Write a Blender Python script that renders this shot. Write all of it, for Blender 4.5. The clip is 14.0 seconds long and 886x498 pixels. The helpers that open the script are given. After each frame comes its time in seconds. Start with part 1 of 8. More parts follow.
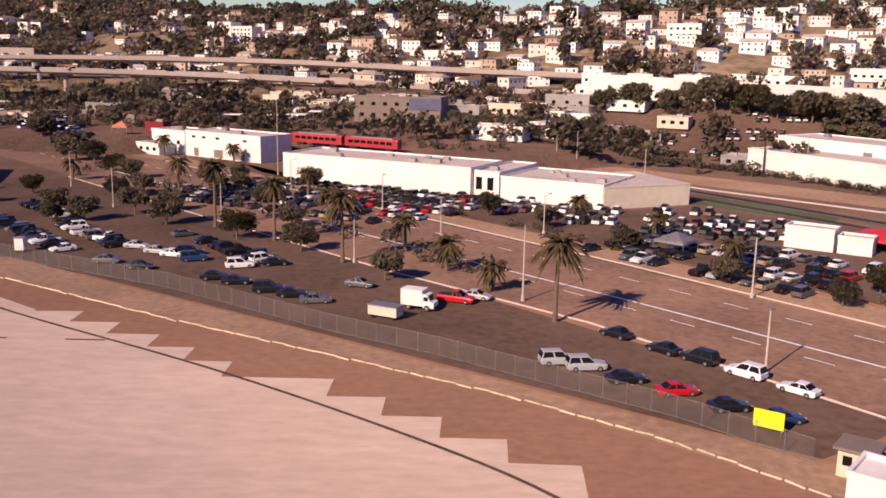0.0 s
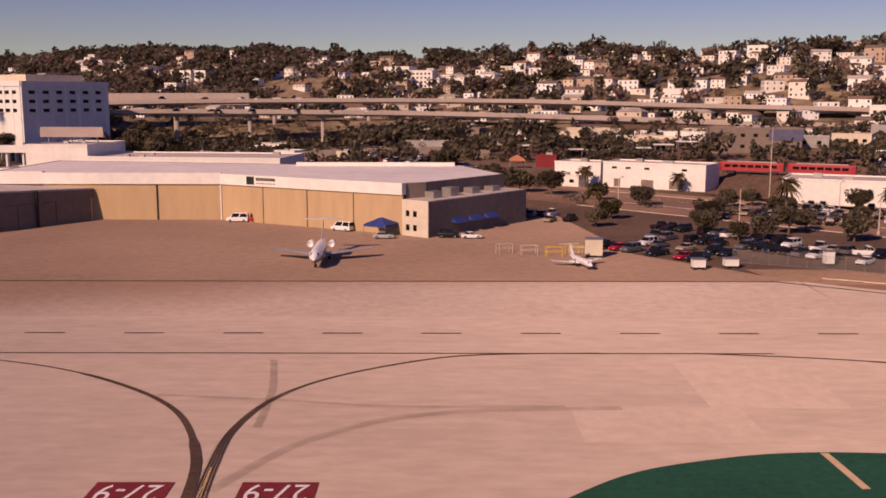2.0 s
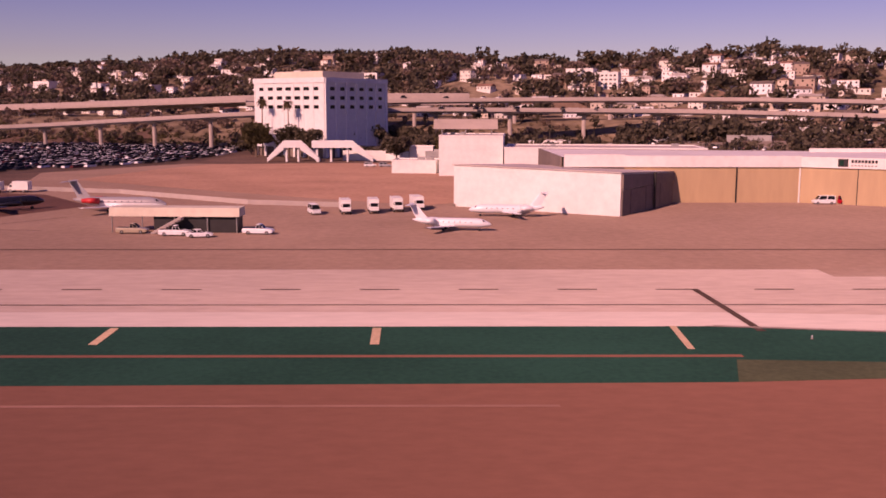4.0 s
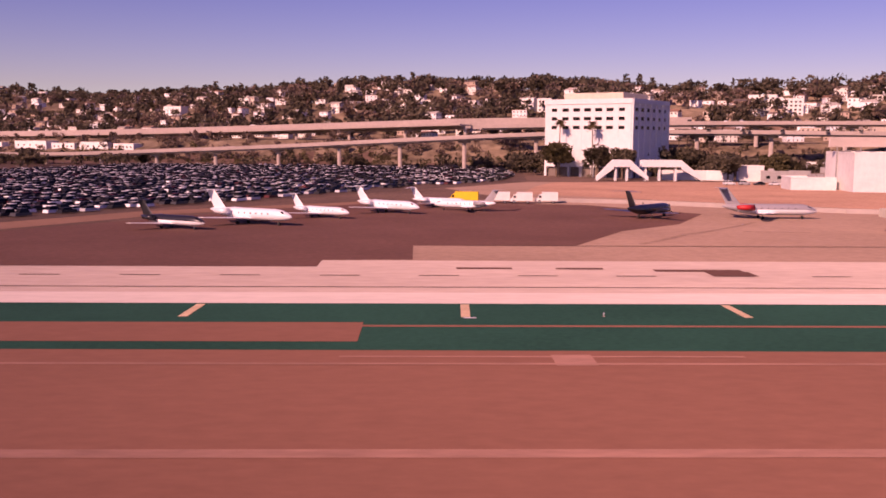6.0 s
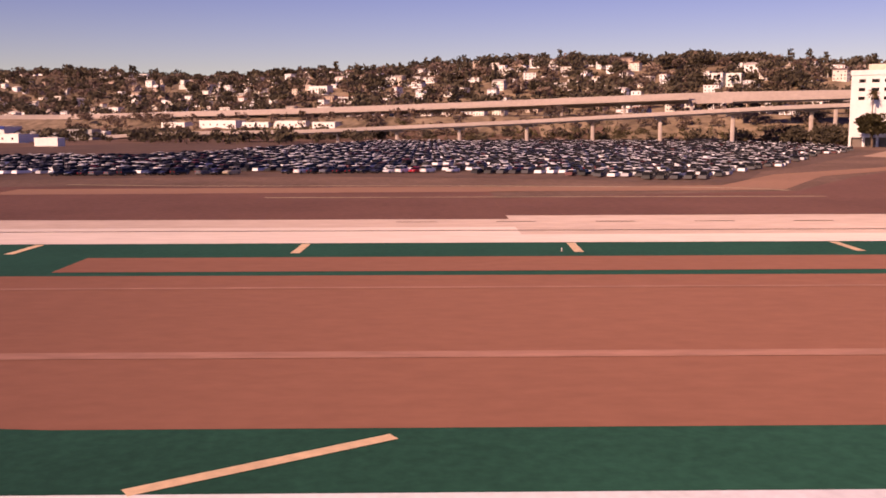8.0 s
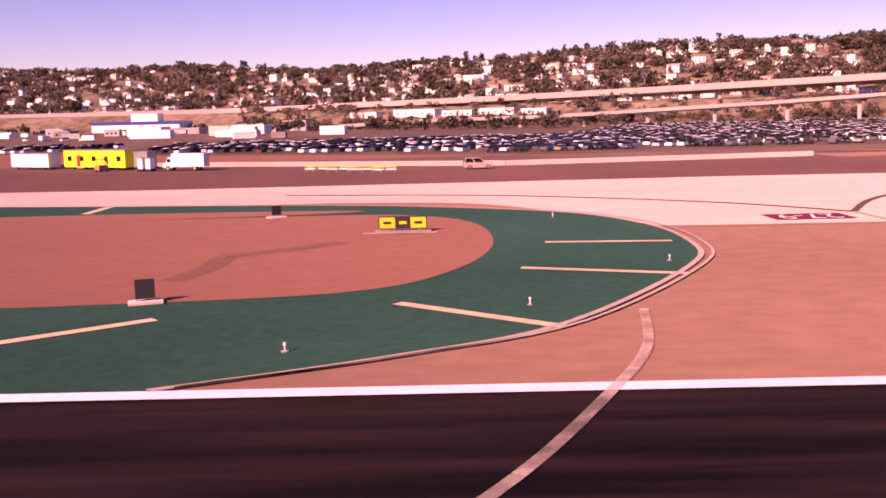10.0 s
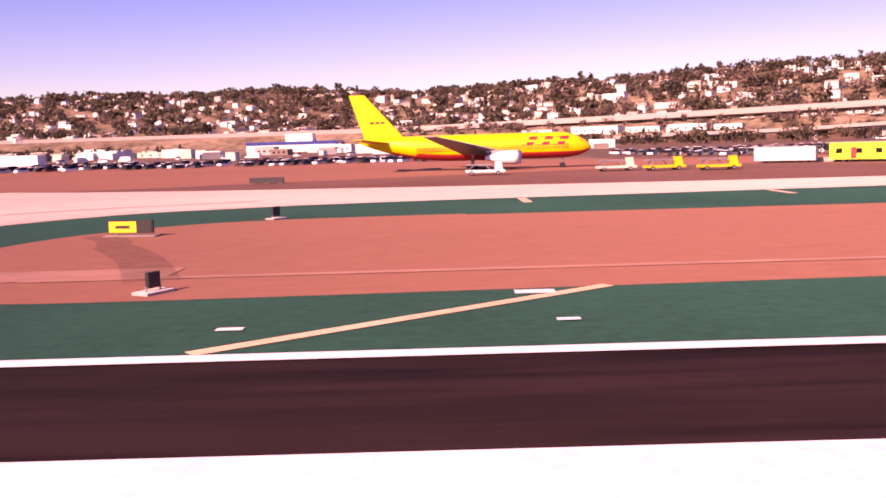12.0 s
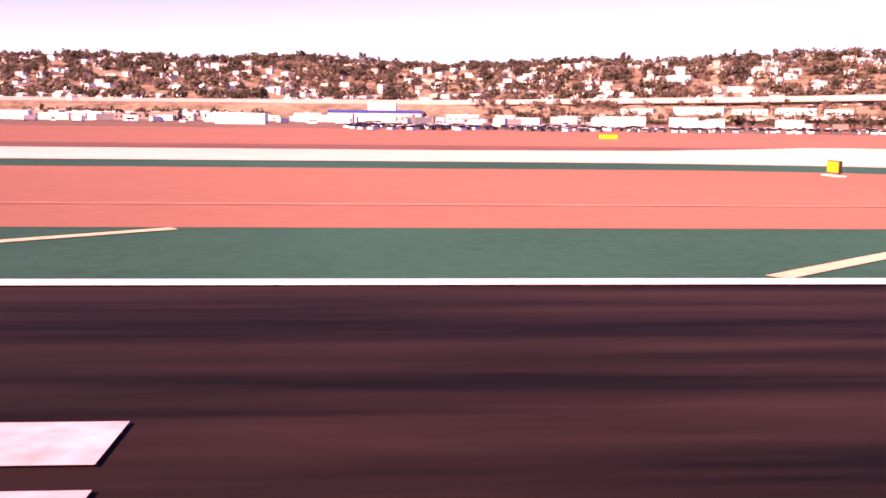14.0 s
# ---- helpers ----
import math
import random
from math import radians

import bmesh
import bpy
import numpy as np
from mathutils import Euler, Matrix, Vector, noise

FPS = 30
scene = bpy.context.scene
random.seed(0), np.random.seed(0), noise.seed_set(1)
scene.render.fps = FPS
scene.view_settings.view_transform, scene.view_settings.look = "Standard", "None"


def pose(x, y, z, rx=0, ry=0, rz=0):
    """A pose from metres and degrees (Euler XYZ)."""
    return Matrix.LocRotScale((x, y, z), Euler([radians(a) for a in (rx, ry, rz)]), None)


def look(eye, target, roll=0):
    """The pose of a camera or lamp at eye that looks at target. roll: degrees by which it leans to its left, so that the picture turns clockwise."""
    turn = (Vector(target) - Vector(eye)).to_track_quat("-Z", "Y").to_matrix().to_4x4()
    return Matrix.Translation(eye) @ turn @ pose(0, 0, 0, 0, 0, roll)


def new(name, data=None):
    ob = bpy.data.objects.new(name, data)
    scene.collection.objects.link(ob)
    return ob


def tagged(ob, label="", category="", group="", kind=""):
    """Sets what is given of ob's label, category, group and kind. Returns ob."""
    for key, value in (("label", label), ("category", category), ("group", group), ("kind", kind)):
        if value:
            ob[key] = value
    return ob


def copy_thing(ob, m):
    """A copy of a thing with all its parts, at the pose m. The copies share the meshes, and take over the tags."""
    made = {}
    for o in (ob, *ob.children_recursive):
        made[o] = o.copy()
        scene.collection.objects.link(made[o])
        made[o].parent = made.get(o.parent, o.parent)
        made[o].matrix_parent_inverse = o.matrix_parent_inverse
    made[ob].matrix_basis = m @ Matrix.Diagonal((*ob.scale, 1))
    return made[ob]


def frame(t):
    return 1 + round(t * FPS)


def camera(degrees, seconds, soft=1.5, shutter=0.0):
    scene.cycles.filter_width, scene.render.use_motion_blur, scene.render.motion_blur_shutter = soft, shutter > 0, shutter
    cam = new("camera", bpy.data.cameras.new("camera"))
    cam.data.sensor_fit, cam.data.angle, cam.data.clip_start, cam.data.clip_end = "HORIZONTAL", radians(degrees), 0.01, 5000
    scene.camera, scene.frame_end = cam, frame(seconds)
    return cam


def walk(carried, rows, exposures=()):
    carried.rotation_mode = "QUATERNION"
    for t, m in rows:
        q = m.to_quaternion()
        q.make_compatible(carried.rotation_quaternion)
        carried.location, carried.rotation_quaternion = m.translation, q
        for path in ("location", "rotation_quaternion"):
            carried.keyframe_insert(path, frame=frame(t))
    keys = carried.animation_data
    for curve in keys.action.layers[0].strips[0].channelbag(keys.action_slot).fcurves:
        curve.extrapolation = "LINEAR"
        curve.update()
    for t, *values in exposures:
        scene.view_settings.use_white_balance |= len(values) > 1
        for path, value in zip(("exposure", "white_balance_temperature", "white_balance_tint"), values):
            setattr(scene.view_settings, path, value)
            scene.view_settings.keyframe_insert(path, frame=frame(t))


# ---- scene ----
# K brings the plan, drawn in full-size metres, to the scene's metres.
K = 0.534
# The camera sits at a cabin window of a landing aeroplane: x east, y north, runway centre line near y = 0.
cam = camera(50.07, 14.0, soft=1.7)
PATH = [
    (0.0, 506.05, 4.25, 36.79, 1.35, -12.02, -0.94),
    (0.5, 469.45, 3.61, 34.76, 1.27, -11.78, -1.03),
    (1.0, 432.92, 3.01, 32.80, 1.21, -10.51, -1.08),
    (1.5, 396.42, 2.47, 30.91, 0.46, -9.35, -0.17),
    (2.0, 359.85, 1.99, 29.09, 0.01, -9.03, -0.09),
    (2.5, 326.66, 1.55, 27.34, 0.08, -8.79, -0.06),
    (3.0, 290.28, 1.17, 25.65, -0.42, -9.63, -0.15),
    (3.5, 253.94, 0.84, 24.03, -0.47, -9.27, -0.13),
    (4.0, 217.62, 0.56, 22.48, -0.58, -8.41, -0.08),
    (4.5, 181.32, 0.34, 20.99, -0.72, -7.39, -0.02),
    (5.0, 145.03, 0.16, 19.56, -0.83, -6.53, 0.02),
    (5.5, 108.77, 0.04, 18.20, -0.88, -6.17, 0.04),
    (6.0, 72.51, -0.02, 16.90, -1.16, -6.55, -0.36),
    (6.5, 36.25, -0.04, 15.67, -0.63, -7.81, -0.35),
    (7.0, -0.00, 0.00, 14.50, -0.92, -7.34, -0.32),
    (7.5, -36.26, 0.09, 13.39, -0.87, -7.42, -0.18),
    (8.0, -72.52, 0.23, 12.33, -0.76, -7.61, 0.15),
    (8.5, -108.79, 0.43, 11.34, -0.61, -7.84, 0.54),
    (9.0, -145.08, 0.68, 10.30, -0.50, -7.87, 0.87),
    (9.5, -181.39, 0.98, 9.36, -0.45, -7.84, 1.00),
    (10.0, -217.73, 1.33, 8.53, 0.25, -7.98, 1.30),
    (10.5, -254.09, 1.74, 7.88, 0.53, -7.71, 1.68),
    (11.0, -290.48, 2.20, 7.22, 0.55, -7.81, 1.28),
    (11.5, -326.91, 2.71, 6.70, 0.00, -7.45, 1.29),
    (12.0, -363.38, 3.27, 6.10, 0.27, -6.49, 1.69),
    (12.5, -399.89, 3.89, 5.57, -0.15, -6.06, 1.87),
    (13.0, -436.46, 4.56, 5.08, -0.10, -6.17, 1.36),
    (13.5, -472.60, 5.28, 4.66, -0.88, -6.33, 0.75),
    (14.0, -507.5, 6.05, 4.28, -3.93, -7.93, -0.62),
]
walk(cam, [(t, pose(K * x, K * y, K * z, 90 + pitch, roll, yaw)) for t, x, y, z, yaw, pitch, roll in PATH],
     exposures=[(0.0, 0.2, 6950, 22), (0.5, -0.12, 6950, 26), (1.0, -0.6, 7100, 29), (1.5, -0.45, 7350, 31), (2.0, -0.4, 7850, 34), (2.5, -0.35, 7950, 44), (3.0, -0.35, 7900, 72),
                (5.5, -0.18, 7850, 71), (6.5, 0.06, 7850, 57), (7.2, 0.0, 8100, 31), (9.5, 0.62, 8200, 79), (10.3, 0.72, 8150, 83),
                (11.0, 0.9, 8100, 77), (12.5, 0.93, 8200, 65), (13.0, 0.98, 8450, 55), (13.5, 1.2, 8200, 76), (14.0, 1.42, 8200, 74)])

# ---- light ----
SUN_AZ = math.atan2(-0.80, -0.60)
SUN_EL = radians(31)
world = bpy.data.worlds.new("sky")
scene.world = world
world.use_nodes = True
wn = world.node_tree
sky = wn.nodes.new("ShaderNodeTexSky")
sky.sky_type = "NISHITA"
sky.sun_disc = False
sky.sun_elevation = SUN_EL
sky.sun_rotation = math.pi / 2 - SUN_AZ
sky.air_density, sky.dust_density, sky.ozone_density = 1.0, 0.4, 4.0
tone = wn.nodes.new("ShaderNodeHueSaturation")
tone.inputs["Saturation"].default_value, tone.inputs["Hue"].default_value, tone.inputs["Value"].default_value = 1.25, 0.537, 1.12
wn.links.new(sky.outputs[0], tone.inputs["Color"])
wn.links.new(tone.outputs[0], wn.nodes["Background"].inputs[0])
wn.nodes["Background"].inputs[1].default_value = 0.078
sun_data = bpy.data.lights.new("sun", "SUN")
sun_data.energy, sun_data.angle, sun_data.color = 5.0, radians(0.6), (1.0, 0.80, 0.62)
sun = new("sun", sun_data)
to_sun = Vector((math.cos(SUN_AZ) * math.cos(SUN_EL), math.sin(SUN_AZ) * math.cos(SUN_EL), math.sin(SUN_EL)))
sun.matrix_world = look(to_sun * 300, (0, 0, 0))


# ---- materials ----
def material(name, color, rough=0.8, metal=0.0, vary=0.25, grain=1.0, broad=0.08, bump=0.0, space="Position", stretch=(1, 1, 1), island=False, palette=None, objrand=0.0, coat=0.0, alpha=1.0, spec=0.5, leaf=0.0, span=0.24, fade=None):
    """A surface with variation at two scales: grain and broad are cycles per metre."""
    m = bpy.data.materials.new(name)
    m.use_nodes = True
    nt = m.node_tree
    n, link = nt.nodes, nt.links.new
    b = n["Principled BSDF"]
    b.inputs["Roughness"].default_value, b.inputs["Metallic"].default_value = rough, metal
    b.inputs["Coat Weight"].default_value = coat
    ground = space == "Position" and rough >= 0.85 and not leaf and not palette
    b.inputs["Diffuse Roughness"].default_value = 1.0 if ground else 0.0
    b.inputs["Specular IOR Level"].default_value = 0.12 if space == "Position" and rough >= 0.7 else spec
    if space == "Position":
        src = n.new("ShaderNodeNewGeometry").outputs["Position"]
    else:
        src = n.new("ShaderNodeTexCoord").outputs["Object"]
    mp = n.new("ShaderNodeMapping")
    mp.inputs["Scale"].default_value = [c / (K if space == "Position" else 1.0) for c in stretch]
    link(src, mp.inputs[0])
    def noise_at(scale, detail):
        t = n.new("ShaderNodeTexNoise")
        t.inputs["Scale"].default_value, t.inputs["Detail"].default_value, t.inputs["Roughness"].default_value = scale, detail, 0.62
        link(mp.outputs[0], t.inputs["Vector"])
        return t.outputs["Fac"]
    fine, wide = noise_at(grain, 5), noise_at(broad, 4)
    if palette:
        ramp = n.new("ShaderNodeValToRGB")
        ramp.color_ramp.interpolation = "CONSTANT"
        while len(ramp.color_ramp.elements) < len(palette):
            ramp.color_ramp.elements.new(0.5)
        for i, c in enumerate(palette):
            ramp.color_ramp.elements[i].position = i / len(palette)
            ramp.color_ramp.elements[i].color = (*c, 1)
        if island:
            link(n.new("ShaderNodeNewGeometry").outputs["Random Per Island"], ramp.inputs[0])
        else:
            link(n.new("ShaderNodeObjectInfo").outputs["Random"], ramp.inputs[0])
        base = ramp.outputs[0]
    else:
        rgb = n.new("ShaderNodeRGB")
        rgb.outputs[0].default_value = (*color, 1)
        base = rgb.outputs[0]
    if fade:
        # a second colour that takes over across the plan, with an uneven edge
        other, way, v0, v1 = fade
        dot = n.new("ShaderNodeVectorMath")
        dot.operation = "DOT_PRODUCT"
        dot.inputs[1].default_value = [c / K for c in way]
        link(src, dot.inputs[0])
        rag = n.new("ShaderNodeMath")
        rag.operation = "MULTIPLY_ADD"
        rag.inputs[1].default_value = (v1 - v0) * 1.1
        link(wide, rag.inputs[0])
        link(dot.outputs["Value"], rag.inputs[2])
        step = n.new("ShaderNodeMapRange")
        step.interpolation_type = "SMOOTHSTEP"
        step.inputs["From Min"].default_value, step.inputs["From Max"].default_value = v0 + (v1 - v0) * 0.55, v1 + (v1 - v0) * 0.55
        link(rag.outputs[0], step.inputs["Value"])
        two = n.new("ShaderNodeMix")
        two.data_type = "RGBA"
        link(step.outputs[0], two.inputs["Factor"])
        two.inputs[6].default_value = (*other, 1)
        link(base, two.inputs[7])
        base = two.outputs[2]
    add = n.new("ShaderNodeMath")
    add.operation = "ADD"
    link(fine, add.inputs[0])
    link(wide, add.inputs[1])
    rng = n.new("ShaderNodeMapRange")
    rng.inputs["From Min"].default_value, rng.inputs["From Max"].default_value = 1 - span, 1 + span
    level = 0.73 if ground else 1.0
    rng.inputs["To Min"].default_value, rng.inputs["To Max"].default_value = level * (1 - vary), level * (1 + vary)
    link(add.outputs[0], rng.inputs["Value"])
    val = rng.outputs[0]
    if objrand:
        r2 = n.new("ShaderNodeMapRange")
        r2.inputs["To Min"].default_value, r2.inputs["To Max"].default_value = 1 - objrand, 1 + objrand
        link(n.new("ShaderNodeNewGeometry").outputs["Random Per Island"] if island else n.new("ShaderNodeObjectInfo").outputs["Random"], r2.inputs["Value"])
        mul = n.new("ShaderNodeMath")
        mul.operation = "MULTIPLY"
        link(val, mul.inputs[0])
        link(r2.outputs[0], mul.inputs[1])
        val = mul.outputs[0]
    hsv = n.new("ShaderNodeHueSaturation")
    link(base, hsv.inputs["Color"])
    link(val, hsv.inputs["Value"])
    link(hsv.outputs[0], b.inputs["Base Color"])
    if alpha < 1:
        cut = n.new("ShaderNodeMapRange")
        cut.inputs["From Min"].default_value, cut.inputs["From Max"].default_value = 0.35, 0.65
        cut.inputs["To Min"].default_value, cut.inputs["To Max"].default_value = alpha * 0.65, min(1.0, alpha * 1.35)
        link(fine, cut.inputs["Value"])
        link(cut.outputs[0], b.inputs["Alpha"])
    if leaf:
        tr = n.new("ShaderNodeBsdfTranslucent")
        mix = n.new("ShaderNodeMixShader")
        mix.inputs[0].default_value = leaf
        link(hsv.outputs[0], tr.inputs["Color"])
        link(b.outputs[0], mix.inputs[1])
        link(tr.outputs[0], mix.inputs[2])
        link(mix.outputs[0], n["Material Output"].inputs["Surface"])
    if bump:
        bp = n.new("ShaderNodeBump")
        bp.inputs["Strength"].default_value, bp.inputs["Distance"].default_value = bump, 0.05
        link(fine, bp.inputs["Height"])
        link(bp.outputs[0], b.inputs["Normal"])
    return m


M_GROUND = material("dry_earth", (0.16, 0.10, 0.075), 0.95, vary=0.35, grain=0.7, broad=0.03, bump=0.3)
M_ASPHALT = material("worn_asphalt", (0.28, 0.158, 0.108), 0.9, vary=0.16, grain=0.9, broad=0.02, bump=0.15, stretch=(0.6, 1, 1))
M_APRON = material("apron_asphalt", (0.37, 0.245, 0.18), 0.9, vary=0.16, grain=0.6, broad=0.03, bump=0.1)
M_APRONEDGE = material("worn_apron_edge", (0.37, 0.245, 0.18), 0.9, vary=0.14, grain=0.6, broad=0.03, bump=0.1, fade=((0.58, 0.455, 0.385), (-0.35, 1, 0), 12, 40))
M_DARKAPRON = material("sealed_asphalt", (0.15, 0.075, 0.057), 0.85, vary=0.2, grain=0.8, broad=0.04, bump=0.1)
M_RUNWAY = material("rubbered_runway", (0.0152, 0.0078, 0.0069), 0.97, vary=0.85, grain=0.5, broad=0.14, bump=0.1, stretch=(0.08, 1.0, 1), span=0.17)
M_CONCRETE = material("taxiway_concrete", (0.58, 0.455, 0.385), 0.9, vary=0.13, grain=0.5, broad=0.03, stretch=(0.5, 1.4, 1))
M_PALECONC = material("pale_concrete", (0.72, 0.61, 0.54), 0.9, vary=0.1, grain=0.6, broad=0.04, stretch=(0.4, 1.6, 1))
M_GREEN = material("green_turf", (0.013, 0.073, 0.050), 0.95, vary=0.22, grain=1.5, broad=0.05, bump=0.3)
M_FADEDGREEN = material("faded_green_turf", (0.085, 0.10, 0.055), 0.95, vary=0.25, grain=1.5, broad=0.05, bump=0.3)
M_RED = material("brown_infield", (0.262, 0.12, 0.082), 0.95, vary=0.1, grain=0.9, broad=0.018, bump=0.2, stretch=(0.5, 1, 1))
M_WHITEPAINT = material("white_paint", (0.86, 0.84, 0.80), 0.7, vary=0.1, grain=2.0, broad=0.2)
M_DULLWHITE = material("rubber_dulled_white_paint", (0.52, 0.45, 0.43), 0.8, vary=0.25, grain=2.0, broad=0.2)
M_YELLOWPAINT = material("yellow_paint", (0.78, 0.55, 0.32), 0.7, vary=0.15, grain=2.0, broad=0.2)
M_YELLOWLINE = material("bright_yellow_line", (0.70, 0.50, 0.22), 0.7, vary=0.2, grain=2.0, broad=0.2)
M_BLACKPAINT = material("dark_line", (0.10, 0.065, 0.05), 0.9, vary=0.3, grain=1.5, broad=0.1)
M_REDPAINT = material("red_paint", (0.24, 0.035, 0.04), 0.8, vary=0.15, grain=2.0, broad=0.2)
M_STAIN = material("rubber_stain", (0.13, 0.085, 0.07), 0.9, vary=0.2, grain=0.8, broad=0.1, alpha=0.2)
M_PATCH = material("newer_concrete", (0.60, 0.472, 0.40), 0.9, vary=0.1, grain=0.6, broad=0.04)
M_FAINT = material("worn_pale_paint", (0.52, 0.42, 0.37), 0.9, vary=0.3, grain=0.8, broad=0.1, alpha=0.4)
M_DUCT = material("aged_duct_concrete", (0.36, 0.19, 0.145), 0.9, vary=0.2, grain=1.0, broad=0.1, stretch=(0.3, 1, 1))
M_VERGE = material("dry_verge", (0.36, 0.29, 0.2), 0.95, vary=0.3, grain=0.4, broad=0.06)
M_TERRACE = material("brown_terrace_stucco", (0.27, 0.13, 0.1), 0.9, vary=0.3, grain=0.6, broad=0.05)
M_SMEAR = material("wide_rubber_smear", (0.12, 0.07, 0.055), 0.95, vary=0.35, grain=0.25, broad=0.08, alpha=0.15, stretch=(1, 0.3, 1))
M_SLABCONC = material("weathered_concrete", (0.38, 0.30, 0.26), 0.9, vary=0.2, grain=1.0, broad=0.1)
M_ROAD = material("road_asphalt", (0.225, 0.14, 0.105), 0.9, vary=0.3, grain=0.7, broad=0.05, bump=0.1)
M_LOT = material("lot_asphalt", (0.12, 0.078, 0.06), 0.9, vary=0.3, grain=0.6, broad=0.05, bump=0.1)
M_DIRT = material("bare_dirt", (0.31, 0.20, 0.14), 0.95, vary=0.25, grain=0.8, broad=0.05, bump=0.3)
M_SANDYARD = material("sandy_yard_dirt", (0.46, 0.265, 0.18), 0.95, vary=0.2, grain=0.6, broad=0.04, bump=0.2)
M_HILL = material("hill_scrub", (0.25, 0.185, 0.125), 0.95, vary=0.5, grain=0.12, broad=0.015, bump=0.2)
M_WHITEWALL = material("white_stucco", (0.80, 0.77, 0.71), 0.85, vary=0.08, grain=0.5, broad=0.08, space="Object")
M_CREAMWALL = material("cream_stucco", (0.66, 0.58, 0.45), 0.9, vary=0.1, grain=0.5, broad=0.08, space="Object")
M_TAN = material("tan_hangar_door", (0.52, 0.36, 0.20), 0.7, vary=0.08, grain=0.4, broad=0.05, space="Object", stretch=(1, 1, 0.2))
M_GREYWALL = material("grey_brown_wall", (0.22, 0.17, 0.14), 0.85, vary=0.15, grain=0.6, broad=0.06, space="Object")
M_ROOF = material("gravel_roof", (0.58, 0.49, 0.43), 0.95, vary=0.15, grain=0.8, broad=0.06, space="Object")
M_WHITEROOF = material("white_membrane_roof", (0.80, 0.74, 0.68), 0.85, vary=0.1, grain=0.3, broad=0.04, space="Object")
M_METAL = material("grey_metal", (0.35, 0.33, 0.31), 0.5, 0.6, vary=0.15, grain=1.0, broad=0.1, space="Object")
M_DARKMETAL = material("dark_metal", (0.03, 0.028, 0.028), 0.6, 0.3, vary=0.2, grain=1.0, broad=0.1, space="Object")
M_GLASS = material("dark_window_glass", (0.012, 0.012, 0.012), 0.18, spec=0.16, vary=0.1, grain=0.5, broad=0.1, space="Object")
M_TYRE = material("black_rubber", (0.02, 0.02, 0.02), 0.9, vary=0.2, grain=3, broad=0.5, space="Object")
M_JETWHITE = material("white_aircraft_paint", (0.84, 0.83, 0.82), 0.3, vary=0.04, grain=0.6, broad=0.1, space="Object", coat=0.4)
M_JETBLACK = material("black_aircraft_paint", (0.02, 0.018, 0.02), 0.35, vary=0.1, grain=0.6, broad=0.1, space="Object", coat=0.3)
M_JETGREY = material("grey_aircraft_paint", (0.33, 0.31, 0.32), 0.4, vary=0.08, grain=0.6, broad=0.1, space="Object")
M_CARGOYELLOW = material("yellow_aircraft_paint", (0.88, 0.62, 0.0), 0.4, vary=0.05, grain=0.5, broad=0.1, space="Object")
M_SIGNRED = material("red_sign_paint", (0.60, 0.035, 0.03), 0.5, vary=0.1, grain=1.0, broad=0.1, space="Object")
M_SIGNYELLOW = material("yellow_sign_panel", (0.85, 0.55, 0.01), 0.5, vary=0.06, grain=1.0, broad=0.2, space="Object")
M_LIMEYELLOW = material("lime_yellow_panel", (0.85, 0.80, 0.02), 0.5, vary=0.06, grain=1.0, broad=0.2, space="Object")
M_SIGNBLACK = material("black_sign_panel", (0.012, 0.012, 0.012), 0.6, vary=0.15, grain=1.0, broad=0.2, space="Object")
M_BLUE = material("blue_fabric", (0.02, 0.045, 0.22), 0.8, vary=0.15, grain=1.0, broad=0.2, space="Object")
M_TRAMRED = material("weathered_red_tram_paint", (0.40, 0.03, 0.035), 0.5, vary=0.15, grain=1.0, broad=0.2, space="Object")
M_DULLBLUE = material("faded_navy_panel", (0.10, 0.10, 0.17), 0.7, vary=0.15, grain=1.0, broad=0.2, space="Object")
M_ORANGE = material("orange_fabric", (0.55, 0.22, 0.12), 0.8, vary=0.1, grain=1.0, broad=0.2, space="Object")
M_FENCE = material("chain_link", (0.42, 0.40, 0.38), 0.5, 0.5, vary=0.1, grain=6.0, broad=0.3, alpha=0.07)
M_BARK = material("palm_bark", (0.16, 0.11, 0.075), 0.95, vary=0.3, grain=3.0, broad=0.5, bump=0.4, space="Object", stretch=(1, 1, 3))
M_FROND = material("palm_frond", (0.115, 0.085, 0.045), 0.8, vary=0.3, grain=1.0, broad=0.2, island=True, objrand=0.35, leaf=0.3)
# Both leaf tones are lifted to paint distance haze into the foliage.
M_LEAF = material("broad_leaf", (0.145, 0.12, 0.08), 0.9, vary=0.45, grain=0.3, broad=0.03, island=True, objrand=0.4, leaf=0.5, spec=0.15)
M_HAZELEAF = material("dry_olive_leaf", (0.24, 0.175, 0.13), 0.9, vary=0.45, grain=0.2, broad=0.02, island=True, objrand=0.45, leaf=0.5, spec=0.15)
M_HEDGE = material("olive_leaf", (0.12, 0.10, 0.05), 0.9, vary=0.35, grain=0.3, broad=0.05, island=True, objrand=0.3, leaf=0.4, spec=0.15)
M_HOUSE = material("house_stucco", (0.7, 0.65, 0.58), 0.9, vary=0.1, grain=0.5, broad=0.05, island=True, palette=[(0.84, 0.82, 0.78), (0.78, 0.73, 0.64), (0.86, 0.85, 0.82), (0.62, 0.52, 0.42), (0.80, 0.74, 0.66), (0.85, 0.82, 0.76), (0.48, 0.36, 0.28), (0.87, 0.86, 0.84), (0.82, 0.80, 0.75)])
M_HOUSEOBJ = material("house_stucco_plain", (0.78, 0.74, 0.68), 0.9, vary=0.1, grain=0.5, broad=0.05, palette=[(0.84, 0.81, 0.77), (0.76, 0.70, 0.60), (0.86, 0.85, 0.82), (0.66, 0.56, 0.45), (0.87, 0.86, 0.84)])
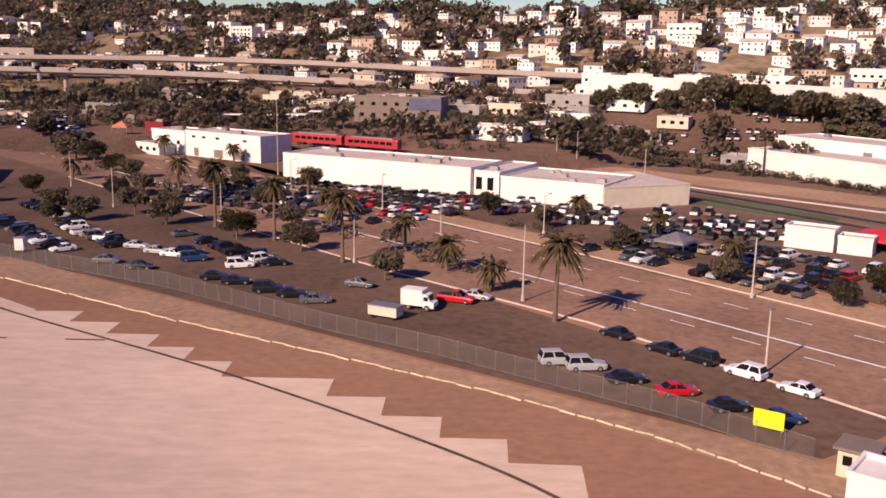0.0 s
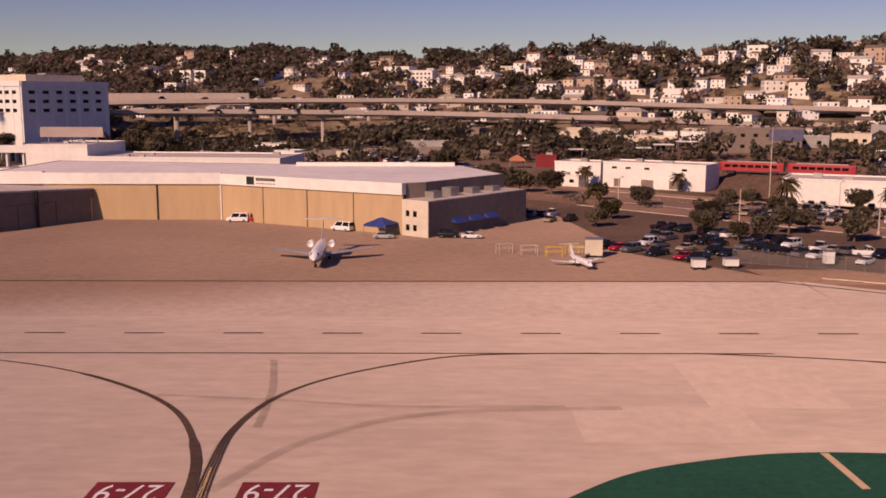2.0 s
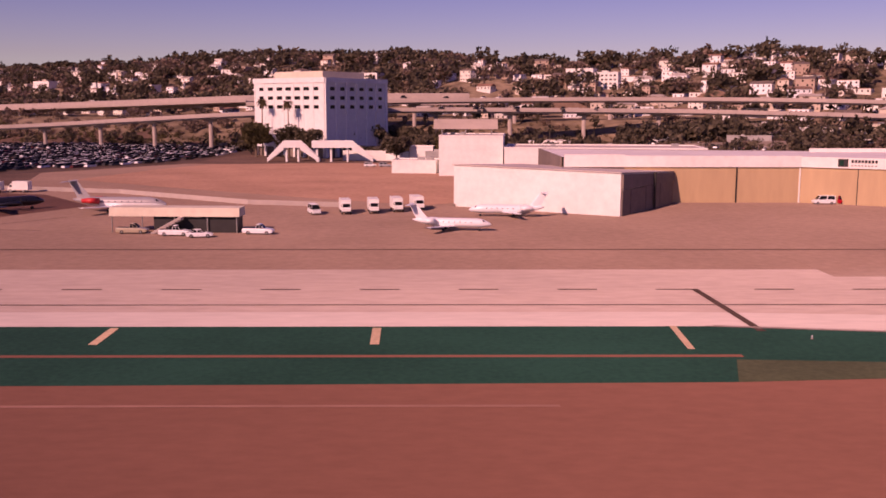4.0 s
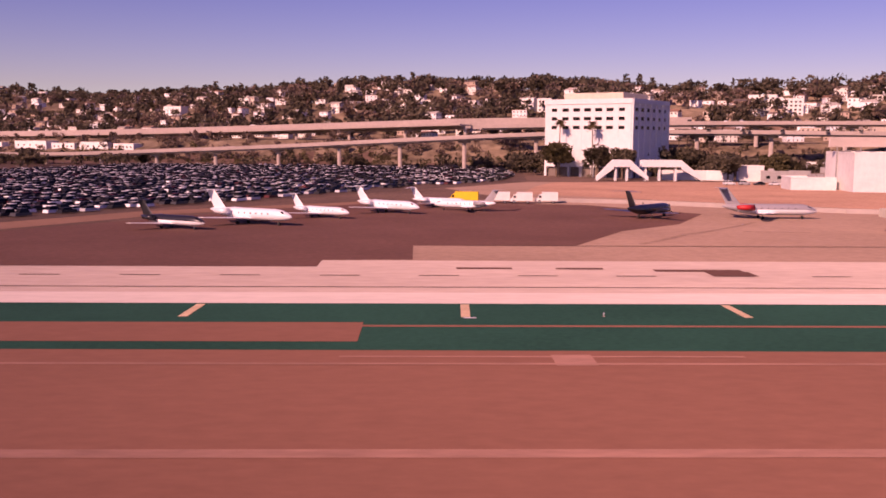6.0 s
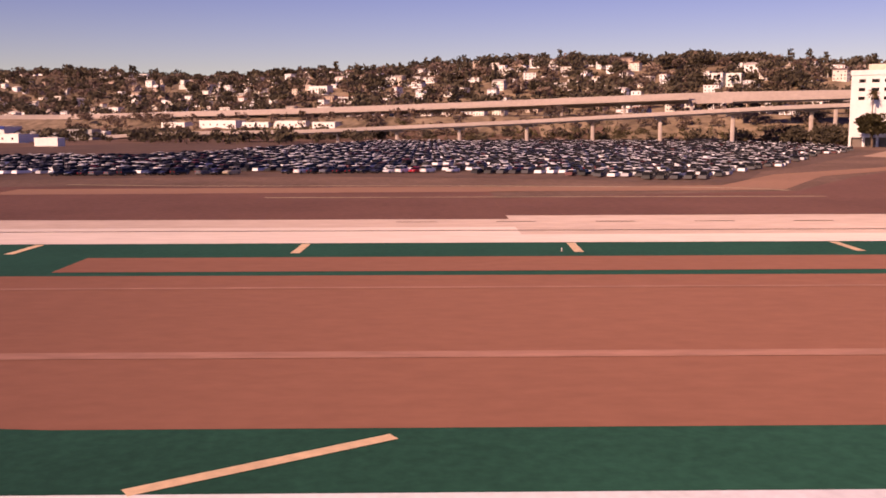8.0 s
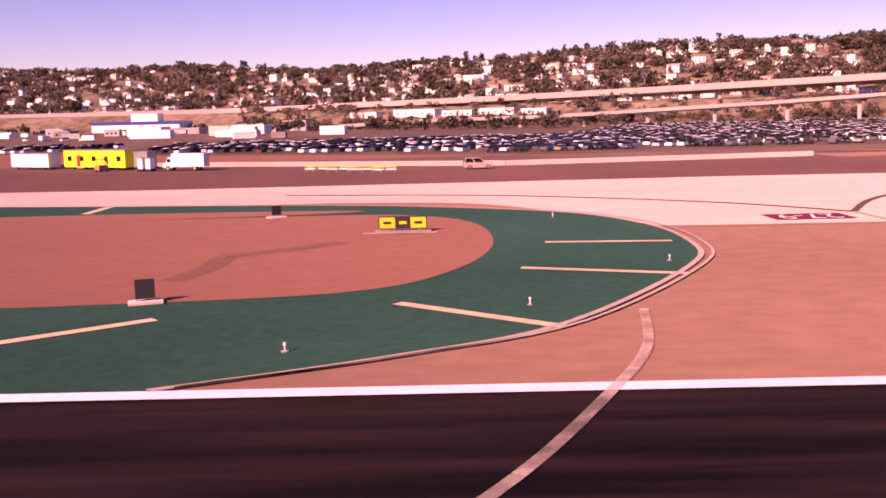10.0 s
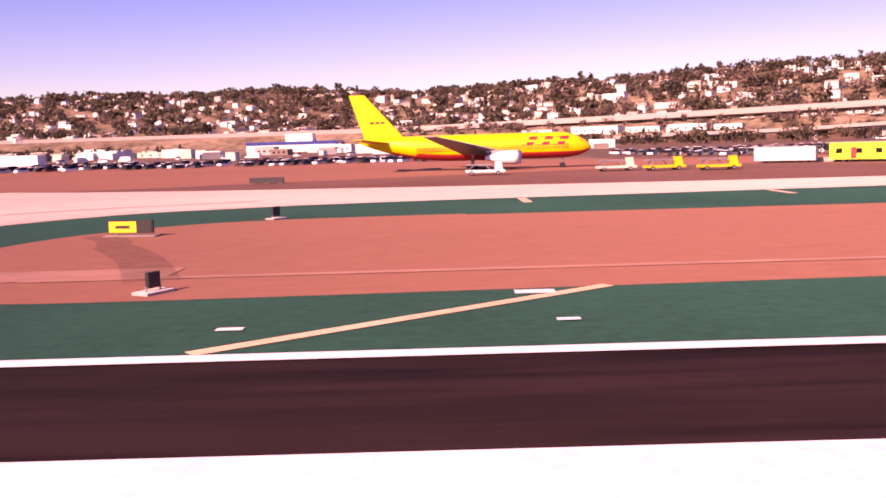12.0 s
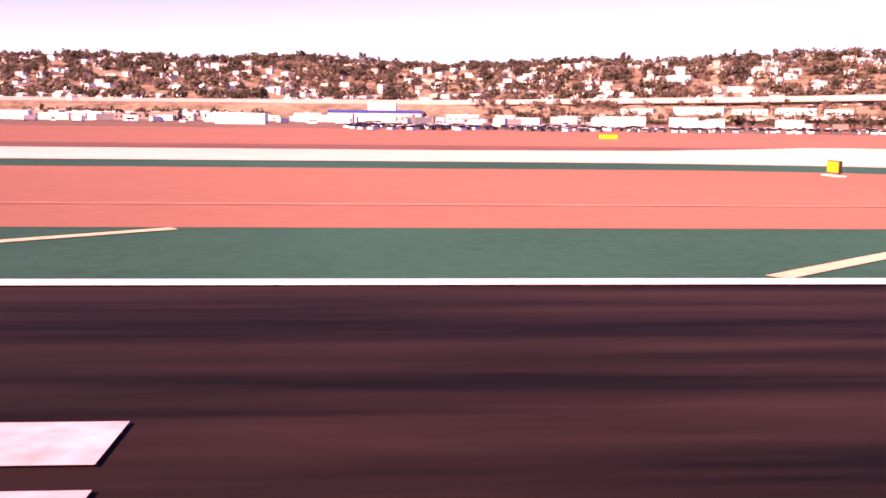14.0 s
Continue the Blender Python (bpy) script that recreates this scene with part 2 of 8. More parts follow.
M_TILE = material("tile_roof", (0.30, 0.15, 0.09), 0.9, vary=0.2, grain=1.0, broad=0.1, island=True, palette=[(0.29, 0.16, 0.11), (0.22, 0.16, 0.13), (0.40, 0.34, 0.29), (0.24, 0.15, 0.11), (0.18, 0.14, 0.12), (0.52, 0.46, 0.40)])
CAR_COLOURS = {"white": (0.82, 0.81, 0.79), "black": (0.012, 0.012, 0.014), "silver": (0.42, 0.42, 0.43), "grey": (0.12, 0.12, 0.13), "blue": (0.02, 0.04, 0.12), "red": (0.50, 0.012, 0.015), "beige": (0.40, 0.32, 0.22)}
M_CAR = {k: material(k + "_car_paint", c, 0.3, 0.0, vary=0.05, grain=2.0, broad=0.3, space="Object", coat=0.2) for k, c in CAR_COLOURS.items()}
M_CARS = material("mixed_car_paint", (0.1, 0.1, 0.1), 0.5, spec=0.25, vary=0.08, grain=2.0, broad=0.3, island=True, palette=[(0.012, 0.012, 0.014), (0.80, 0.79, 0.77), (0.05, 0.05, 0.055), (0.03, 0.03, 0.035), (0.42, 0.42, 0.43), (0.82, 0.81, 0.79), (0.014, 0.014, 0.016), (0.78, 0.77, 0.75), (0.012, 0.012, 0.012), (0.10, 0.015, 0.015), (0.55, 0.54, 0.53), (0.82, 0.80, 0.78), (0.012, 0.012, 0.012), (0.03, 0.028, 0.03)], coat=0.1)
M_LAMP = material("clear_headlight", (0.7, 0.7, 0.68), 0.15, vary=0.05, grain=2.0, broad=0.3, space="Object")
M_TAIL = material("red_tail_lamp", (0.35, 0.01, 0.01), 0.2, vary=0.05, grain=2.0, broad=0.3, space="Object")


# ---- mesh helpers ----
class Mesh:
    """Collects faces with a material slot each."""
    def __init__(self):
        self.v, self.f, self.s, self.starts = [], [], [], []

    def poly(self, pts, slot=0):
        i = len(self.v)
        self.v.extend(tuple(p) for p in pts)
        self.f.append(tuple(range(i, i + len(pts))))
        self.s.append(slot)

    def box(self, x0, x1, y0, y1, z0, z1, slot=0, top=None, m=None):
        """A box; top = (x0, x1, y0, y1) gives a tapered upper face; m places it."""
        a = [(x0, y0, z0), (x1, y0, z0), (x1, y1, z0), (x0, y1, z0)]
        t = top or (x0, x1, y0, y1)
        c = [(t[0], t[2], z1), (t[1], t[2], z1), (t[1], t[3], z1), (t[0], t[3], z1)]
        p = [Vector(q) for q in a + c]
        if m is not None:
            p = [m @ q for q in p]
        i = len(self.v)
        self.v.extend(tuple(q) for q in p)
        for q in ((3, 2, 1, 0), (4, 5, 6, 7), (0, 1, 5, 4), (1, 2, 6, 5), (2, 3, 7, 6), (3, 0, 4, 7)):
            self.f.append(tuple(i + k for k in q))
            self.s.append(slot)

    def tube(self, a, b, ra, rb, n=8, slot=0, caps=True):
        a, b = Vector(a), Vector(b)
        d = (b - a).normalized()
        u = d.orthogonal().normalized()
        w = d.cross(u)
        i = len(self.v)
        for c, r in ((a, ra), (b, rb)):
            for k in range(n):
                t = 2 * math.pi * k / n
                self.v.append(tuple(c + (u * math.cos(t) + w * math.sin(t)) * r))
        for k in range(n):
            self.f.append((i + k, i + (k + 1) % n, i + n + (k + 1) % n, i + n + k))
            self.s.append(slot)
        if caps:
            self.f.append(tuple(i + k for k in reversed(range(n))))
            self.f.append(tuple(i + n + k for k in range(n)))
            self.s += [slot, slot]

    def loft(self, rings, slot=0, caps=True):
        """Closed rings of equally many points, joined in order."""
        n = len(rings[0])
        i = len(self.v)
        for r in rings:
            self.v.extend(tuple(p) for p in r)
        for j in range(len(rings) - 1):
            for k in range(n):
                a = i + j * n
                self.f.append((a + k, a + (k + 1) % n, a + n + (k + 1) % n, a + n + k))
                self.s.append(slot)
        if caps:
            self.f.append(tuple(i + k for k in reversed(range(n))))
            self.f.append(tuple(i + (len(rings) - 1) * n + k for k in range(n)))
            self.s += [slot, slot]

    def data(self, name, mats, smooth=False):
        me = bpy.data.meshes.new(name)
        me.from_pydata(self.v, [], self.f)
        for m in (mats if isinstance(mats, (list, tuple)) else [mats]):
            me.materials.append(m)
        me.polygons.foreach_set("material_index", self.s)
        if smooth:
            me.polygons.foreach_set("use_smooth", [True] * len(self.f))
        me.update()
        return me


def part(name, mesh, mats, parent=None, label="", smooth=False):
    ob = new(name, mesh.data(name, mats, smooth))
    if parent is not None:
        ob.parent = parent
    if label:
        ob["label"] = label
    return ob


def thing(name, m, label, category, group=""):
    ob = new(name)
    ob.matrix_basis = m
    return tagged(ob, label, category, group)


def setting(name, mesh, mats, label, category="", smooth=False):
    return tagged(part(name, mesh, mats, None, "", smooth), label, category, kind="structure")


def curve_through(points, steps=8, closed=False):
    """Catmull-Rom through plan points."""
    out = []
    n = len(points)
    for i in range(n if closed else n - 1):
        if closed:
            p = [points[(i + k - 1) % n] for k in range(4)]
        else:
            p = [points[max(0, min(n - 1, i + k - 1))] for k in range(4)]
        for s in range(steps):
            t = s / steps
            out.append(tuple(0.5 * (2 * p[1][c] + (p[2][c] - p[0][c]) * t + (2 * p[0][c] - 5 * p[1][c] + 4 * p[2][c] - p[3][c]) * t * t
                                    + (3 * p[1][c] - p[0][c] - 3 * p[2][c] + p[3][c]) * t ** 3) for c in (0, 1)))
    if not closed:
        out.append(tuple(points[-1]))
    return out


def sheet(mesh, outline, z, slot=0):
    """A flat area with any outline, triangulated."""
    bm = bmesh.new()
    f = bm.faces.new([bm.verts.new((x, y, z)) for x, y in outline])
    f.normal_update()
    if f.normal.z < 0:
        f.normal_flip()
    bmesh.ops.triangulate(bm, faces=[f])
    for t in bm.faces:
        mesh.poly([v.co for v in t.verts], slot)
    bm.free()


def band(mesh, points, width, z, slot=0):
    """A painted line of given width along plan points."""
    mesh.starts.append(len(mesh.f))
    left, right = [], []
    for i, p in enumerate(points):
        a, b = points[max(0, i - 1)], points[min(len(points) - 1, i + 1)]
        d = Vector((b[0] - a[0], b[1] - a[1])).normalized()
        w = width[i] if isinstance(width, (list, tuple)) else width
        left.append((p[0] - d.y * w / 2, p[1] + d.x * w / 2, z))
        right.append((p[0] + d.y * w / 2, p[1] - d.x * w / 2, z))
    for i in range(len(points) - 1):
        mesh.poly([right[i], right[i + 1], left[i + 1], left[i]], slot)


def rect(mesh, x0, x1, y0, y1, z, slot=0):
    mesh.starts.append(len(mesh.f))
    mesh.poly([(x0, y0, z), (x1, y0, z), (x1, y1, z), (x0, y1, z)], slot)


def smooth01(t):
    t = max(0.0, min(1.0, t))
    return t * t * (3 - 2 * t)


def lerp_table(x, table):
    for (a, va), (b, vb) in zip(table, table[1:]):
        if x <= b:
            return va + (vb - va) * max(0.0, min(1.0, (x - a) / (b - a)))
    return table[-1][1]


RIDGE = [(-2500, 84), (-1000, 88), (-600, 84), (-300, 70), (-100, 71), (30, 73.5), (200, 69), (320, 60), (500, 58), (700, 62), (900, 76), (2500, 90)]
FOOT = [(-2500, 1020), (-700, 992), (-450, 965), (-330, 875), (-200, 790), (100, 625), (300, 560), (450, 470), (600, 410), (2500, 340)]
SPAN = [(-2500, 600), (-300, 520), (-100, 420), (100, 340), (300, 330), (560, 260), (800, 240), (2500, 300)]


BANK = [(280, 350), (380, 316), (398, 318), (412, 346), (446, 326), (452, 302), (459, 291), (467, 287), (496, 273), (527, 259), (538, 300), (575, 330)]


def height(x, y):
    """Ground level: flat airport land, the freeway bench, then the hillside with its gullies."""
    f = lerp_table(x, FOOT)
    bench = 16.5 * smooth01((y - f + 75) / 65)
    if 280 < x < 575:
        # railway bank and the rising streets behind the highway
        s0 = lerp_table(x, BANK)
        rise = (5.0 * smooth01((y - s0) / 9) + 5.5 * smooth01((y - s0 - 30) / 100)) * smooth01((x - 285) / 60) * smooth01((570 - x) / 25)
        bench = max(bench, rise)
    if bench <= 0:
        return 0.0
    rise = smooth01((y - f - 12) / lerp_table(x, SPAN))
    g = noise.noise((x * 0.006, y * 0.004, 3.1)) * 8 + noise.noise((x * 0.02, y * 0.02, 7.7)) * 2.5
    return max(0.0, bench + (lerp_table(x, RIDGE) - 16.5) * rise + g * min(1.0, rise * 3))


# ---- ground ----
g = Mesh()
xs = sorted(set([-6000, -4000, -2600] + [-2000 + 40 * i for i in range(101)] + [280 + 8 * i for i in range(38)] + [2600, 4000, 6000]))
ys = sorted(set([-6000, -2500, -600, 0, 250] + [320 + 20 * i for i in range(68)] + [260 + 6 * i for i in range(36)] + [2200, 3200, 6000]))
for y in ys:
    for x in xs:
        g.v.append((x, y, height(x, y) - 0.02))
nx = len(xs)
for j in range(len(ys) - 1):
    for i in range(nx - 1):
        g.f.append((j * nx + i, j * nx + i + 1, (j + 1) * nx + i + 1, (j + 1) * nx + i))
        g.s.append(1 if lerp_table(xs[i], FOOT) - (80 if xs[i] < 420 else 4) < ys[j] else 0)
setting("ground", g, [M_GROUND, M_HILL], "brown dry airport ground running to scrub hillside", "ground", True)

# airfield asphalt under everything between the runway and the apron
g = Mesh()
rect(g, -1500, 572.1, 29.90, 152.11, 0.0)
setting("airfield_pavement", g, M_ASPHALT, "worn reddish brown taxiway asphalt", "pavement")
g = Mesh()
rect(g, -1500, 900, -30.50, 30.30, 0.02)
setting("runway", g, M_RUNWAY, "dark rubber-streaked asphalt runway surface", "runway")

# apron north of the taxiway
g = Mesh()
sheet(g, [(69.9, 148.6), (63.6, 132.3), (271.9, 132.3), (272, 151.6), (417.2, 152.0), (395.9, 179.1), (388.1, 242.2), (188.7, 242.3), (188.5, 293.8), (69.2, 266.8)], 0.02)
setting("apron", g, M_APRON, "sun-bleached tan asphalt aircraft apron", "apron")
g = Mesh()
sheet(g, [(272, 126.7), (417, 126.7), (417.2, 152.0), (272, 151.6)], 0.02)
setting("apron_edge", g, M_APRONEDGE, "tan apron asphalt fading into pale concrete", "apron")
g = Mesh()
sheet(g, [(-62.5, 126.6), (58.3, 126.7), (58.3, 133.3), (71, 133.6), (70.9, 151.6), (97, 151.6), (110, 177.5), (125, 193), (138, 221), (116, 250), (69.2, 266.8), (21.3, 210), (-7.1, 168.7), (-62.5, 155)], 0.03)
setting("dark_apron", g, M_DARKAPRON, "dark sealed asphalt parking apron", "apron")
g = Mesh()
rect(g, -1500, -62.5, 115.94, 152.11, 0.01)
rect(g, -434.1, -62, 151.10, 187.00, 0.012)
setting("west_apron", g, M_DARKAPRON, "dark brown asphalt shoulder and cargo apron", "apron")

g = Mesh()
band(g, curve_through([(-146, 193), (-120, 187.5), (-84, 186), (-50, 183), (-17, 176.8), (-8, 170)], 6), 1.5, 0.05)
band(g, [(-100, 157.2), (-43, 157), (-7, 156)], 1.1, 0.052)
setting("verge_strip", g, M_VERGE, "pale dry verge strip beside dark apron", "verge")

# parallel taxiway in concrete
g = Mesh()
sheet(g, [(-1500, 97.1), (-62.5, 97.1), (-62.5, 121), (-120, 121.5), (-181, 124), (-255, 121.5), (-292, 124), (-327, 126), (-364, 131), (-400, 139), (-418, 145), (-432, 152), (-440, 152), (-452, 143), (-470, 132.5), (-500, 128.5), (-1500, 128)], 0.03)
rect(g, -62.5, 446.6, 97.10, 126.80, 0.03)
sheet(g, [(443.3, 97.1), (443.7, 129.7), (453.7, 130.4), (453.7, 125.3), (460.6, 125.4), (460.5, 120.4), (467.5, 120.4), (467.4, 115.4), (473.4, 115.5), (473.3, 110.5), (479.3, 110.5), (479.2, 105.3), (492, 105.4), (491.9, 100),
          (498.3, 100.1), (498.2, 94.9), (504.4, 94.9), (504.3, 89.7), (510.8, 89.7), (510.7, 84.4), (517.3, 84.2), (516.8, 64.4), (431.4, 64)], 0.034)
sheet(g, [(240, 97.1), (290, 86), (310, 63.1), (446.1, 64.1), (446.4, 97.1)], 0.032)
sheet(g, curve_through([(-230, 97.1), (-216.4, 94.1), (-208.2, 83.3), (-207.3, 72.8), (-160, 72.5), (-161, 79.3), (-153, 90.9), (-134.6, 97.1)], 6), 0.03)
sheet(g, curve_through([(-481.4, 97.1), (-458.4, 92.4), (-446.6, 80), (-444.4, 69.3), (-403.6, 67.4), (-402.8, 78), (-394.3, 93.5), (-382.3, 97.1)], 6), 0.03)
rect(g, 0.2, 272, 126.80, 132.60, 0.025)
sheet(g, [(417, 126), (417, 132.5), (417.5, 152), (436.6, 138.4), (447, 130.5), (446.8, 126)], 0.027)
setting("taxiway", g, M_CONCRETE, "pale concrete parallel taxiway with joints", "taxiway")
g = Mesh()
rect(g, -62.5, 246, 97.20, 104.24, 0.036)
sheet(g, curve_through([(246, 97.2), (269.9, 93.9), (291.9, 91.2), (306.7, 87.2), (314.4, 82), (319.4, 74), (321.5, 66.9)], 5) + curve_through([(324.2, 66.9), (322, 76), (317, 84.5), (309, 91), (296, 97), (275, 101.8), (246, 104.2)], 5), 0.037)
rect(g, -155.6, -62.5, 97.20, 111.81, 0.036)
setting("taxiway_shoulder", g, M_PALECONC, "bright pale concrete strip along taxiway edge", "taxiway")

# green painted islands with brown infield inside
def island(name, outer, inner, label):
    g = Mesh()
    sheet(g, outer, 0.05)
    setting(name, g, M_GREEN, label, "infield")
    g = Mesh()
    sheet(g, inner, 0.06)
    setting(name.replace("green", "brown"), g, M_RED, "reddish brown paved infield", "infield")

EAST_END = [(246.1, 97.1), (269.9, 93.6), (291.9, 90.9), (306.7, 86.9), (314.4, 81.7), (319.2, 74.0), (321.3, 66.9), (322.2, 59), (319.1, 48.9), (310.9, 38.2), (299.7, 30.6)]
MID_START = [(-122.9, 30.6), (-140.5, 39.3), (-153.5, 47.9), (-159.5, 57.5), (-162, 68.3), (-161.5, 79.3), (-155.3, 88.5), (-143.1, 96.9), (-122.3, 97.1)]
island("green_island_1", [(-122.3, 97.1), (246.1, 97.1)] + curve_through(EAST_END, 6)[1:] + curve_through(MID_START, 6),
       [(-88, 37.4)] + curve_through([(262, 37.3), (285, 39.5), (300, 46), (308.6, 55), (309.6, 64.5), (308, 70.8), (303.5, 75.5), (294.6, 78.7), (276.1, 79), (243, 76.6)], 6) + [(109.5, 74.7), (-104.1, 76.4)]
       + curve_through([(-130.1, 76.9), (-144.7, 74.4), (-147.9, 66.7), (-144.7, 58), (-133.3, 48.9), (-116, 42), (-100, 38.6)], 6),
       "dark green painted infield island beside taxiway")
W2_START = [(-385.8, 30.6), (-392.4, 36.6), (-398.6, 44.2), (-403.5, 56.1), (-404.6, 66.3), (-401.9, 82.4), (-393.5, 93), (-377, 99.8)]
W2_END = [(-250, 98.2), (-226, 93.2), (-209.2, 84.3), (-202.9, 73.5), (-202.1, 61.6), (-204.5, 53.1), (-212.9, 39.4), (-220.3, 34.1), (-227.5, 30.6)]
island("green_island_2", [(-377, 99.8), (-364, 101.6), (-338, 103), (-315, 104.6), (-291, 104.2), (-267, 101.5), (-250, 98.2)] + curve_through(W2_END, 6)[1:] + curve_through(W2_START, 6)[:-1],
       curve_through([(-236.4, 84.3), (-222.9, 84.1), (-216.2, 77.6), (-214.8, 64.7), (-217.5, 53.5), (-223.3, 47.1), (-237.9, 45)], 6) + [(-314, 43.2)]
       + curve_through([(-369, 41.1), (-381.9, 41.1), (-389.3, 43.8), (-392.8, 52.1), (-393.1, 61.2), (-389.9, 72.3), (-380, 80.5), (-359, 82)], 6),
       "dark green painted infield island between connectors")
W3_END = [(-490.8, 97.1), (-473.8, 94.6), (-461.2, 91.2), (-449, 82.2), (-444.6, 70.3), (-444.6, 58.8), (-447.7, 45.8), (-452.3, 37.5), (-460.8, 30.6)]
island("green_island_3", [(-1500, 97)] + curve_through(W3_END, 6) + [(-1500, 30.7)],
       [(-1500, 42.6)] + [(-1500, 85.3)] + curve_through([(-481, 84.2), (-469, 81.5), (-461, 75.5), (-457.2, 62.8), (-458, 52.8), (-462.2, 44.8), (-473, 42.1)], 6),
       "dark green painted infield island west of connector")
g = Mesh()
sheet(g, curve_through([(355.3, 30.6), (365.4, 58.4), (375.4, 71), (385.4, 75.8), (395.4, 77.3), (409.1, 75.8), (418.9, 72.2), (429.6, 63.9), (439.2, 49), (445.8, 30.6)], 6), 0.05)
setting("green_island_4", g, M_GREEN, "small dark green painted island tip", "infield")
# curls of green across the brown, and strips of brown in the green
g = Mesh()
sheet(g, curve_through([(-262, 42), (-260.3, 44.8), (-257.3, 51.3), (-255, 62.2), (-256.6, 70.4)], 5) + [(-262.7, 71.5)] + curve_through([(-269.9, 71.7), (-267.2, 64.8), (-267.6, 56.7), (-269.1, 50.5), (-275.5, 45.3), (-281, 42)], 5), 0.07)
sheet(g, curve_through([(-262, 90), (-281.5, 87.3), (-285.8, 82.3), (-293.6, 80.4), (-330, 80.6), (-362, 81)], 5) + [(-362, 90)], 0.071)
setting("green_curl", g, M_GREEN, "curved band of dark green turf across infield", "infield")
g = Mesh()
sheet(g, curve_through([(-272.8, 82.9), (-236.4, 84.9), (-225.9, 88.4), (-251.9, 89.9), (-274.8, 87.2)], 5, True), 0.07)
rect(g, -104, 67, 78.31, 86.76, 0.07)
rect(g, 67, 246.1, 84.67, 85.51, 0.07)
setting("brown_strip", g, M_RED, "strip of reddish brown pavement in turf", "infield")
g = Mesh()
sheet(g, curve_through([(245.1, 83.8), (276.1, 81.7), (296.6, 81.2), (305.9, 77.7), (310.5, 70.1), (311.2, 61), (309.7, 61), (308.2, 70.6), (303.9, 75.2), (294.6, 78.9), (276.1, 79.2), (243, 76.6)], 5), 0.066)
setting("faded_turf", g, M_FADEDGREEN, "faded olive turf along island edge", "infield")

# ---- painted markings ----
def marking(name, build, mat, label):
    g = Mesh()
    build(g)
    for a, b in zip(g.starts, g.starts[1:] + [len(g.f)]):
        one = Mesh()
        for f in g.f[a:b]:
            one.poly([g.v[k] for k in f])
        setting(name, one, mat, label, "road marking")

marking("runway_edge_stripe", lambda g: rect(g, -1500, 900, 29.65, 30.55, 0.075), M_WHITEPAINT, "white painted runway edge stripe")
marking("aiming_point_marking", lambda g: rect(g, -403.4, -350, 12.00, 21.30, 0.075), M_WHITEPAINT, "large white painted aiming block on runway")
marking("touchdown_bar", lambda g: [rect(g, -540, -510.9, 17.3, 18.95, 0.075), rect(g, -540, -510.7, 14.6, 16.5, 0.075)], M_DULLWHITE, "dulled white painted touchdown bars on runway")
marking("taxiway_centre_line", lambda g: rect(g, -134.2, 398, 107.90, 108.25, 0.075), M_BLACKPAINT, "dark weathered taxiway centre line")
marking("apron_edge_line", lambda g: [rect(g, 79.3, 413.6, 151.40, 151.91, 0.075)], M_BLACKPAINT, "dark solid line along apron edge")

def dashes(g):
    x = 72.0 - 12.4 * 12
    while x < 462:
        rect(g, x, x + 5.0, 117.3, 117.75, 0.075)
        x += 12.4
marking("dashed_line", dashes, M_BLACKPAINT, "dark dashed apron boundary line")

EAST_LEAD = [(342.2, 66), (341.5, 73.7), (341.3, 82.2), (343.2, 90.9), (347.8, 98.0), (356.2, 104.4), (364.1, 107.4), (378, 108.2)]
def beside(points, off):
    """The line shifted sideways by off, drawing in to a third of it at its far end."""
    out = []
    for i, p in enumerate(points):
        a, b_ = points[max(0, i - 1)], points[min(len(points) - 1, i + 1)]
        d = Vector((b_[0] - a[0], b_[1] - a[1])).normalized()
        k = off * (1 - 0.7 * smooth01(i / len(points) * 1.6))
        out.append((p[0] - d.y * k, p[1] + d.x * k))
    return out
def leads(g):
    # connector turn-off lines with their rubber tracks
    band(g, curve_through([(300.7, 108), (316.4, 102.5), (327.3, 95.5), (335, 87.2), (339.7, 75.9), (341.3, 65.7)], 8), [0.3] * 12 + [0.6] * 18 + [0.9] * 14, 0.081)
    for off in (-0.42, -0.14, 0.14, 0.42):
        band(g, beside(curve_through(EAST_LEAD, 8), off), [0.13] * 26 + [0.1] * 40, 0.086)
    band(g, curve_through([(392, 108.2), (408, 105.6), (422.4, 100.8), (434, 93.2), (443, 87.4), (463, 73), (476, 62)], 8), [0.4] * 10 + [0.6] * 10 + [0.85] * 40, 0.08)
    band(g, curve_through([(415.6, 152.1), (435.2, 138.8), (447.8, 128.8), (482.4, 106.5), (511.1, 84.3), (523.5, 70.3)], 8), 0.5, 0.08)
    band(g, [(250.5, 117.7), (251.2, 94.8)], 0.9, 0.08)
    band(g, curve_through([(-184.7, 78.7), (-194.4, 90.2), (-213.1, 102), (-236.1, 108.1)], 8), 0.6, 0.08)
    band(g, curve_through([(-184.7, 78.7), (-176, 92.1), (-158, 105.6), (-134.2, 115)], 8), 0.6, 0.08)
    band(g, curve_through([(-424.8, 75.2), (-433.3, 86.9), (-448.9, 99.4)], 8), 0.4, 0.08)
    band(g, curve_through([(-424.8, 75.2), (-429.4, 89.1), (-434.6, 101.8)], 8), 0.35, 0.08)
    band(g, curve_through([(-424.8, 75.2), (-416.7, 89.1), (-402.2, 101.5), (-384.4, 108.5)], 8), 0.4, 0.08)
marking("rubber_track", lambda g: band(g, curve_through(EAST_LEAD, 8), [1.15] * 14 + [0.8] * 14 + [0.4] * 40, 0.078), M_STAIN, "brown rubber track under turn-off lines")
marking("yellow_guide_strand", lambda g: [band(g, beside(curve_through(EAST_LEAD[:2], 8), o), 0.08, 0.09) for o in (0.0, 0.28)], M_YELLOWLINE, "thin worn yellow strands in turn-off track")
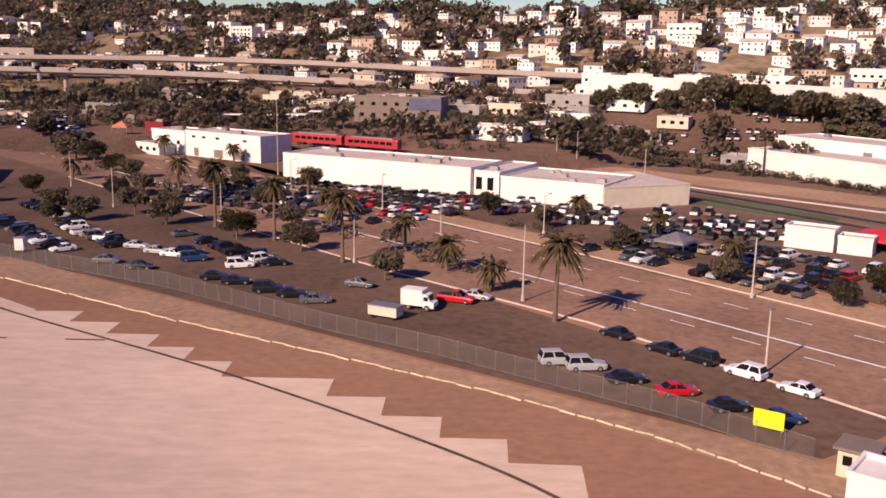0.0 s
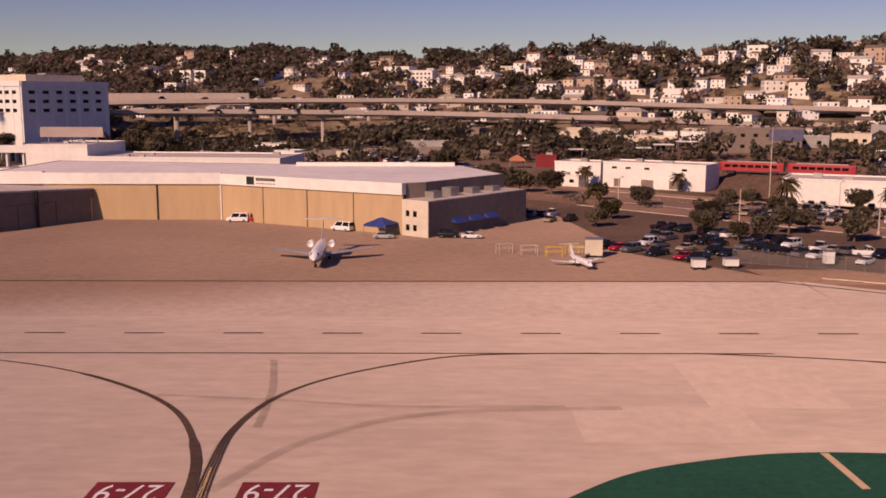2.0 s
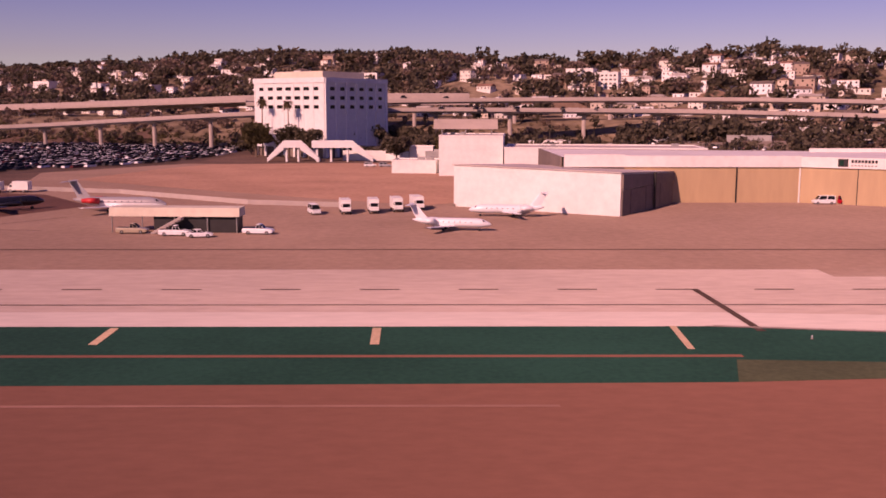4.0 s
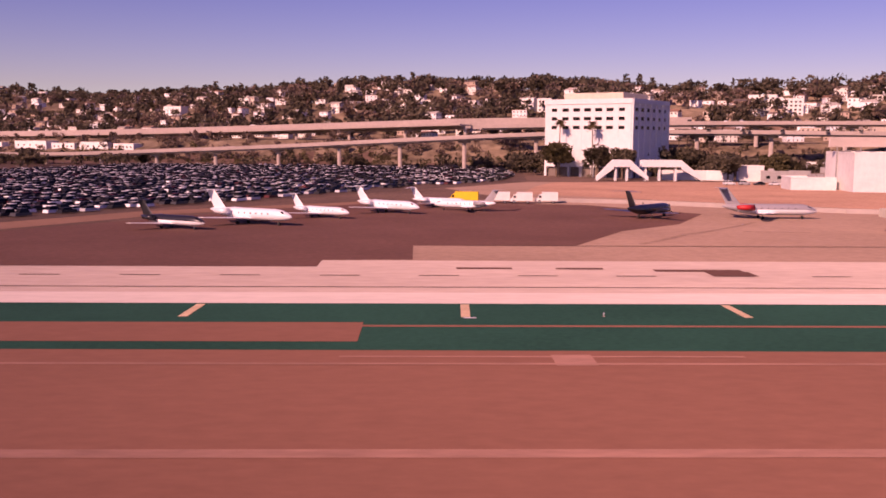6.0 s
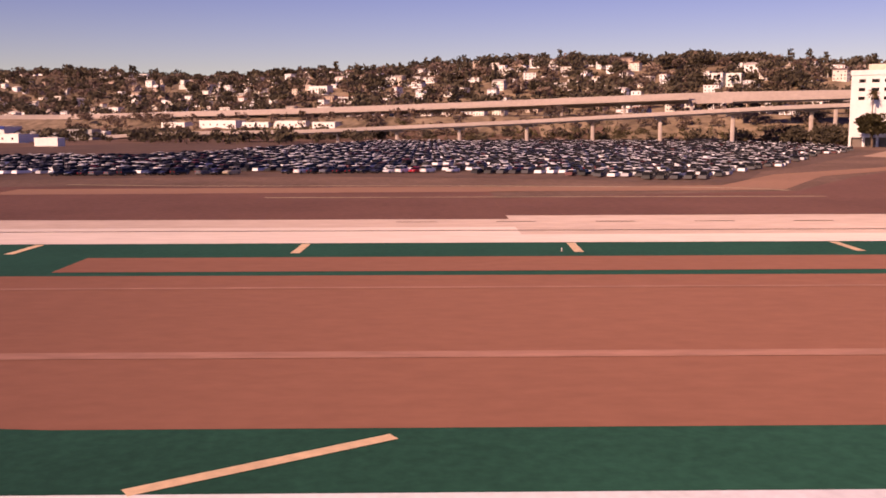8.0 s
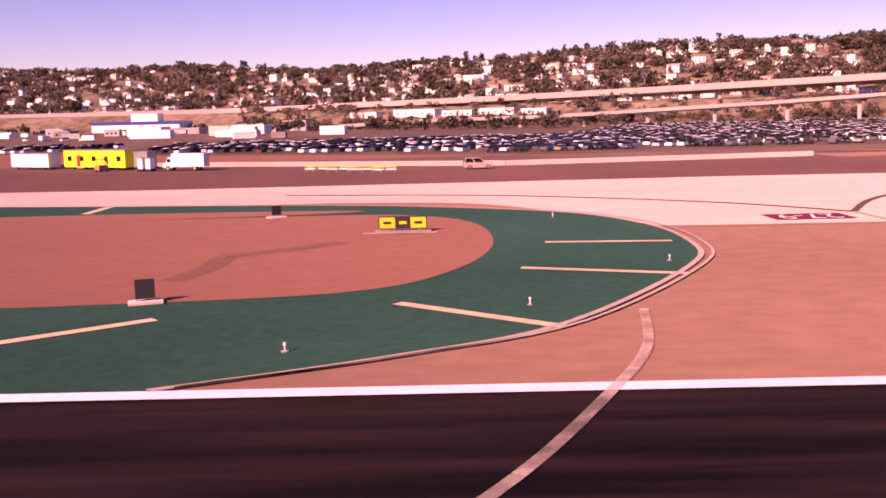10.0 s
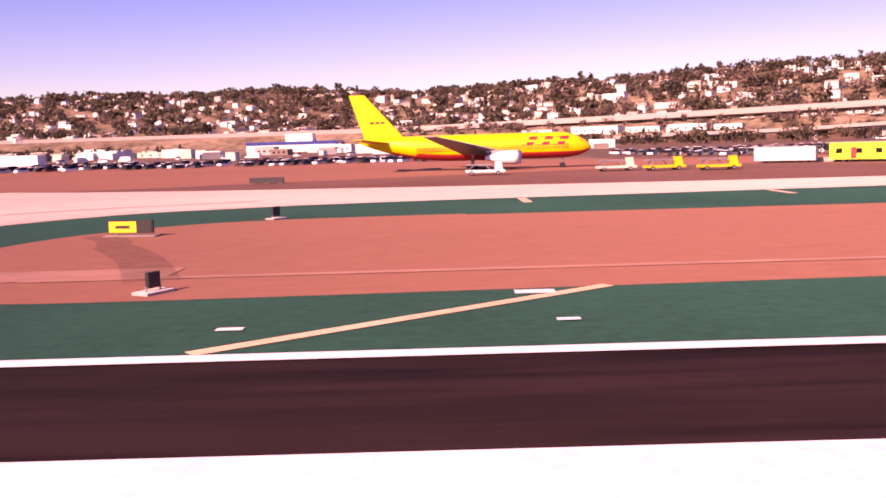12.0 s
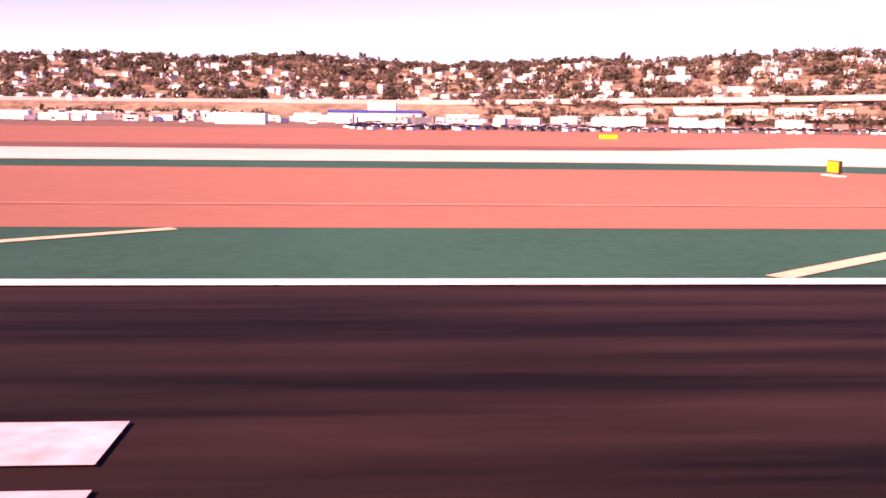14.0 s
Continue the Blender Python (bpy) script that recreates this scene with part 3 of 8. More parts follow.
marking("turn_off_line", leads, M_BLACKPAINT, "dark curving turn-off guide lines")
def yleads(g):
    band(g, curve_through([(-424.8, 75.2), (-423.7, 58.2), (-425.8, 47.2), (-430.3, 36.2), (-434.3, 30.6), (-440.1, 25.2), (-446, 21.4), (-462, 13.5)], 8), 0.15, 0.09)
    band(g, curve_through([(-424.8, 75.2), (-423.4, 57), (-420.5, 43.8), (-414.6, 34), (-411.2, 30.2), (-399.6, 21.4)], 8), 0.15, 0.09)
    band(g, curve_through([(-184.7, 78.7), (-184.5, 60.9)], 4), 0.2, 0.09)
    band(g, [(-425.4, 60), (-425.1, 45), (-424.2, 37.7), (-423.4, 32.4), (-421.8, 27), (-417, 20)], 0.13, 0.091)
marking("yellow_guide_line", yleads, M_YELLOWLINE, "thin bright yellow curving guide lines")
def pleads(g):
    band(g, curve_through([(-184.5, 60.9), (-183.2, 55.6), (-180.5, 49.7), (-173.8, 37.4), (-168.6, 30.6), (-159.1, 21.8), (-145.7, 13.1)], 8), 0.16, 0.09)
    band(g, curve_through([(-209.4, 41.7), (-210.6, 35.2), (-212.8, 29.7), (-216.9, 21.7), (-222.8, 13.9)], 8), 0.4, 0.09)
marking("faded_guide_line", pleads, M_FAINT, "faded pale curving guide lines on asphalt")
def tracks(g):
    for i, (a, b, w) in enumerate((((-425.4, 72), (-425.6, 50.2), 0.9), ((-425.6, 50.2), (-428.8, 31.2), 1.2), ((-426.2, 58), (-427.0, 31.2), 0.8), ((-425.7, 73.3), (-429.5, 100), 0.5),
                    ((343.3, 82.9), (340.9, 105.1), 0.8), ((-184.4, 60), (-178.7, 44.3), 0.8), ((-178.7, 44.3), (-169.6, 31), 0.6), ((-232.8, 51.4), (-231.9, 60.3), 1.6), ((-231.9, 60.3), (-225, 66), 1.8), ((-388.7, 70.5), (-384.6, 62.6), 2.2), ((-384.6, 62.6), (-377.2, 46.5), 2.6), ((302, 66), (306.5, 62.5), 1.3), ((306.5, 62.5), (300, 57), 1.1),
                    ((108.3, 154.6), (120.2, 170.7), 1.2), ((120.2, 170.7), (130.3, 182.1), 1.3), ((130.3, 182.1), (141.9, 197.5), 1.1), ((132.9, 176.6), (145.2, 175.3), 1.1))):
        p = curve_through([a, ((a[0] + b[0]) / 2 + 0.6, (a[1] + b[1]) / 2), b], 6)
        g = Mesh()
        band(g, p, w, 0.092 + 0.002 * i)
        setting("tyre_track", g, M_STAIN, "dark tyre track worn into asphalt", "road marking")
tracks(None)
TRACK_A = [(342.4, 69), (346.5, 77.2), (350.7, 81.9), (355.5, 85.4), (363.4, 87.6), (376.8, 88.4)]
TRACK_B = [(331.7, 92.3), (344.3, 90.6), (355.4, 88.8), (371.5, 88.9)]
for i, (p, w) in enumerate((([(-430.2, 66), (-429, 52), (-427.6, 31)], [1.2, 2.0, 3.0]), ([(-425.2, 66), (-424.8, 50), (-424, 31)], [0.8, 1.1, 1.4]), (curve_through(TRACK_A, 5), 1.1), (curve_through(TRACK_B, 5), 0.7), ([(-418.6, 64), (-417.9, 48), (-416.6, 31)], [1.0, 1.8, 2.6]),
                            ([(-424.6, 74), (-424.4, 96), (-428, 118)], [0.8, 0.9, 0.6]))):
    g = Mesh()
    band(g, p, w, 0.13 + 0.003 * i)
    setting("rubber_smear", g, M_SMEAR, "broad dark rubber smear across connector asphalt", "road marking")
def bars(g):
    for x in [-112.2 + 27.0 * i for i in range(13)] + [-356, -330, -305, -279, -252.5]:
        lean = -1.0 if x < 80 and x > -130 else 0.8
        top = 96.4 if x > -130 else lerp_table(x, [(-380, 99), (-315, 103.6), (-290, 103.4), (-250, 97.5)])
        band(g, [(x, top), (x + lean * 0.2, top - 7)], 0.9, 0.08)
    for a, b in (((-203.1, 63.3), (-211.4, 63.9)), ((-205.3, 50.5), (-213.8, 53.5)), ((-213.3, 38.6), (-220.2, 44.1)),
                 ((-396.2, 57), (-403.3, 57.9)), ((-394.1, 48.9), (-401, 47.5)), ((-387.4, 40.8), (-392.7, 37.8)),
                 ((-161.1, 69.4), (-153.4, 69.2)), ((-157.8, 57), (-150.1, 60)), ((-147.4, 44.8), (-141.6, 50.2)),
                 ((-454.6, 56.6), (-447.2, 57.5)), ((-456, 47.3), (-448.6, 46.5)), ((-461, 40), (-455, 37)),
                 ((295.3, 89.3), (294.3, 82.1)), ((269, 92.3), (268.3, 84.6)), ((242.6, 97.1), (242, 87.5)), ((312.8, 81.3), (307.4, 76.6)),
                 ((-264.5, 65.1), (-256.8, 67.6)), ((394.6, 77), (394.9, 69.7)), ((412, 74.8), (416.9, 66.9))):
        band(g, [a, b], 0.7, 0.085)
marking("shoulder_bar", bars, M_YELLOWPAINT, "yellow painted shoulder bars on green turf")
def chevrons(g):
    for x in (-230.6, -263.4, -294.5, -326, -357, -482.5, -515, -547, -6.6, -37.6, -68.6, -99.6, 23.4, 54.4, 85.4, 116.4):
        e = (x, 41.6) if x < -130 else (x - 5.4, 36.3)
        band(g, [(x - 14.2, 30.7), e], 0.7, 0.085)
marking("shoulder_chevron", chevrons, M_YELLOWPAINT, "long yellow diagonal shoulder stripes on green")
def strips(g):
    rect(g, -128, 148.3, 48.9, 50.3, 0.09)
    rect(g, -142, 227.3, 70.04, 70.56, 0.09)
    rect(g, 66, 97.9, 72.52, 72.94, 0.09)
    rect(g, 279.2, 299.7, 72.42, 72.83, 0.09)
    rect(g, 290.4, 292.4, 71.2, 73.0, 0.094)
    rect(g, -383.8, -275, 47.10, 47.94, 0.09)
    rect(g, -1000, -465.9, 51.29, 52.03, 0.09)
    rect(g, -469.7, -463, 47.42, 52.65, 0.092)
    rect(g, -386.8, -376.9, 47.4, 51.2, 0.092)
    rect(g, 16.6, 22.6, 48.6, 54.1, 0.095)
    rect(g, -20.0, -18.2, 71.9, 74.6, 0.096)
    rect(g, 124.6, 130.4, 44.6, 48.9, 0.094)
    rect(g, 82.6, 85.8, 69.73, 73.35, 0.095)
marking("concrete_strip", strips, M_DUCT, "pale concrete duct strips and pads in infield")
def holdlines(g):
    for y in (65.2, 64.3, 63.4, 62.5):
        rect(g, 322.5, 358, y, y + 0.32, 0.085)
    rect(g, -207.9, -160.8, 70.15, 70.77, 0.085)
    rect(g, -444.4, -404, 68.91, 69.53, 0.085)
marking("hold_line", holdlines, M_STAIN, "dark runway holding position lines")
# outlines of the curved islands
def curbs(g):
    for p in (EAST_END, MID_START, W2_START, W2_END, W3_END):
        band(g, curve_through(p, 6), 0.35, 0.09)
        band(g, curve_through([(x + (0.8 if p in (EAST_END, W2_END, W3_END) else -0.8), y + 0.3) for x, y in p], 6), 0.2, 0.09)
marking("island_outline", curbs, M_SLABCONC, "thin pale double line round green islands")
def pads(g):
    for cx, cy in ((-189.5, 75.8), (-179, 75.3), (-430, 71.5), (-418.9, 70.9)):
        rect(g, cx - 3.1, cx + 3.1, cy - 1.9, cy + 1.9, 0.085)
    rect(g, 333.5, 339.4, 66.4, 70.8, 0.085)
    rect(g, 344.6, 350.4, 66.4, 70.8, 0.085)
marking("surface_sign", pads, M_REDPAINT, "red painted runway designation panels on pavement")
def digits(text, cx, cy, w, h):
    fc = bpy.data.curves.new("runway_numbers", "FONT")
    fc.body, fc.size, fc.align_x, fc.align_y = text, 4.6, "CENTER", "CENTER"
    ob = new("runway_numbers_text", fc)
    bpy.context.view_layer.update()
    me = bpy.data.meshes.new_from_object(ob)
    bpy.data.objects.remove(ob)
    me.materials.append(M_WHITEPAINT)
    xs_ = [v.co.x for v in me.vertices]
    ys_ = [v.co.y for v in me.vertices]
    k = w / (max(xs_) - min(xs_)), h / (max(ys_) - min(ys_))
    o = new("runway_numbers", me)
    o.matrix_basis = Matrix.Translation((cx, cy, 0.1)) @ Matrix.Rotation(math.pi, 4, "Z") @ Matrix.Diagonal((k[0], k[1], 1, 1))
    tagged(o, "white painted numbers 9-27 on red panel", "road marking", kind="structure")
for cx, cy in ((336.45, 68.9), (347.5, 69.0), (-189.5, 75.8), (-179, 75.3), (-430, 71.5), (-418.9, 70.9)):
    digits("27-9", cx, cy, 4.7, 3.0)
def patches(g):
    rect(g, 76.9, 84.3, 123.69, 125.25, 0.06)
    rect(g, 90.1, 96.4, 123.69, 125.25, 0.06)
    rect(g, 102.8, 114.4, 121.73, 123.80, 0.06)
    rect(g, 109.1, 114.9, 117.59, 121.73, 0.06)
    rect(g, -62.5, 58.3, 125.66, 126.89, 0.06)
def new_slabs(g):
    rect(g, 388.5, 402, 88.6, 104.5, 0.04)
    rect(g, 372, 388.2, 79.5, 89, 0.042)
    rect(g, 404, 424, 100.5, 106.5, 0.041)
marking("concrete_patch", new_slabs, M_PATCH, "paler newer concrete slabs in taxiway")
marking("asphalt_patch", patches, M_DARKAPRON, "dark asphalt repair patches in concrete")


# ---- small builders ----
def flat(m, x, y, z=0.0, rz=0.0):
    return pose(x, y, z, 0, 0, rz) if m is None else m @ pose(x, y, z, 0, 0, rz)


def ring(x, cy, cz, ry, rz, n=16, flat_bottom=0.0):
    out = []
    for k in range(n):
        t = 2 * math.pi * k / n
        z = math.sin(t)
        out.append((x, cy + ry * math.cos(t), cz + rz * (z if z > 0 else z * (1 - flat_bottom))))
    return out


def foil(root, tip, thick_r, thick_t, axis="y"):
    """A wing between two chords: each (lead x, trail x, span place, height)."""
    rings = []
    for (lx, tx, s, h), th in ((root, thick_r), (tip, thick_t)):
        c = lx - tx
        prof = [(lx, 0), (lx - 0.12 * c, th * 0.5), (lx - 0.4 * c, th * 0.55), (tx, 0.02), (lx - 0.4 * c, -th * 0.35), (lx - 0.12 * c, -th * 0.35)]
        if axis == "y":
            rings.append([(px, s, h + pz) for px, pz in prof])
        else:
            rings.append([(px, s + pz, h) for px, pz in prof])
    m = Mesh()
    m.loft(rings)
    return m


def wheel_part(name, parent, x, y, r, w):
    m = Mesh()
    m.tube((x, y - w / 2, r), (x, y + w / 2, r), r, r, 12)
    m.tube((x, y - w / 2 - 0.02, r), (x, y + w / 2 + 0.02, r), r * 0.55, r * 0.55, 8, 1)
    return part(name, m, [M_TYRE, M_METAL], parent)


# ---- cars ----
def car(kind, colour, m, label, group):
    """A car facing +x."""
    L, Wd, belt, top = {"sedan": (4.6, 1.8, 0.92, 1.45), "suv": (4.8, 1.92, 1.08, 1.8), "van": (5.4, 2.0, 1.2, 2.15), "pickup": (5.6, 1.98, 1.08, 1.85)}[kind]
    body = M_CAR[colour]
    ob = thing("parked_car" if kind in ("sedan", "suv") else ("parked_van" if kind == "van" else "pickup_truck"), m, label, "car" if kind != "van" else "van", group)
    h = L / 2
    g = Mesh()
    st = [(-h, 0.45, belt - 0.12, 0.86), (-h + 0.12, 0.28, belt, 0.96), (-h * 0.55, 0.24, belt + 0.02, 1.0), (0, 0.24, belt, 1.0), (h * 0.45, 0.24, belt - 0.02, 1.0), (h - 0.25, 0.28, belt - 0.2, 0.95), (h, 0.42, belt - 0.34, 0.82)]
    rings = []
    for x, z0, z1, k in st:
        w = Wd / 2 * k
        rings.append([(x, -w, z0), (x, w, z0), (x, w * 1.0, z0 + 0.7 * (z1 - z0)), (x, w * 0.93, z1), (x, -w * 0.93, z1), (x, -w, z0 + 0.7 * (z1 - z0))])
    g.loft(rings)
    part("body", g, body, ob, smooth=False)
    a, b_, c, d = {"sedan": (-0.72, -0.42, 0.08, 0.42), "suv": (-0.97, -0.86, 0.12, 0.44), "van": (-0.98, -0.94, 0.42, 0.66), "pickup": (-0.12, -0.06, 0.2, 0.46)}[kind]
    w = Wd / 2
    g = Mesh()
    cuts = (0, 0.05, 0.46, 0.52, 0.95, 1)
    g.loft([[(h * (a + (d - a) * q), -w * 0.92, belt - 0.02), (h * (a + (d - a) * q), w * 0.92, belt - 0.02), (h * (b_ + (c - b_) * q), w * 0.74, top - 0.07), (h * (b_ + (c - b_) * q), -w * 0.74, top - 0.07)] for q in cuts])
    for i in range(5):
        for k in (1, 3):
            g.s[i * 4 + k] = 1 if i in (0, 2, 4) else 0
    part("cabin_glass", g, [M_GLASS, body], ob, "dark tinted glass between painted pillars")
    g = Mesh()
    g.box(b_ * h - 0.04, c * h + 0.04, -w * 0.77, w * 0.77, top - 0.08, top, top=(b_ * h + 0.1, c * h - 0.1, -w * 0.66, w * 0.66))
    part("roof", g, body, ob)
    if kind == "pickup":
        g = Mesh()
        g.box(-h * 0.94, -h * 0.16, -w * 0.8, w * 0.8, belt - 0.02, belt + 0.03)
        part("truck_bed", g, M_DARKMETAL, ob, "dark open truck bed")
    for x in (-h * 0.6, h * 0.62):
        for s in (-1, 1):
            wheel_part("wheel", ob, x, s * (w - 0.1), 0.33, 0.22)
    for s in (-1, 1):
        g = Mesh()
        g.box(h - 0.16, h - 0.02, s * w * 0.62 - 0.18, s * w * 0.62 + 0.18, belt - 0.42, belt - 0.27)
        part("headlight", g, M_LAMP, ob, "clear headlight")
        g = Mesh()
        g.box(-h - 0.01, -h + 0.1, s * w * 0.68 - 0.14, s * w * 0.68 + 0.14, belt - 0.32, belt - 0.12)
        part("tail_light", g, M_TAIL, ob, "red tail light")
    return ob


CAR_TEMPLATE = {}
CAR_WORDS = {"sedan": "sedan", "suv": "sport utility car", "van": "passenger van", "pickup": "pickup truck"}


def put_car(kind, colour, x, y, rz, where, z=0.05):
    m = pose(x, y, z, 0, 0, rz)
    key = (kind, colour, where)
    if key in CAR_TEMPLATE:
        return copy_thing(CAR_TEMPLATE[key], m)
    CAR_TEMPLATE[key] = car(kind, colour, m, "%s %s parked %s" % (colour, CAR_WORDS[kind], where), "cars parked " + where)
    return CAR_TEMPLATE[key]


rng = random.Random(5)
MIX = ["black", "grey", "white", "black", "black", "black", "grey", "black", "white", "black", "black", "grey", "black", "silver", "black", "beige", "black", "white", "black", "grey", "black", "white", "grey", "red"]


def rows_of_cars(origin, along, count, rz, where, gap=2.9, keep=0.9):
    for i in range(count):
        if rng.random() < keep:
            put_car(rng.choice(["sedan", "suv", "sedan", "suv", "pickup"]), rng.choice(MIX), origin[0] + along[0] * gap * i, origin[1] + along[1] * gap * i, rz + rng.uniform(-2, 2) + rng.choice((0, 180)), where)


# ---- business jets ----
def jet(m, length, label, top_mat, belly_mat, tail_mat, group="parked aircraft", prop=False, engine_mat=None):
    ob = thing("business_jet" if not prop else "propeller_plane", m, label, "aeroplane", group)
    s = length / 18.0
    r = 1.05 * s
    cz = 1.75 * s
    stations = [(9.0, 0.05, -0.25), (8.6, 0.35, -0.2), (7.8, 0.66, -0.1), (6.8, 0.9, 0), (5.5, 1.0, 0.03), (0, 1.0, 0.03), (-3.5, 0.98, 0.05), (-6.0, 0.7, 0.25), (-8.2, 0.3, 0.5), (-8.9, 0.08, 0.6)]
    rings = [ring(x * s, 0, cz + dz * s, r * k, r * k, 16) for x, k, dz in stations]
    g = Mesh()
    g.loft(rings)
    for i, f in enumerate(g.f):
        z = sum(g.v[k][2] for k in f) / len(f)
        g.s[i] = 0 if z > cz - 0.15 * s else 1
    part("fuselage", g, [top_mat, belly_mat], ob, smooth=True)
    for sd in (-1, 1):
        part("wing", foil((1.2 * s, -2.6 * s, sd * 0.5 * s, cz - 0.7 * s), (-3.0 * s, -4.3 * s, sd * 8.6 * s, cz - 0.2 * s), 0.4 * s, 0.14 * s), belly_mat, ob)
        g = Mesh()
        if prop:
            g.loft([ring(x * s, sd * 3.0 * s, cz - 0.1 * s, k * s, k * s, 10) for x, k in ((2.6, 0.1), (2.3, 0.36), (0.5, 0.42), (-2.6, 0.12))])
        else:
            g.loft([ring(x * s, sd * 1.75 * s, cz + 0.45 * s, k * s, k * s, 12) for x, k in ((-3.4, 0.42), (-3.2, 0.52), (-4.8, 0.55), (-6.4, 0.38))])
        part("engine", g, engine_mat or tail_mat, ob, smooth=True)
        if prop:
            g = Mesh()
            for a in range(3):
                t = a * 2.1
                g.box(2.62 * s, 2.68 * s, -0.09 * s, 0.09 * s, 0, 1.25 * s, m=Matrix.Translation((0, sd * 3.0 * s, cz - 0.1 * s)) @ Matrix.Rotation(t, 4, "X"))
            part("propeller", g, M_DARKMETAL, ob)
    part("tail_fin", foil((-5.2 * s, -8.0 * s, 0, cz + 0.7 * s), (-8.0 * s, -9.7 * s, 0, cz + 4.1 * s), 0.24 * s, 0.12 * s, "z"), tail_mat, ob, smooth=False)
    for sd in (-1, 1):
        part("tailplane", foil((-8.0 * s, -9.6 * s, sd * 0.05, cz + 4.0 * s), (-9.2 * s, -10.0 * s, sd * 3.4 * s, cz + 3.95 * s), 0.14 * s, 0.06 * s), tail_mat, ob)
    g = Mesh()
    for sd in (-1, 1):
        g.box(7.0 * s, 7.75 * s, sd * 0.42 * s - 0.26 * s, sd * 0.42 * s + 0.26 * s, cz + 0.36 * s, cz + 0.72 * s, top=(6.95 * s, 7.2 * s, sd * 0.38 * s - 0.22 * s, sd * 0.38 * s + 0.22 * s))
    part("cockpit_window", g, M_GLASS, ob, "dark cockpit glass")
    for sd in (-1, 1):
        for i in range(6):
            g = Mesh()
            x = (4.6 - i * 1.25) * s
            g.box(x - 0.09 * s, x + 0.09 * s, sd * r * 0.985 - 0.03, sd * r * 0.985 + 0.03, cz + 0.14 * s, cz + 0.36 * s)
            part("cabin_window", g, M_GLASS, ob)
    for x, y in ((6.2, 0), (-1.6, 1.5), (-1.6, -1.5)):
        g = Mesh()
        g.tube((x * s, y * s, 0.3 * s), (x * s, y * s, cz - 0.6 * s), 0.08 * s, 0.1 * s, 6)
        leg = part("landing_gear", g, M_METAL, ob)
        g = Mesh()
        g.tube((x * s, y * s - 0.2 * s, 0.28 * s), (x * s, y * s + 0.2 * s, 0.28 * s), 0.28 * s, 0.28 * s, 10)
        part("wheel", g, M_TYRE, leg)
    return ob


jet(pose(25.1, 179.3, 0.06, 0, 0, -29), 16.2, "black and white business jet parked on dark apron", M_JETBLACK, M_JETWHITE, M_JETBLACK)
jet(pose(38, 189.2, 0.06, 0, 0, -28.5), 20.5, "large white business jet parked on dark apron", M_JETWHITE, M_JETWHITE, M_JETWHITE)
jet(pose(50.2, 205.8, 0.06, 0, 0, -32), 15.4, "small white business jet parked on dark apron", M_JETWHITE, M_JETWHITE, M_JETWHITE)
jet(pose(64.2, 220.5, 0.06, 0, 0, -36), 18.4, "white business jet with tall fin on apron", M_JETWHITE, M_JETWHITE, M_JETWHITE)
jet(pose(82.5, 227.5, 0.06, 0, 0, 156), 16, "white business jet with raked tail on apron", M_JETWHITE, M_JETWHITE, M_JETGREY)
jet(pose(76.7, 240.0, 0.06, 0, 0, -20), 15, "white business jet parked behind other jets", M_JETWHITE, M_JETWHITE, M_JETWHITE)
jet(pose(122.7, 209.3, 0.06, 0, 0, 47.5), 19.5, "black twin propeller plane parked on apron", M_JETBLACK, M_JETBLACK, M_JETBLACK, prop=True)
jet(pose(149, 208, 0.06, 0, 0, -4), 21, "grey and red business jet parked on apron", M_JETGREY, M_JETWHITE, M_JETGREY, engine_mat=M_SIGNRED)
jet(pose(221, 176, 0.06, 0, 0, -10), 15, "white business jet with dark window line on apron", M_JETWHITE, M_JETWHITE, M_JETWHITE)
jet(pose(233, 199, 0.06, 0, 0, 172), 16, "white business jet beside white hangar wall", M_JETWHITE, M_JETWHITE, M_JETWHITE)
jet(pose(337.5, 171, 0.06, 0, 0, -88), 20, "white business jet facing taxiway, dark wings", M_JETWHITE, M_JETGREY, M_JETWHITE)
jet(pose(384, 166, 0.06, 0, 0, -75), 10, "small white propeller plane parked at apron edge", M_JETWHITE, M_JETWHITE, M_JETWHITE, prop=True)


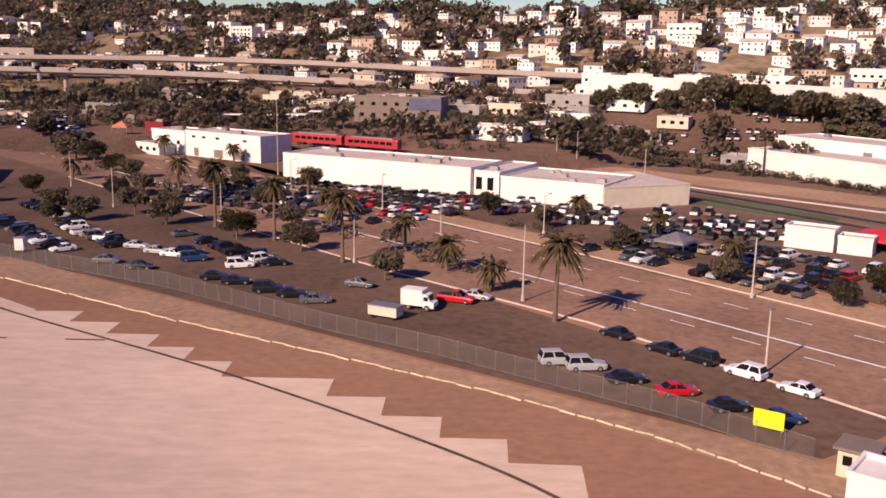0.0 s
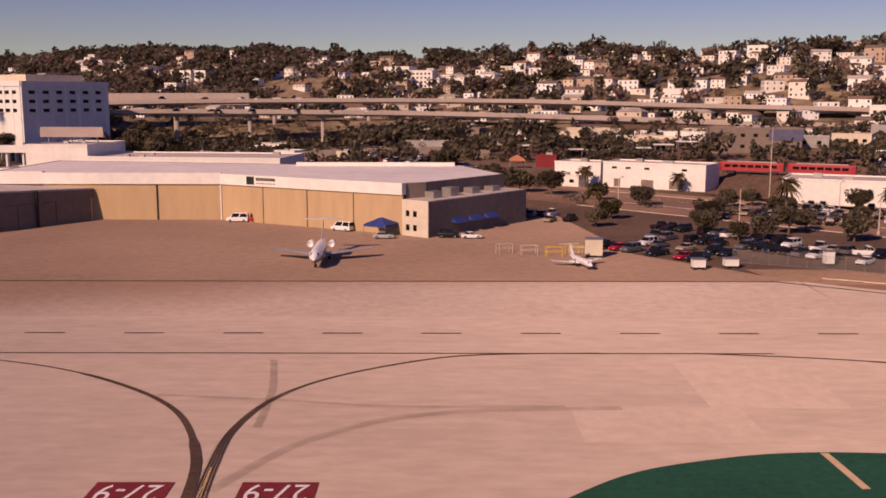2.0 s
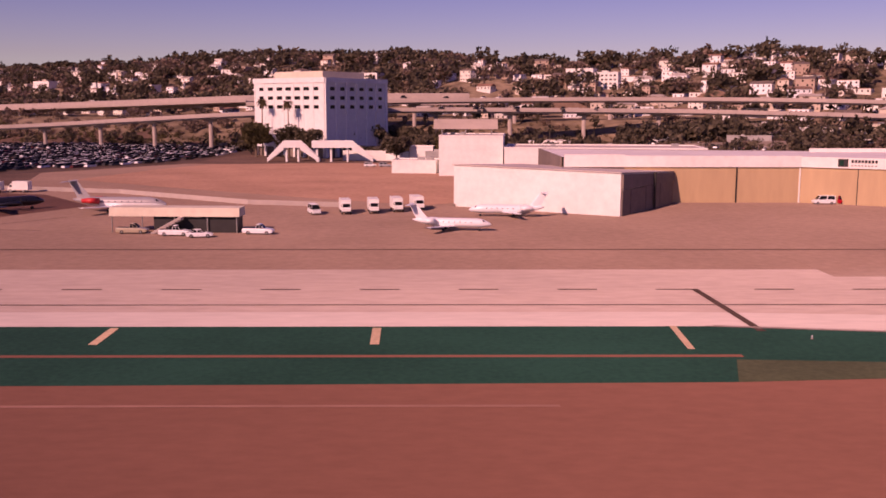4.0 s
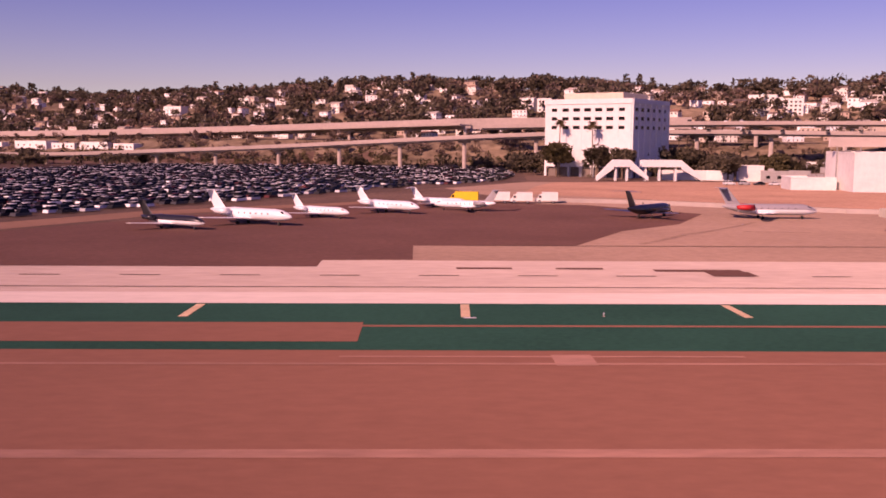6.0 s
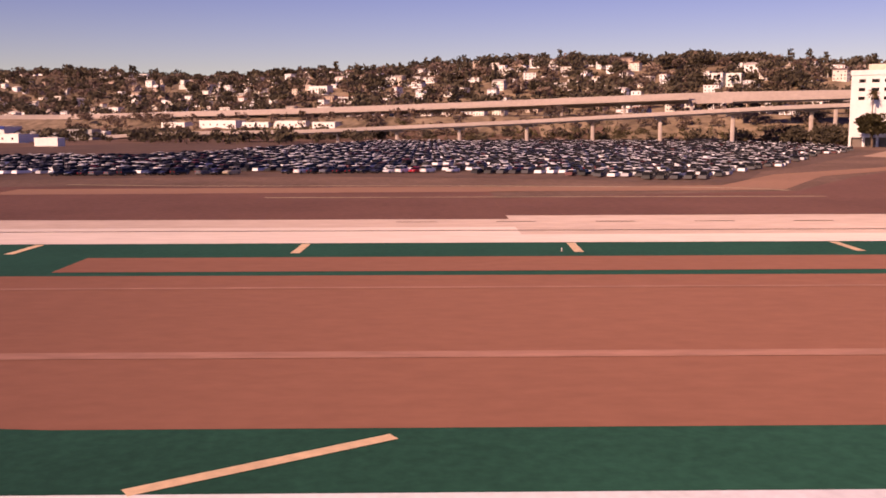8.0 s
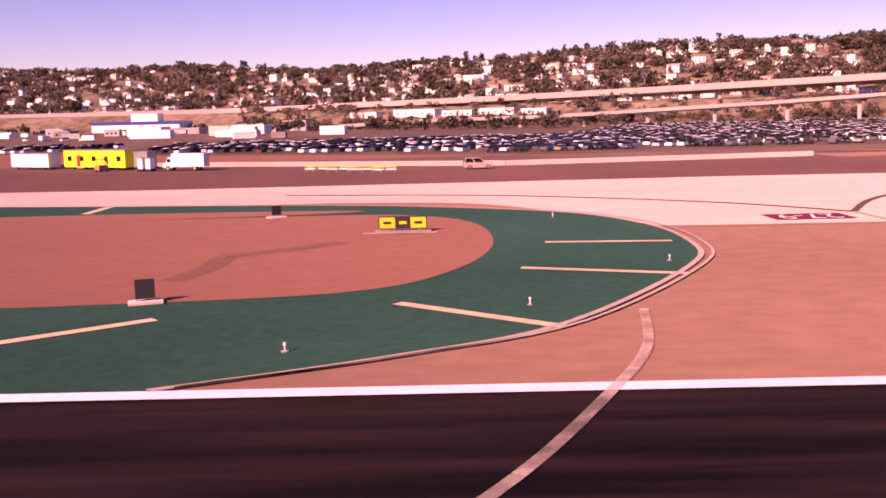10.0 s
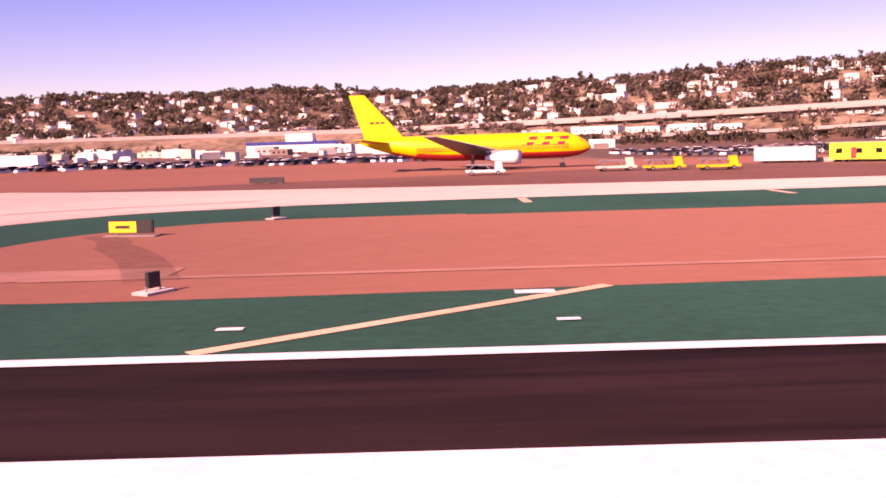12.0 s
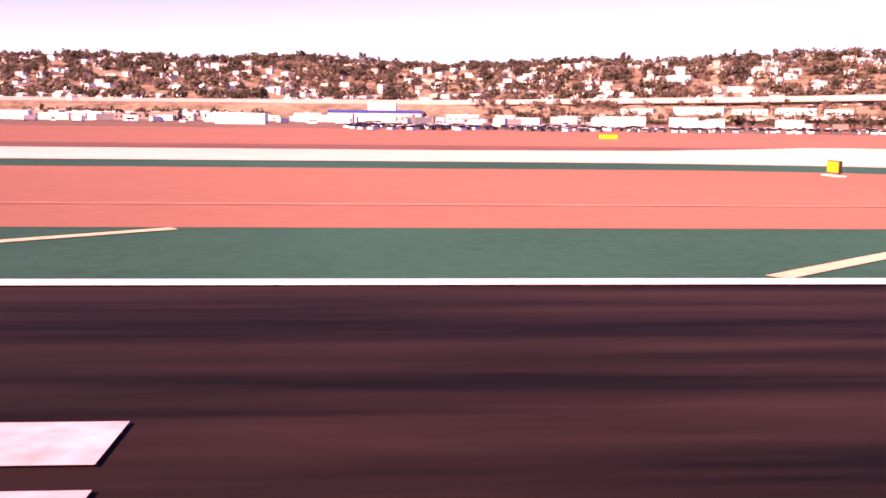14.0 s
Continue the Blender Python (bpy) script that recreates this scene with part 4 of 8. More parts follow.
# ---- cargo airliner ----
def cargo_airliner(m):
    """Nose at x = 0, tail at x = -49."""
    ob = thing("cargo_airliner", m, "yellow cargo airliner with red belly stripe on apron", "aeroplane", "parked aircraft")
    cz, r = 4.65, 2.55
    st = [(0, 0.03, -0.55), (-0.5, 0.28, -0.5), (-1.6, 0.55, -0.4), (-3.2, 0.82, -0.18), (-5.5, 0.98, 0), (-8, 1.0, 0), (-30, 1.0, 0), (-36, 0.9, 0.25), (-41, 0.66, 0.75), (-45, 0.38, 1.25), (-47.6, 0.1, 1.6)]
    rings = [ring(x, 0, cz + dz, r * k, r * k * 1.05, 24) for x, k, dz in st]
    g = Mesh()
    g.loft(rings)
    for i, f in enumerate(g.f):
        x = sum(g.v[k][0] for k in f) / len(f)
        z = sum(g.v[k][2] for k in f) / len(f)
        g.s[i] = 1 if z < cz - 1.1 and x > -41 else 0
    part("fuselage", g, [M_CARGOYELLOW, M_SIGNRED], ob, smooth=True)
    for s in (-1, 1):
        part("wing", foil((-16.5, -26.5, s * 1.8, cz - 1.5), (-31.8, -34.2, s * 23.2, cz + 2.3), 1.1, 0.3), M_JETGREY, ob, "grey swept wing")
        g = Mesh()
        g.loft([ring(x, s * 7.9, 2.55, k, k, 16) for x, k in ((-15.4, 1.2), (-15.1, 1.34), (-16.6, 1.42), (-18.8, 1.3), (-20.6, 0.8), (-22.2, 0.4))])
        e = part("engine", g, M_JETWHITE, ob, "white engine nacelle", True)
        g = Mesh()
        g.tube((-15.2, s * 7.9, 2.55), (-15.35, s * 7.9, 2.55), 1.15, 1.15, 16)
        part("intake", g, M_DARKMETAL, e)
        g = Mesh()
        g.box(-22, -17, s * 7.9 - 0.2, s * 7.9 + 0.2, 3.4, 4.0)
        part("pylon", g, M_JETGREY, ob)
        part("tailplane", foil((-41, -46.2, s * 0.8, cz + 1.3), (-46.2, -48.2, s * 9.3, cz + 2.1), 0.5, 0.2), M_CARGOYELLOW, ob)
    part("tail_fin", foil((-38.3, -46.6, 0, cz + 2.1), (-46.4, -49.6, 0, 15.9), 0.6, 0.3, "z"), M_CARGOYELLOW, ob)
    g = Mesh()
    g.box(-3.3, -2.0, -1.35, 1.35, cz + 0.72, cz + 1.3, top=(-3.4, -2.7, -1.2, 1.2))
    part("cockpit_window", g, M_GLASS, ob, "dark cockpit glass")
    for x, y in ((-6.0, 0), (-24.5, 4.6), (-24.5, -4.6)):
        g = Mesh()
        g.tube((x, y, 0.5), (x, y, 3.2), 0.18, 0.25, 8)
        leg = part("landing_gear", g, M_METAL, ob)
        for dx in (-0.7, 0.7) if y else (0,):
            for dy in (-0.45, 0.45):
                g = Mesh()
                g.tube((x + dx, y + dy - 0.2, 0.55), (x + dx, y + dy + 0.2, 0.55), 0.55, 0.55, 12)
                part("wheel", g, M_TYRE, leg)
    # red slanted shapes of the emblem, and grey stripes
    for s in (-1, 1):
        for x0 in (-14.6, -11.4, -8.3):
            for k, (a, b_, z0, z1) in enumerate(((0, 0.95, 4.75, 6.5), (1.05, 2.75, 5.85, 6.5), (1.05, 2.5, 4.75, 5.4))):
                lean = 0.5
                p = [(x0 + a + lean * (z0 - 5.0), z0), (x0 + b_ + lean * (z0 - 5.0), z0), (x0 + b_ + lean * (z1 - 5.0), z1), (x0 + a + lean * (z1 - 5.0), z1)]
                pts = [(px, s * (math.sqrt(max(0.1, r * r - ((pz - cz) / 1.05) ** 2)) + 0.03), pz) for px, pz in p]
                g = Mesh()
                g.poly(pts if s < 0 else pts[::-1])
                part("emblem_bar", g, M_SIGNRED, ob, "red slanted emblem shape")
        for z0 in (4.0, 4.35, 4.7):
            p = [(-36, z0), (-5, z0), (-5, z0 + 0.1), (-36, z0 + 0.1)]
            pts = [(px, s * (math.sqrt(r * r - ((pz - cz) / 1.05) ** 2) + 0.02), pz) for px, pz in p]
            g = Mesh()
            g.poly(pts if s < 0 else pts[::-1])
            part("stripe", g, M_SIGNRED, ob, "thin red stripe")
        for i in range(3):
            x = -45.4 + i * 1.1
            g = Mesh()
            g.poly([(x, s * 0.28, 10.0), (x + 0.8, s * 0.28, 10.0), (x + 0.8, s * 0.28, 10.35), (x, s * 0.28, 10.35)][::-s])
            part("lettering_bar", g, M_DARKMETAL, ob)
    return ob


cargo_airliner(pose(-333.8, 200, 0.0, 0, 0, 0))


def cargo_loader(m, label, mat):
    ob = thing("cargo_loader", m, label, "ground vehicle", "ground vehicles")
    g = Mesh()
    g.box(-3.4, 3.4, -1.2, 1.2, 0.5, 0.9)
    part("chassis", g, mat, ob)
    g = Mesh()
    g.box(-3.2, 1.2, -1.15, 1.15, 1.7, 1.9)
    part("platform", g, M_METAL, ob)
    for x in (-2.8, 0.9):
        for s in (-1, 1):
            g = Mesh()
            g.tube((x, s * 1.0, 0.9), (x + 0.8 * (1 if x < 0 else -1), s * 1.0, 1.7), 0.07, 0.07, 5)
            part("lift_arm", g, M_METAL, ob)
    g = Mesh()
    g.box(1.6, 3.0, -1.0, 0.2, 0.9, 2.3, top=(1.7, 2.8, -0.95, 0.15))
    cab = part("cab", g, mat, ob)
    g = Mesh()
    g.box(2.75, 3.02, -0.85, 0.05, 1.5, 2.1)
    part("cab_window", g, M_GLASS, cab)
    for x in (-2.4, 2.2):
        for s in (-1, 1):
            wheel_part("wheel", ob, x, s * 1.05, 0.4, 0.3)
    return ob


cargo_loader(pose(-357, 168, 0.05, 0, 0, 0), "white cargo loader beside cargo airliner", M_WHITEWALL)
cargo_loader(pose(-334, 170, 0.05, 0, 0, 5), "pale cargo loader under airliner nose", M_CREAMWALL)
cargo_loader(pose(-326.5, 166, 0.05, 0, 0, 8), "yellow cargo loader on apron", M_SIGNYELLOW)
cargo_loader(pose(-318.5, 161.5, 0.05, 0, 0, 5), "yellow belt loader on apron", M_SIGNYELLOW)


def box_trailer(m, l, w, h, mat, label, name="box_trailer", windows=0, door=False):
    ob = thing(name, m, label, "trailer", "ground equipment")
    g = Mesh()
    g.box(-l / 2, l / 2, -w / 2, w / 2, 0.45, h)
    part("body", g, mat, ob)
    g = Mesh()
    g.box(-l / 2 - 0.1, l / 2 + 0.1, -w / 2 - 0.1, w / 2 + 0.1, h, h + 0.12)
    part("roof", g, M_METAL, ob, "grey roof edge")
    for i in range(windows):
        x = -l / 2 + l * (i + 0.5) / windows
        g = Mesh()
        g.box(x - 0.55, x + 0.55, -w / 2 - 0.04, -w / 2 + 0.02, 1.6, 2.5)
        part("window", g, M_GLASS, ob)
    if door:
        g = Mesh()
        g.box(-l * 0.28, -l * 0.28 + 0.95, -w / 2 - 0.05, -w / 2 + 0.02, 0.6, 2.7)
        part("door", g, M_SIGNRED, ob, "dark red door")
    for x in (-l * 0.35, l * 0.35):
        for s in (-1, 1):
            g = Mesh()
            g.box(x - 0.25, x + 0.25, s * w * 0.4 - 0.2, s * w * 0.4 + 0.2, 0, 0.46)
            part("support_block", g, M_DARKMETAL, ob)
    return ob


box_trailer(pose(-283.2, 180.5, 0.05, 0, 0, -31), 17.2, 3.2, 3.6, M_LIMEYELLOW, "bright yellow site office trailer with windows", "office_trailer", 5, True)
box_trailer(pose(-298.4, 187, 0.05, 0, 0, -30), 11.2, 2.6, 3.0, M_WHITEWALL, "white cargo box trailer on apron")
box_trailer(pose(-273.6, 176.5, 0.05, 0, 0, -26), 3.4, 2.4, 3.2, M_METAL, "grey cargo container on apron", "cargo_container")
for dx in (0, 1.6):
    box_trailer(pose(-271.8 + dx, 169.3 - dx * 0.45, 0.05, 0, 0, -26), 1.1, 1.2, 2.3, M_WHITEWALL, "small white container beside van", "unit_container")


def forklift(m):
    ob = thing("forklift", m, "orange forklift in front of yellow trailer", "forklift", "ground vehicles")
    g = Mesh()
    g.box(-1.2, 0.9, -0.6, 0.6, 0.35, 1.15, top=(-1.1, 0.6, -0.55, 0.55))
    part("body", g, M_ORANGE, ob)
    g = Mesh()
    for x in (-0.8, 0.7):
        for s in (-0.5, 0.5):
            g.tube((x, s, 1.1), (x * 0.8, s, 2.2), 0.05, 0.05, 5)
    g.box(-0.75, 0.65, -0.55, 0.55, 2.2, 2.28)
    part("overhead_guard", g, M_DARKMETAL, ob)
    g = Mesh()
    for s in (-0.35, 0.35):
        g.box(0.95, 1.08, s - 0.06, s + 0.06, 0.1, 2.6)
    part("mast", g, M_ORANGE, ob)
    for s in (-0.3, 0.3):
        g = Mesh()
        g.box(1.08, 2.1, s - 0.06, s + 0.06, 0.1, 0.16)
        part("fork", g, M_DARKMETAL, ob)
    for x in (-0.8, 0.6):
        for s in (-1, 1):
            wheel_part("wheel", ob, x, s * 0.55, 0.32, 0.22)


forklift(pose(-279.6, 171, 0.05, 0, 0, 60))


def step_van(m, label, length=7.0, mat=None, group="delivery trucks"):
    mat = mat or M_WHITEWALL
    ob = thing("box_truck", m, label, "truck", group)
    g = Mesh()
    h = length / 2
    g.box(-h, h - 1.7, -1.1, 1.1, 0.7, 3.0)
    part("cargo_box", g, mat, ob)
    g = Mesh()
    g.loft([[(h - 1.68, -1.0, 0.5), (h - 1.68, 1.0, 0.5), (h - 1.68, 1.0, 2.5), (h - 1.68, -1.0, 2.5)], [(h - 0.9, -1.0, 0.5), (h - 0.9, 1.0, 0.5), (h - 0.9, 0.95, 2.3), (h - 0.9, -0.95, 2.3)],
            [(h - 0.55, -0.98, 0.5), (h - 0.55, 0.98, 0.5), (h - 0.55, 0.9, 1.45), (h - 0.55, -0.9, 1.45)], [(h, -0.9, 0.5), (h, 0.9, 0.5), (h, 0.85, 1.25), (h, -0.85, 1.25)]])
    cab = part("cab", g, mat, ob)
    g = Mesh()
    g.poly([(h - 0.57, -0.8, 1.52), (h - 0.57, 0.8, 1.52), (h - 0.87, 0.8, 2.25), (h - 0.87, -0.8, 2.25)])
    for s in (-1, 1):
        g.box(h - 1.5, h - 0.85, s * 1.0 - 0.03, s * 1.0 + 0.03, 1.5, 2.1)
    part("windscreen", g, M_GLASS, cab)
    for x in (-h * 0.55, h - 1.0):
        for s in (-1, 1):
            wheel_part("wheel", ob, x, s * 0.95, 0.45, 0.28)
    g = Mesh()
    g.box(h, h + 0.12, -0.95, 0.95, 0.45, 0.7)
    part("bumper", g, M_DARKMETAL, ob)
    return ob


step_van(pose(-264, 169, 0.05, 0, 0, 168), "white step van parked on cargo apron", 7.9)
tr = step_van(pose(198.5, 206, 0.05, 0, 0, -80), "white fuel truck parked in row on apron", 7.5)
for x, y, rz in ((204.5, 207.5, -82), (209.5, 210.5, -80), (214, 214, -78)):
    copy_thing(tr, pose(x, y, 0.05, 0, 0, rz))
for i, (x, y, rz, kind, col) in enumerate(((192, 204, -70, "van", "white"), (310.6, 232.4, 178, "van", "white"), (337.8, 216.6, 150, "van", "white"), (-213, 153.5, 8, "suv", "beige"), (171.5, 169, 0, "pickup", "white"),
                                           (176.5, 166.5, 10, "sedan", "white"), (163, 172, 0, "pickup", "beige"), (186, 171, -5, "pickup", "white"), (348, 204.6, 0, "sedan", "silver"), (362, 206, -5, "suv", "black"), (367, 205, 0, "sedan", "white"))):
    put_car(kind, col, x, y, rz, "on the apron")
red = car("van", "red", pose(316.4, 232.2, 0.05, 0, 0, 0), "red and white van beside hangar doors", "cars parked on the apron")
yt = step_van(pose(83.5, 258, 0.05, 0, 0, 170), "yellow fuel truck parked behind jets", 8.0, M_SIGNYELLOW, "ground vehicles")
for x, y in ((93, 257.5), (99, 256), (106, 257)):
    step_van(pose(x, y, 0.05, 0, 0, 175), "white service truck behind parked jets", 6.0, None, "ground vehicles")


# ---- low walls, barriers and signs on the airfield ----
def wall_run(name, pts, h, th, mat, label, category="wall"):
    g = Mesh()
    for a, b_ in zip(pts, pts[1:]):
        d = Vector((b_[0] - a[0], b_[1] - a[1], 0))
        l = d.length
        m = Matrix.Translation((a[0], a[1], 0)) @ Matrix.Rotation(math.atan2(d.y, d.x), 4, "Z")
        g.box(0, l, -th / 2, th / 2, 0, h, top=(0, l, -th / 3, th / 3), m=m)
    return setting(name, g, mat, label, category)


wall_run("barrier_west", [(-152.5, 172), (-178, 167), (-208, 162.5), (-262, 181), (-300, 190)], 0.85, 0.6, M_PALECONC, "low white concrete barrier along cargo apron")
wall_run("barrier_apron", [(98, 266), (134, 254), (174, 225), (196, 219)], 1.1, 0.5, M_PALECONC, "low pale concrete wall behind parked jets")


def striped_barricade(m):
    ob = thing("barricade", m, "yellow and white striped barricade on apron", "barricade", "barricades")
    for s in (-0.7, 0.7):
        g = Mesh()
        g.tube((s, -0.3, 0), (s, 0, 1.1), 0.04, 0.04, 5)
        g.tube((s, 0.3, 0), (s, 0, 1.1), 0.04, 0.04, 5)
        part("leg", g, M_METAL, ob)
    for z in (0.55, 0.95):
        g = Mesh()
        g.box(-0.97, 0.97, -0.03, 0.03, z - 0.12, z + 0.12)
        part("board", g, M_SIGNYELLOW if z > 0.7 else M_WHITEWALL, ob)
    return ob


bc = striped_barricade(pose(-240, 154.5, 0.05, 0, 0, -20))
for i in range(1, 8):
    copy_thing(bc, pose(-240 + i * 1.9, 154.5 - i * 1.1 + (i % 2) * 1.2, 0.05, 0, 0, -20 + 15 * (i % 3)))


def glyph(text, size, mat, parent, loc, name="lettering"):
    fc = bpy.data.curves.new(name, "FONT")
    fc.body, fc.size, fc.align_x, fc.align_y, fc.extrude = text, size, "CENTER", "CENTER", 0.005
    o = new(name + "_text", fc)
    bpy.context.view_layer.update()
    me = bpy.data.meshes.new_from_object(o)
    bpy.data.objects.remove(o)
    me.materials.append(mat)
    ob = new(name, me)
    ob.parent = parent
    ob.matrix_basis = Matrix.Translation(loc) @ Matrix.Rotation(math.pi / 2, 4, "X")
    return ob


def taxi_sign(m, panels, label, back=False, h=0.82):
    """Panels: (width, mat, text, text mat); faces -y."""
    ob = thing("taxiway_sign", m, label, "airfield sign", "airfield signs")
    total = sum(p[0] for p in panels)
    g = Mesh()
    g.box(-total / 2 - 0.35, total / 2 + 0.35, -0.45, 0.45, 0.0, 0.1)
    part("concrete_base", g, M_SLABCONC, ob, "pale concrete base")
    g = Mesh()
    g.box(-total / 2 - 0.06, total / 2 + 0.06, -0.12, 0.14, 0.25, 0.25 + h + 0.08)
    part("housing", g, M_SIGNBLACK, ob)
    x = -total / 2
    for w, mat, text, tm in panels:
        g = Mesh()
        g.box(x + 0.03, x + w - 0.03, -0.16, -0.11, 0.3, 0.3 + h - 0.04)
        p = part("panel", g, mat, ob)
        if text == "bar":
            g = Mesh()
            g.box(x + w * 0.25, x + w * 0.75, -0.175, -0.16, 0.3 + h * 0.35, 0.3 + h * 0.6)
            part("lettering_bar", g, tm, ob)
        elif text:
            glyph(text, h * 0.72, tm, ob, (x + w / 2, -0.175, 0.3 + h * 0.48))
        x += w
    for lx in (-total * 0.35, total * 0.35):
        g = Mesh()
        g.tube((lx, 0, 0.05), (lx, 0, 0.3), 0.06, 0.06, 6)
        part("leg", g, M_METAL, ob)
    return ob


Y, B = M_SIGNYELLOW, M_SIGNBLACK
taxi_sign(pose(303.5, 65.1, 0.07, 0, 0, 0), [(1.3, Y, "\u2190C", B), (1.15, B, "C2", Y), (1.3, Y, "C\u2192", B)], "yellow and black taxiway sign reading C C2 C")
taxi_sign(pose(-221.2, 71.5, 0.07, 0, 0, 0), [(1.2, Y, "bar", B), (1.1, B, "bar", Y), (1.2, Y, "bar", B)], "yellow and black taxiway sign on infield")
taxi_sign(pose(-385.8, 69.6, 0.07, 0, 0, -8), [(2.1, Y, "bar", B), (1.1, B, "", Y)], "yellow and black taxiway sign near island edge")
taxi_sign(pose(-464.2, 69.6, 0.07, 0, 0, -4), [(1.0, Y, "bar", B), (1.1, B, "C4", Y), (1.1, Y, "bar", B), (1.1, Y, "bar", B)], "long yellow taxiway sign with black C4 panel", h=0.85)
taxi_sign(pose(-462.5, 190, 0.05, 0, 0, 0), [(3.8, Y, "", B)], "plain yellow sign board far across apron", h=0.9)


def distance_board(m, size=0.9):
    ob = thing("runway_board", m, "black square runway board on concrete foot", "airfield sign", "runway boards")
    g = Mesh()
    g.box(-0.8, 0.8, -0.45, 0.45, 0, 0.12)
    part("concrete_base", g, M_PALECONC, ob, "pale concrete foot")
    g = Mesh()
    g.box(-size / 2, size / 2, -0.1, 0.1, 0.25, 0.25 + size)
    part("board", g, M_SIGNBLACK, ob)
    for x in (-0.4, 0.4):
        g = Mesh()
        g.tube((x, 0, 0.1), (x, 0, 0.3), 0.05, 0.05, 6)
        part("leg", g, M_METAL, ob)
    return ob


db = distance_board(pose(-232.2, 45.4, 0.07, 0, 0, 18))
db3 = distance_board(pose(-376, 42.9, 0.07, 0, 0, 62), 0.66)
copy_thing(db3, pose(-471.3, 42.2, 0.07, 0, 0, 70))
db2 = distance_board(pose(-232.8, 83.6, 0.07, 0, 0, 30), 0.8)
for x, y, rz in ((-377.8, 81.8, 58),):
    copy_thing(db2, pose(x, y, 0.07, 0, 0, rz))


def yellow_board(m, wide=2.0, tall=0.95):
    ob = thing("runway_sign", m, "yellow faced runway sign with black back", "airfield sign", "runway boards")
    g = Mesh()
    g.box(-wide * 0.6, wide * 0.6, -0.45, 0.45, 0, 0.12)
    part("concrete_base", g, M_PALECONC, ob, "pale concrete foot")
    g = Mesh()
    g.box(-wide / 2, wide / 2, -0.16, 0.1, 0.25, 0.25 + tall)
    part("housing", g, M_SIGNBLACK, ob, "black sign housing")
    for a, b in ((-wide / 2 + 0.05, -0.04), (0.04, wide / 2 - 0.05)):
        g = Mesh()
        g.box(a, b, 0.1, 0.13, 0.3, 0.2 + tall)
        part("panel", g, M_SIGNYELLOW, ob, "yellow face panel")
    for x in (-wide * 0.35, wide * 0.35):
        g = Mesh()
        g.tube((x, 0, 0.1), (x, 0, 0.3), 0.05, 0.05, 6)
        part("leg", g, M_METAL, ob)


yellow_board(pose(-472.4, 77, 0.07, 0, 0, 89))


def barrier_box(m):
    ob = thing("barrier_box", m, "long dark box on far apron", "barrier", "")
    g = Mesh()
    g.box(-2.8, 2.8, -0.5, 0.5, 0.15, 1.0, top=(-2.75, 2.75, -0.42, 0.42))
    part("body", g, M_DARKMETAL, ob)
    for x in (-2.2, 0, 2.2):
        g = Mesh()
        g.box(x - 0.2, x + 0.2, -0.45, 0.45, 0, 0.16)
        part("foot", g, M_SLABCONC, ob)


barrier_box(pose(-393, 158, 0.05, 0, 0, 0))


def edge_light(m, lamp):
    ob = thing("edge_light", m, "small white stake taxiway edge light", "airfield light", "taxiway edge lights")
    g = Mesh()
    g.tube((0, 0, 0), (0, 0, 0.04), 0.15, 0.15, 10)
    part("base_plate", g, M_SLABCONC, ob)
    g = Mesh()
    g.tube((0, 0, 0.04), (0, 0, 0.26), 0.025, 0.03, 6)
    part("stem", g, M_WHITEWALL, ob)
    g = Mesh()
    g.tube((0, 0, 0.26), (0, 0, 0.36), 0.07, 0.045, 8)
    part("lamp", g, lamp, ob)
    return ob


el = edge_light(pose(281.5, 88.7, 0.06), M_LAMP)
for x, y in ((307.2, 82.7), (314.8, 75.1), (317.6, 64.3), (255, 91.5), (-214.2, 43.1), (-205.2, 55), (-209.2, 79.3), (-223.9, 35.4), (-396.5, 50), (-388.5, 37.5), (-400, 66), (-450.8, 71.8), (-460.5, 35.2), (-452, 92),
             (-277.2, 33.7), (-150, 62), (-146, 50), (-133, 40), (-155, 78), (90, 90), (160, 91), (20, 90), (-60, 90)):
    copy_thing(el, pose(x, y, 0.06))


def utility_box(m):
    ob = thing("utility_beacon", m, "small yellow beacon on island turf", "airfield light", "")
    g = Mesh()
    g.tube((0, 0, 0), (0, 0, 0.5), 0.08, 0.08, 6)
    part("stem", g, M_METAL, ob)
    g = Mesh()
    g.box(-0.25, 0.25, -0.15, 0.15, 0.5, 0.9, top=(-0.2, 0.2, -0.1, 0.1))
    part("head", g, M_SIGNYELLOW, ob)


utility_box(pose(315.7, 66.4, 0.06))


def pads2(g):
    for x, y, w, d, s in ((312.5, 68.3, 1.8, 1.0, 0), (310.8, 66.2, 1.7, 0.9, 0), (297.5, 76.5, 1.0, 1.6, 0), (283.7, 79.3, 1.4, 0.5, 0), (303.5, 64.2, 4.4, 0.7, 1), (-221.4, 70.6, 5.4, 0.8, 1), (-370.8, 34.3, 0.9, 0.5, 0), (-359.5, 34.5, 0.8, 0.45, 0), (-360.1, 40.4, 1.6, 0.9, 0), (-287.2, 34.3, 0.7, 0.5, 0), (-283, 33.4, 1.0, 0.4, 0), (-463, 68.6, 6, 0.8, 1), (19.5, 51.0, 1.1, 1.0, 2), (77, 89, 1.2, 0.4, 0), (25, 91, 1.6, 0.5, 0)):
        rect(g, x - w / 2, x + w / 2, y - d / 2, y + d / 2, 0.1, s)
g = Mesh()
pads2(g)
rect(g, 310.2, 311.3, 65.95, 66.4, 0.11, 3)
setting("ground_plate", g, [M_WHITEPAINT, M_SLABCONC, M_BLACKPAINT, M_REDPAINT], "white and grey plates set in turf", "plate")


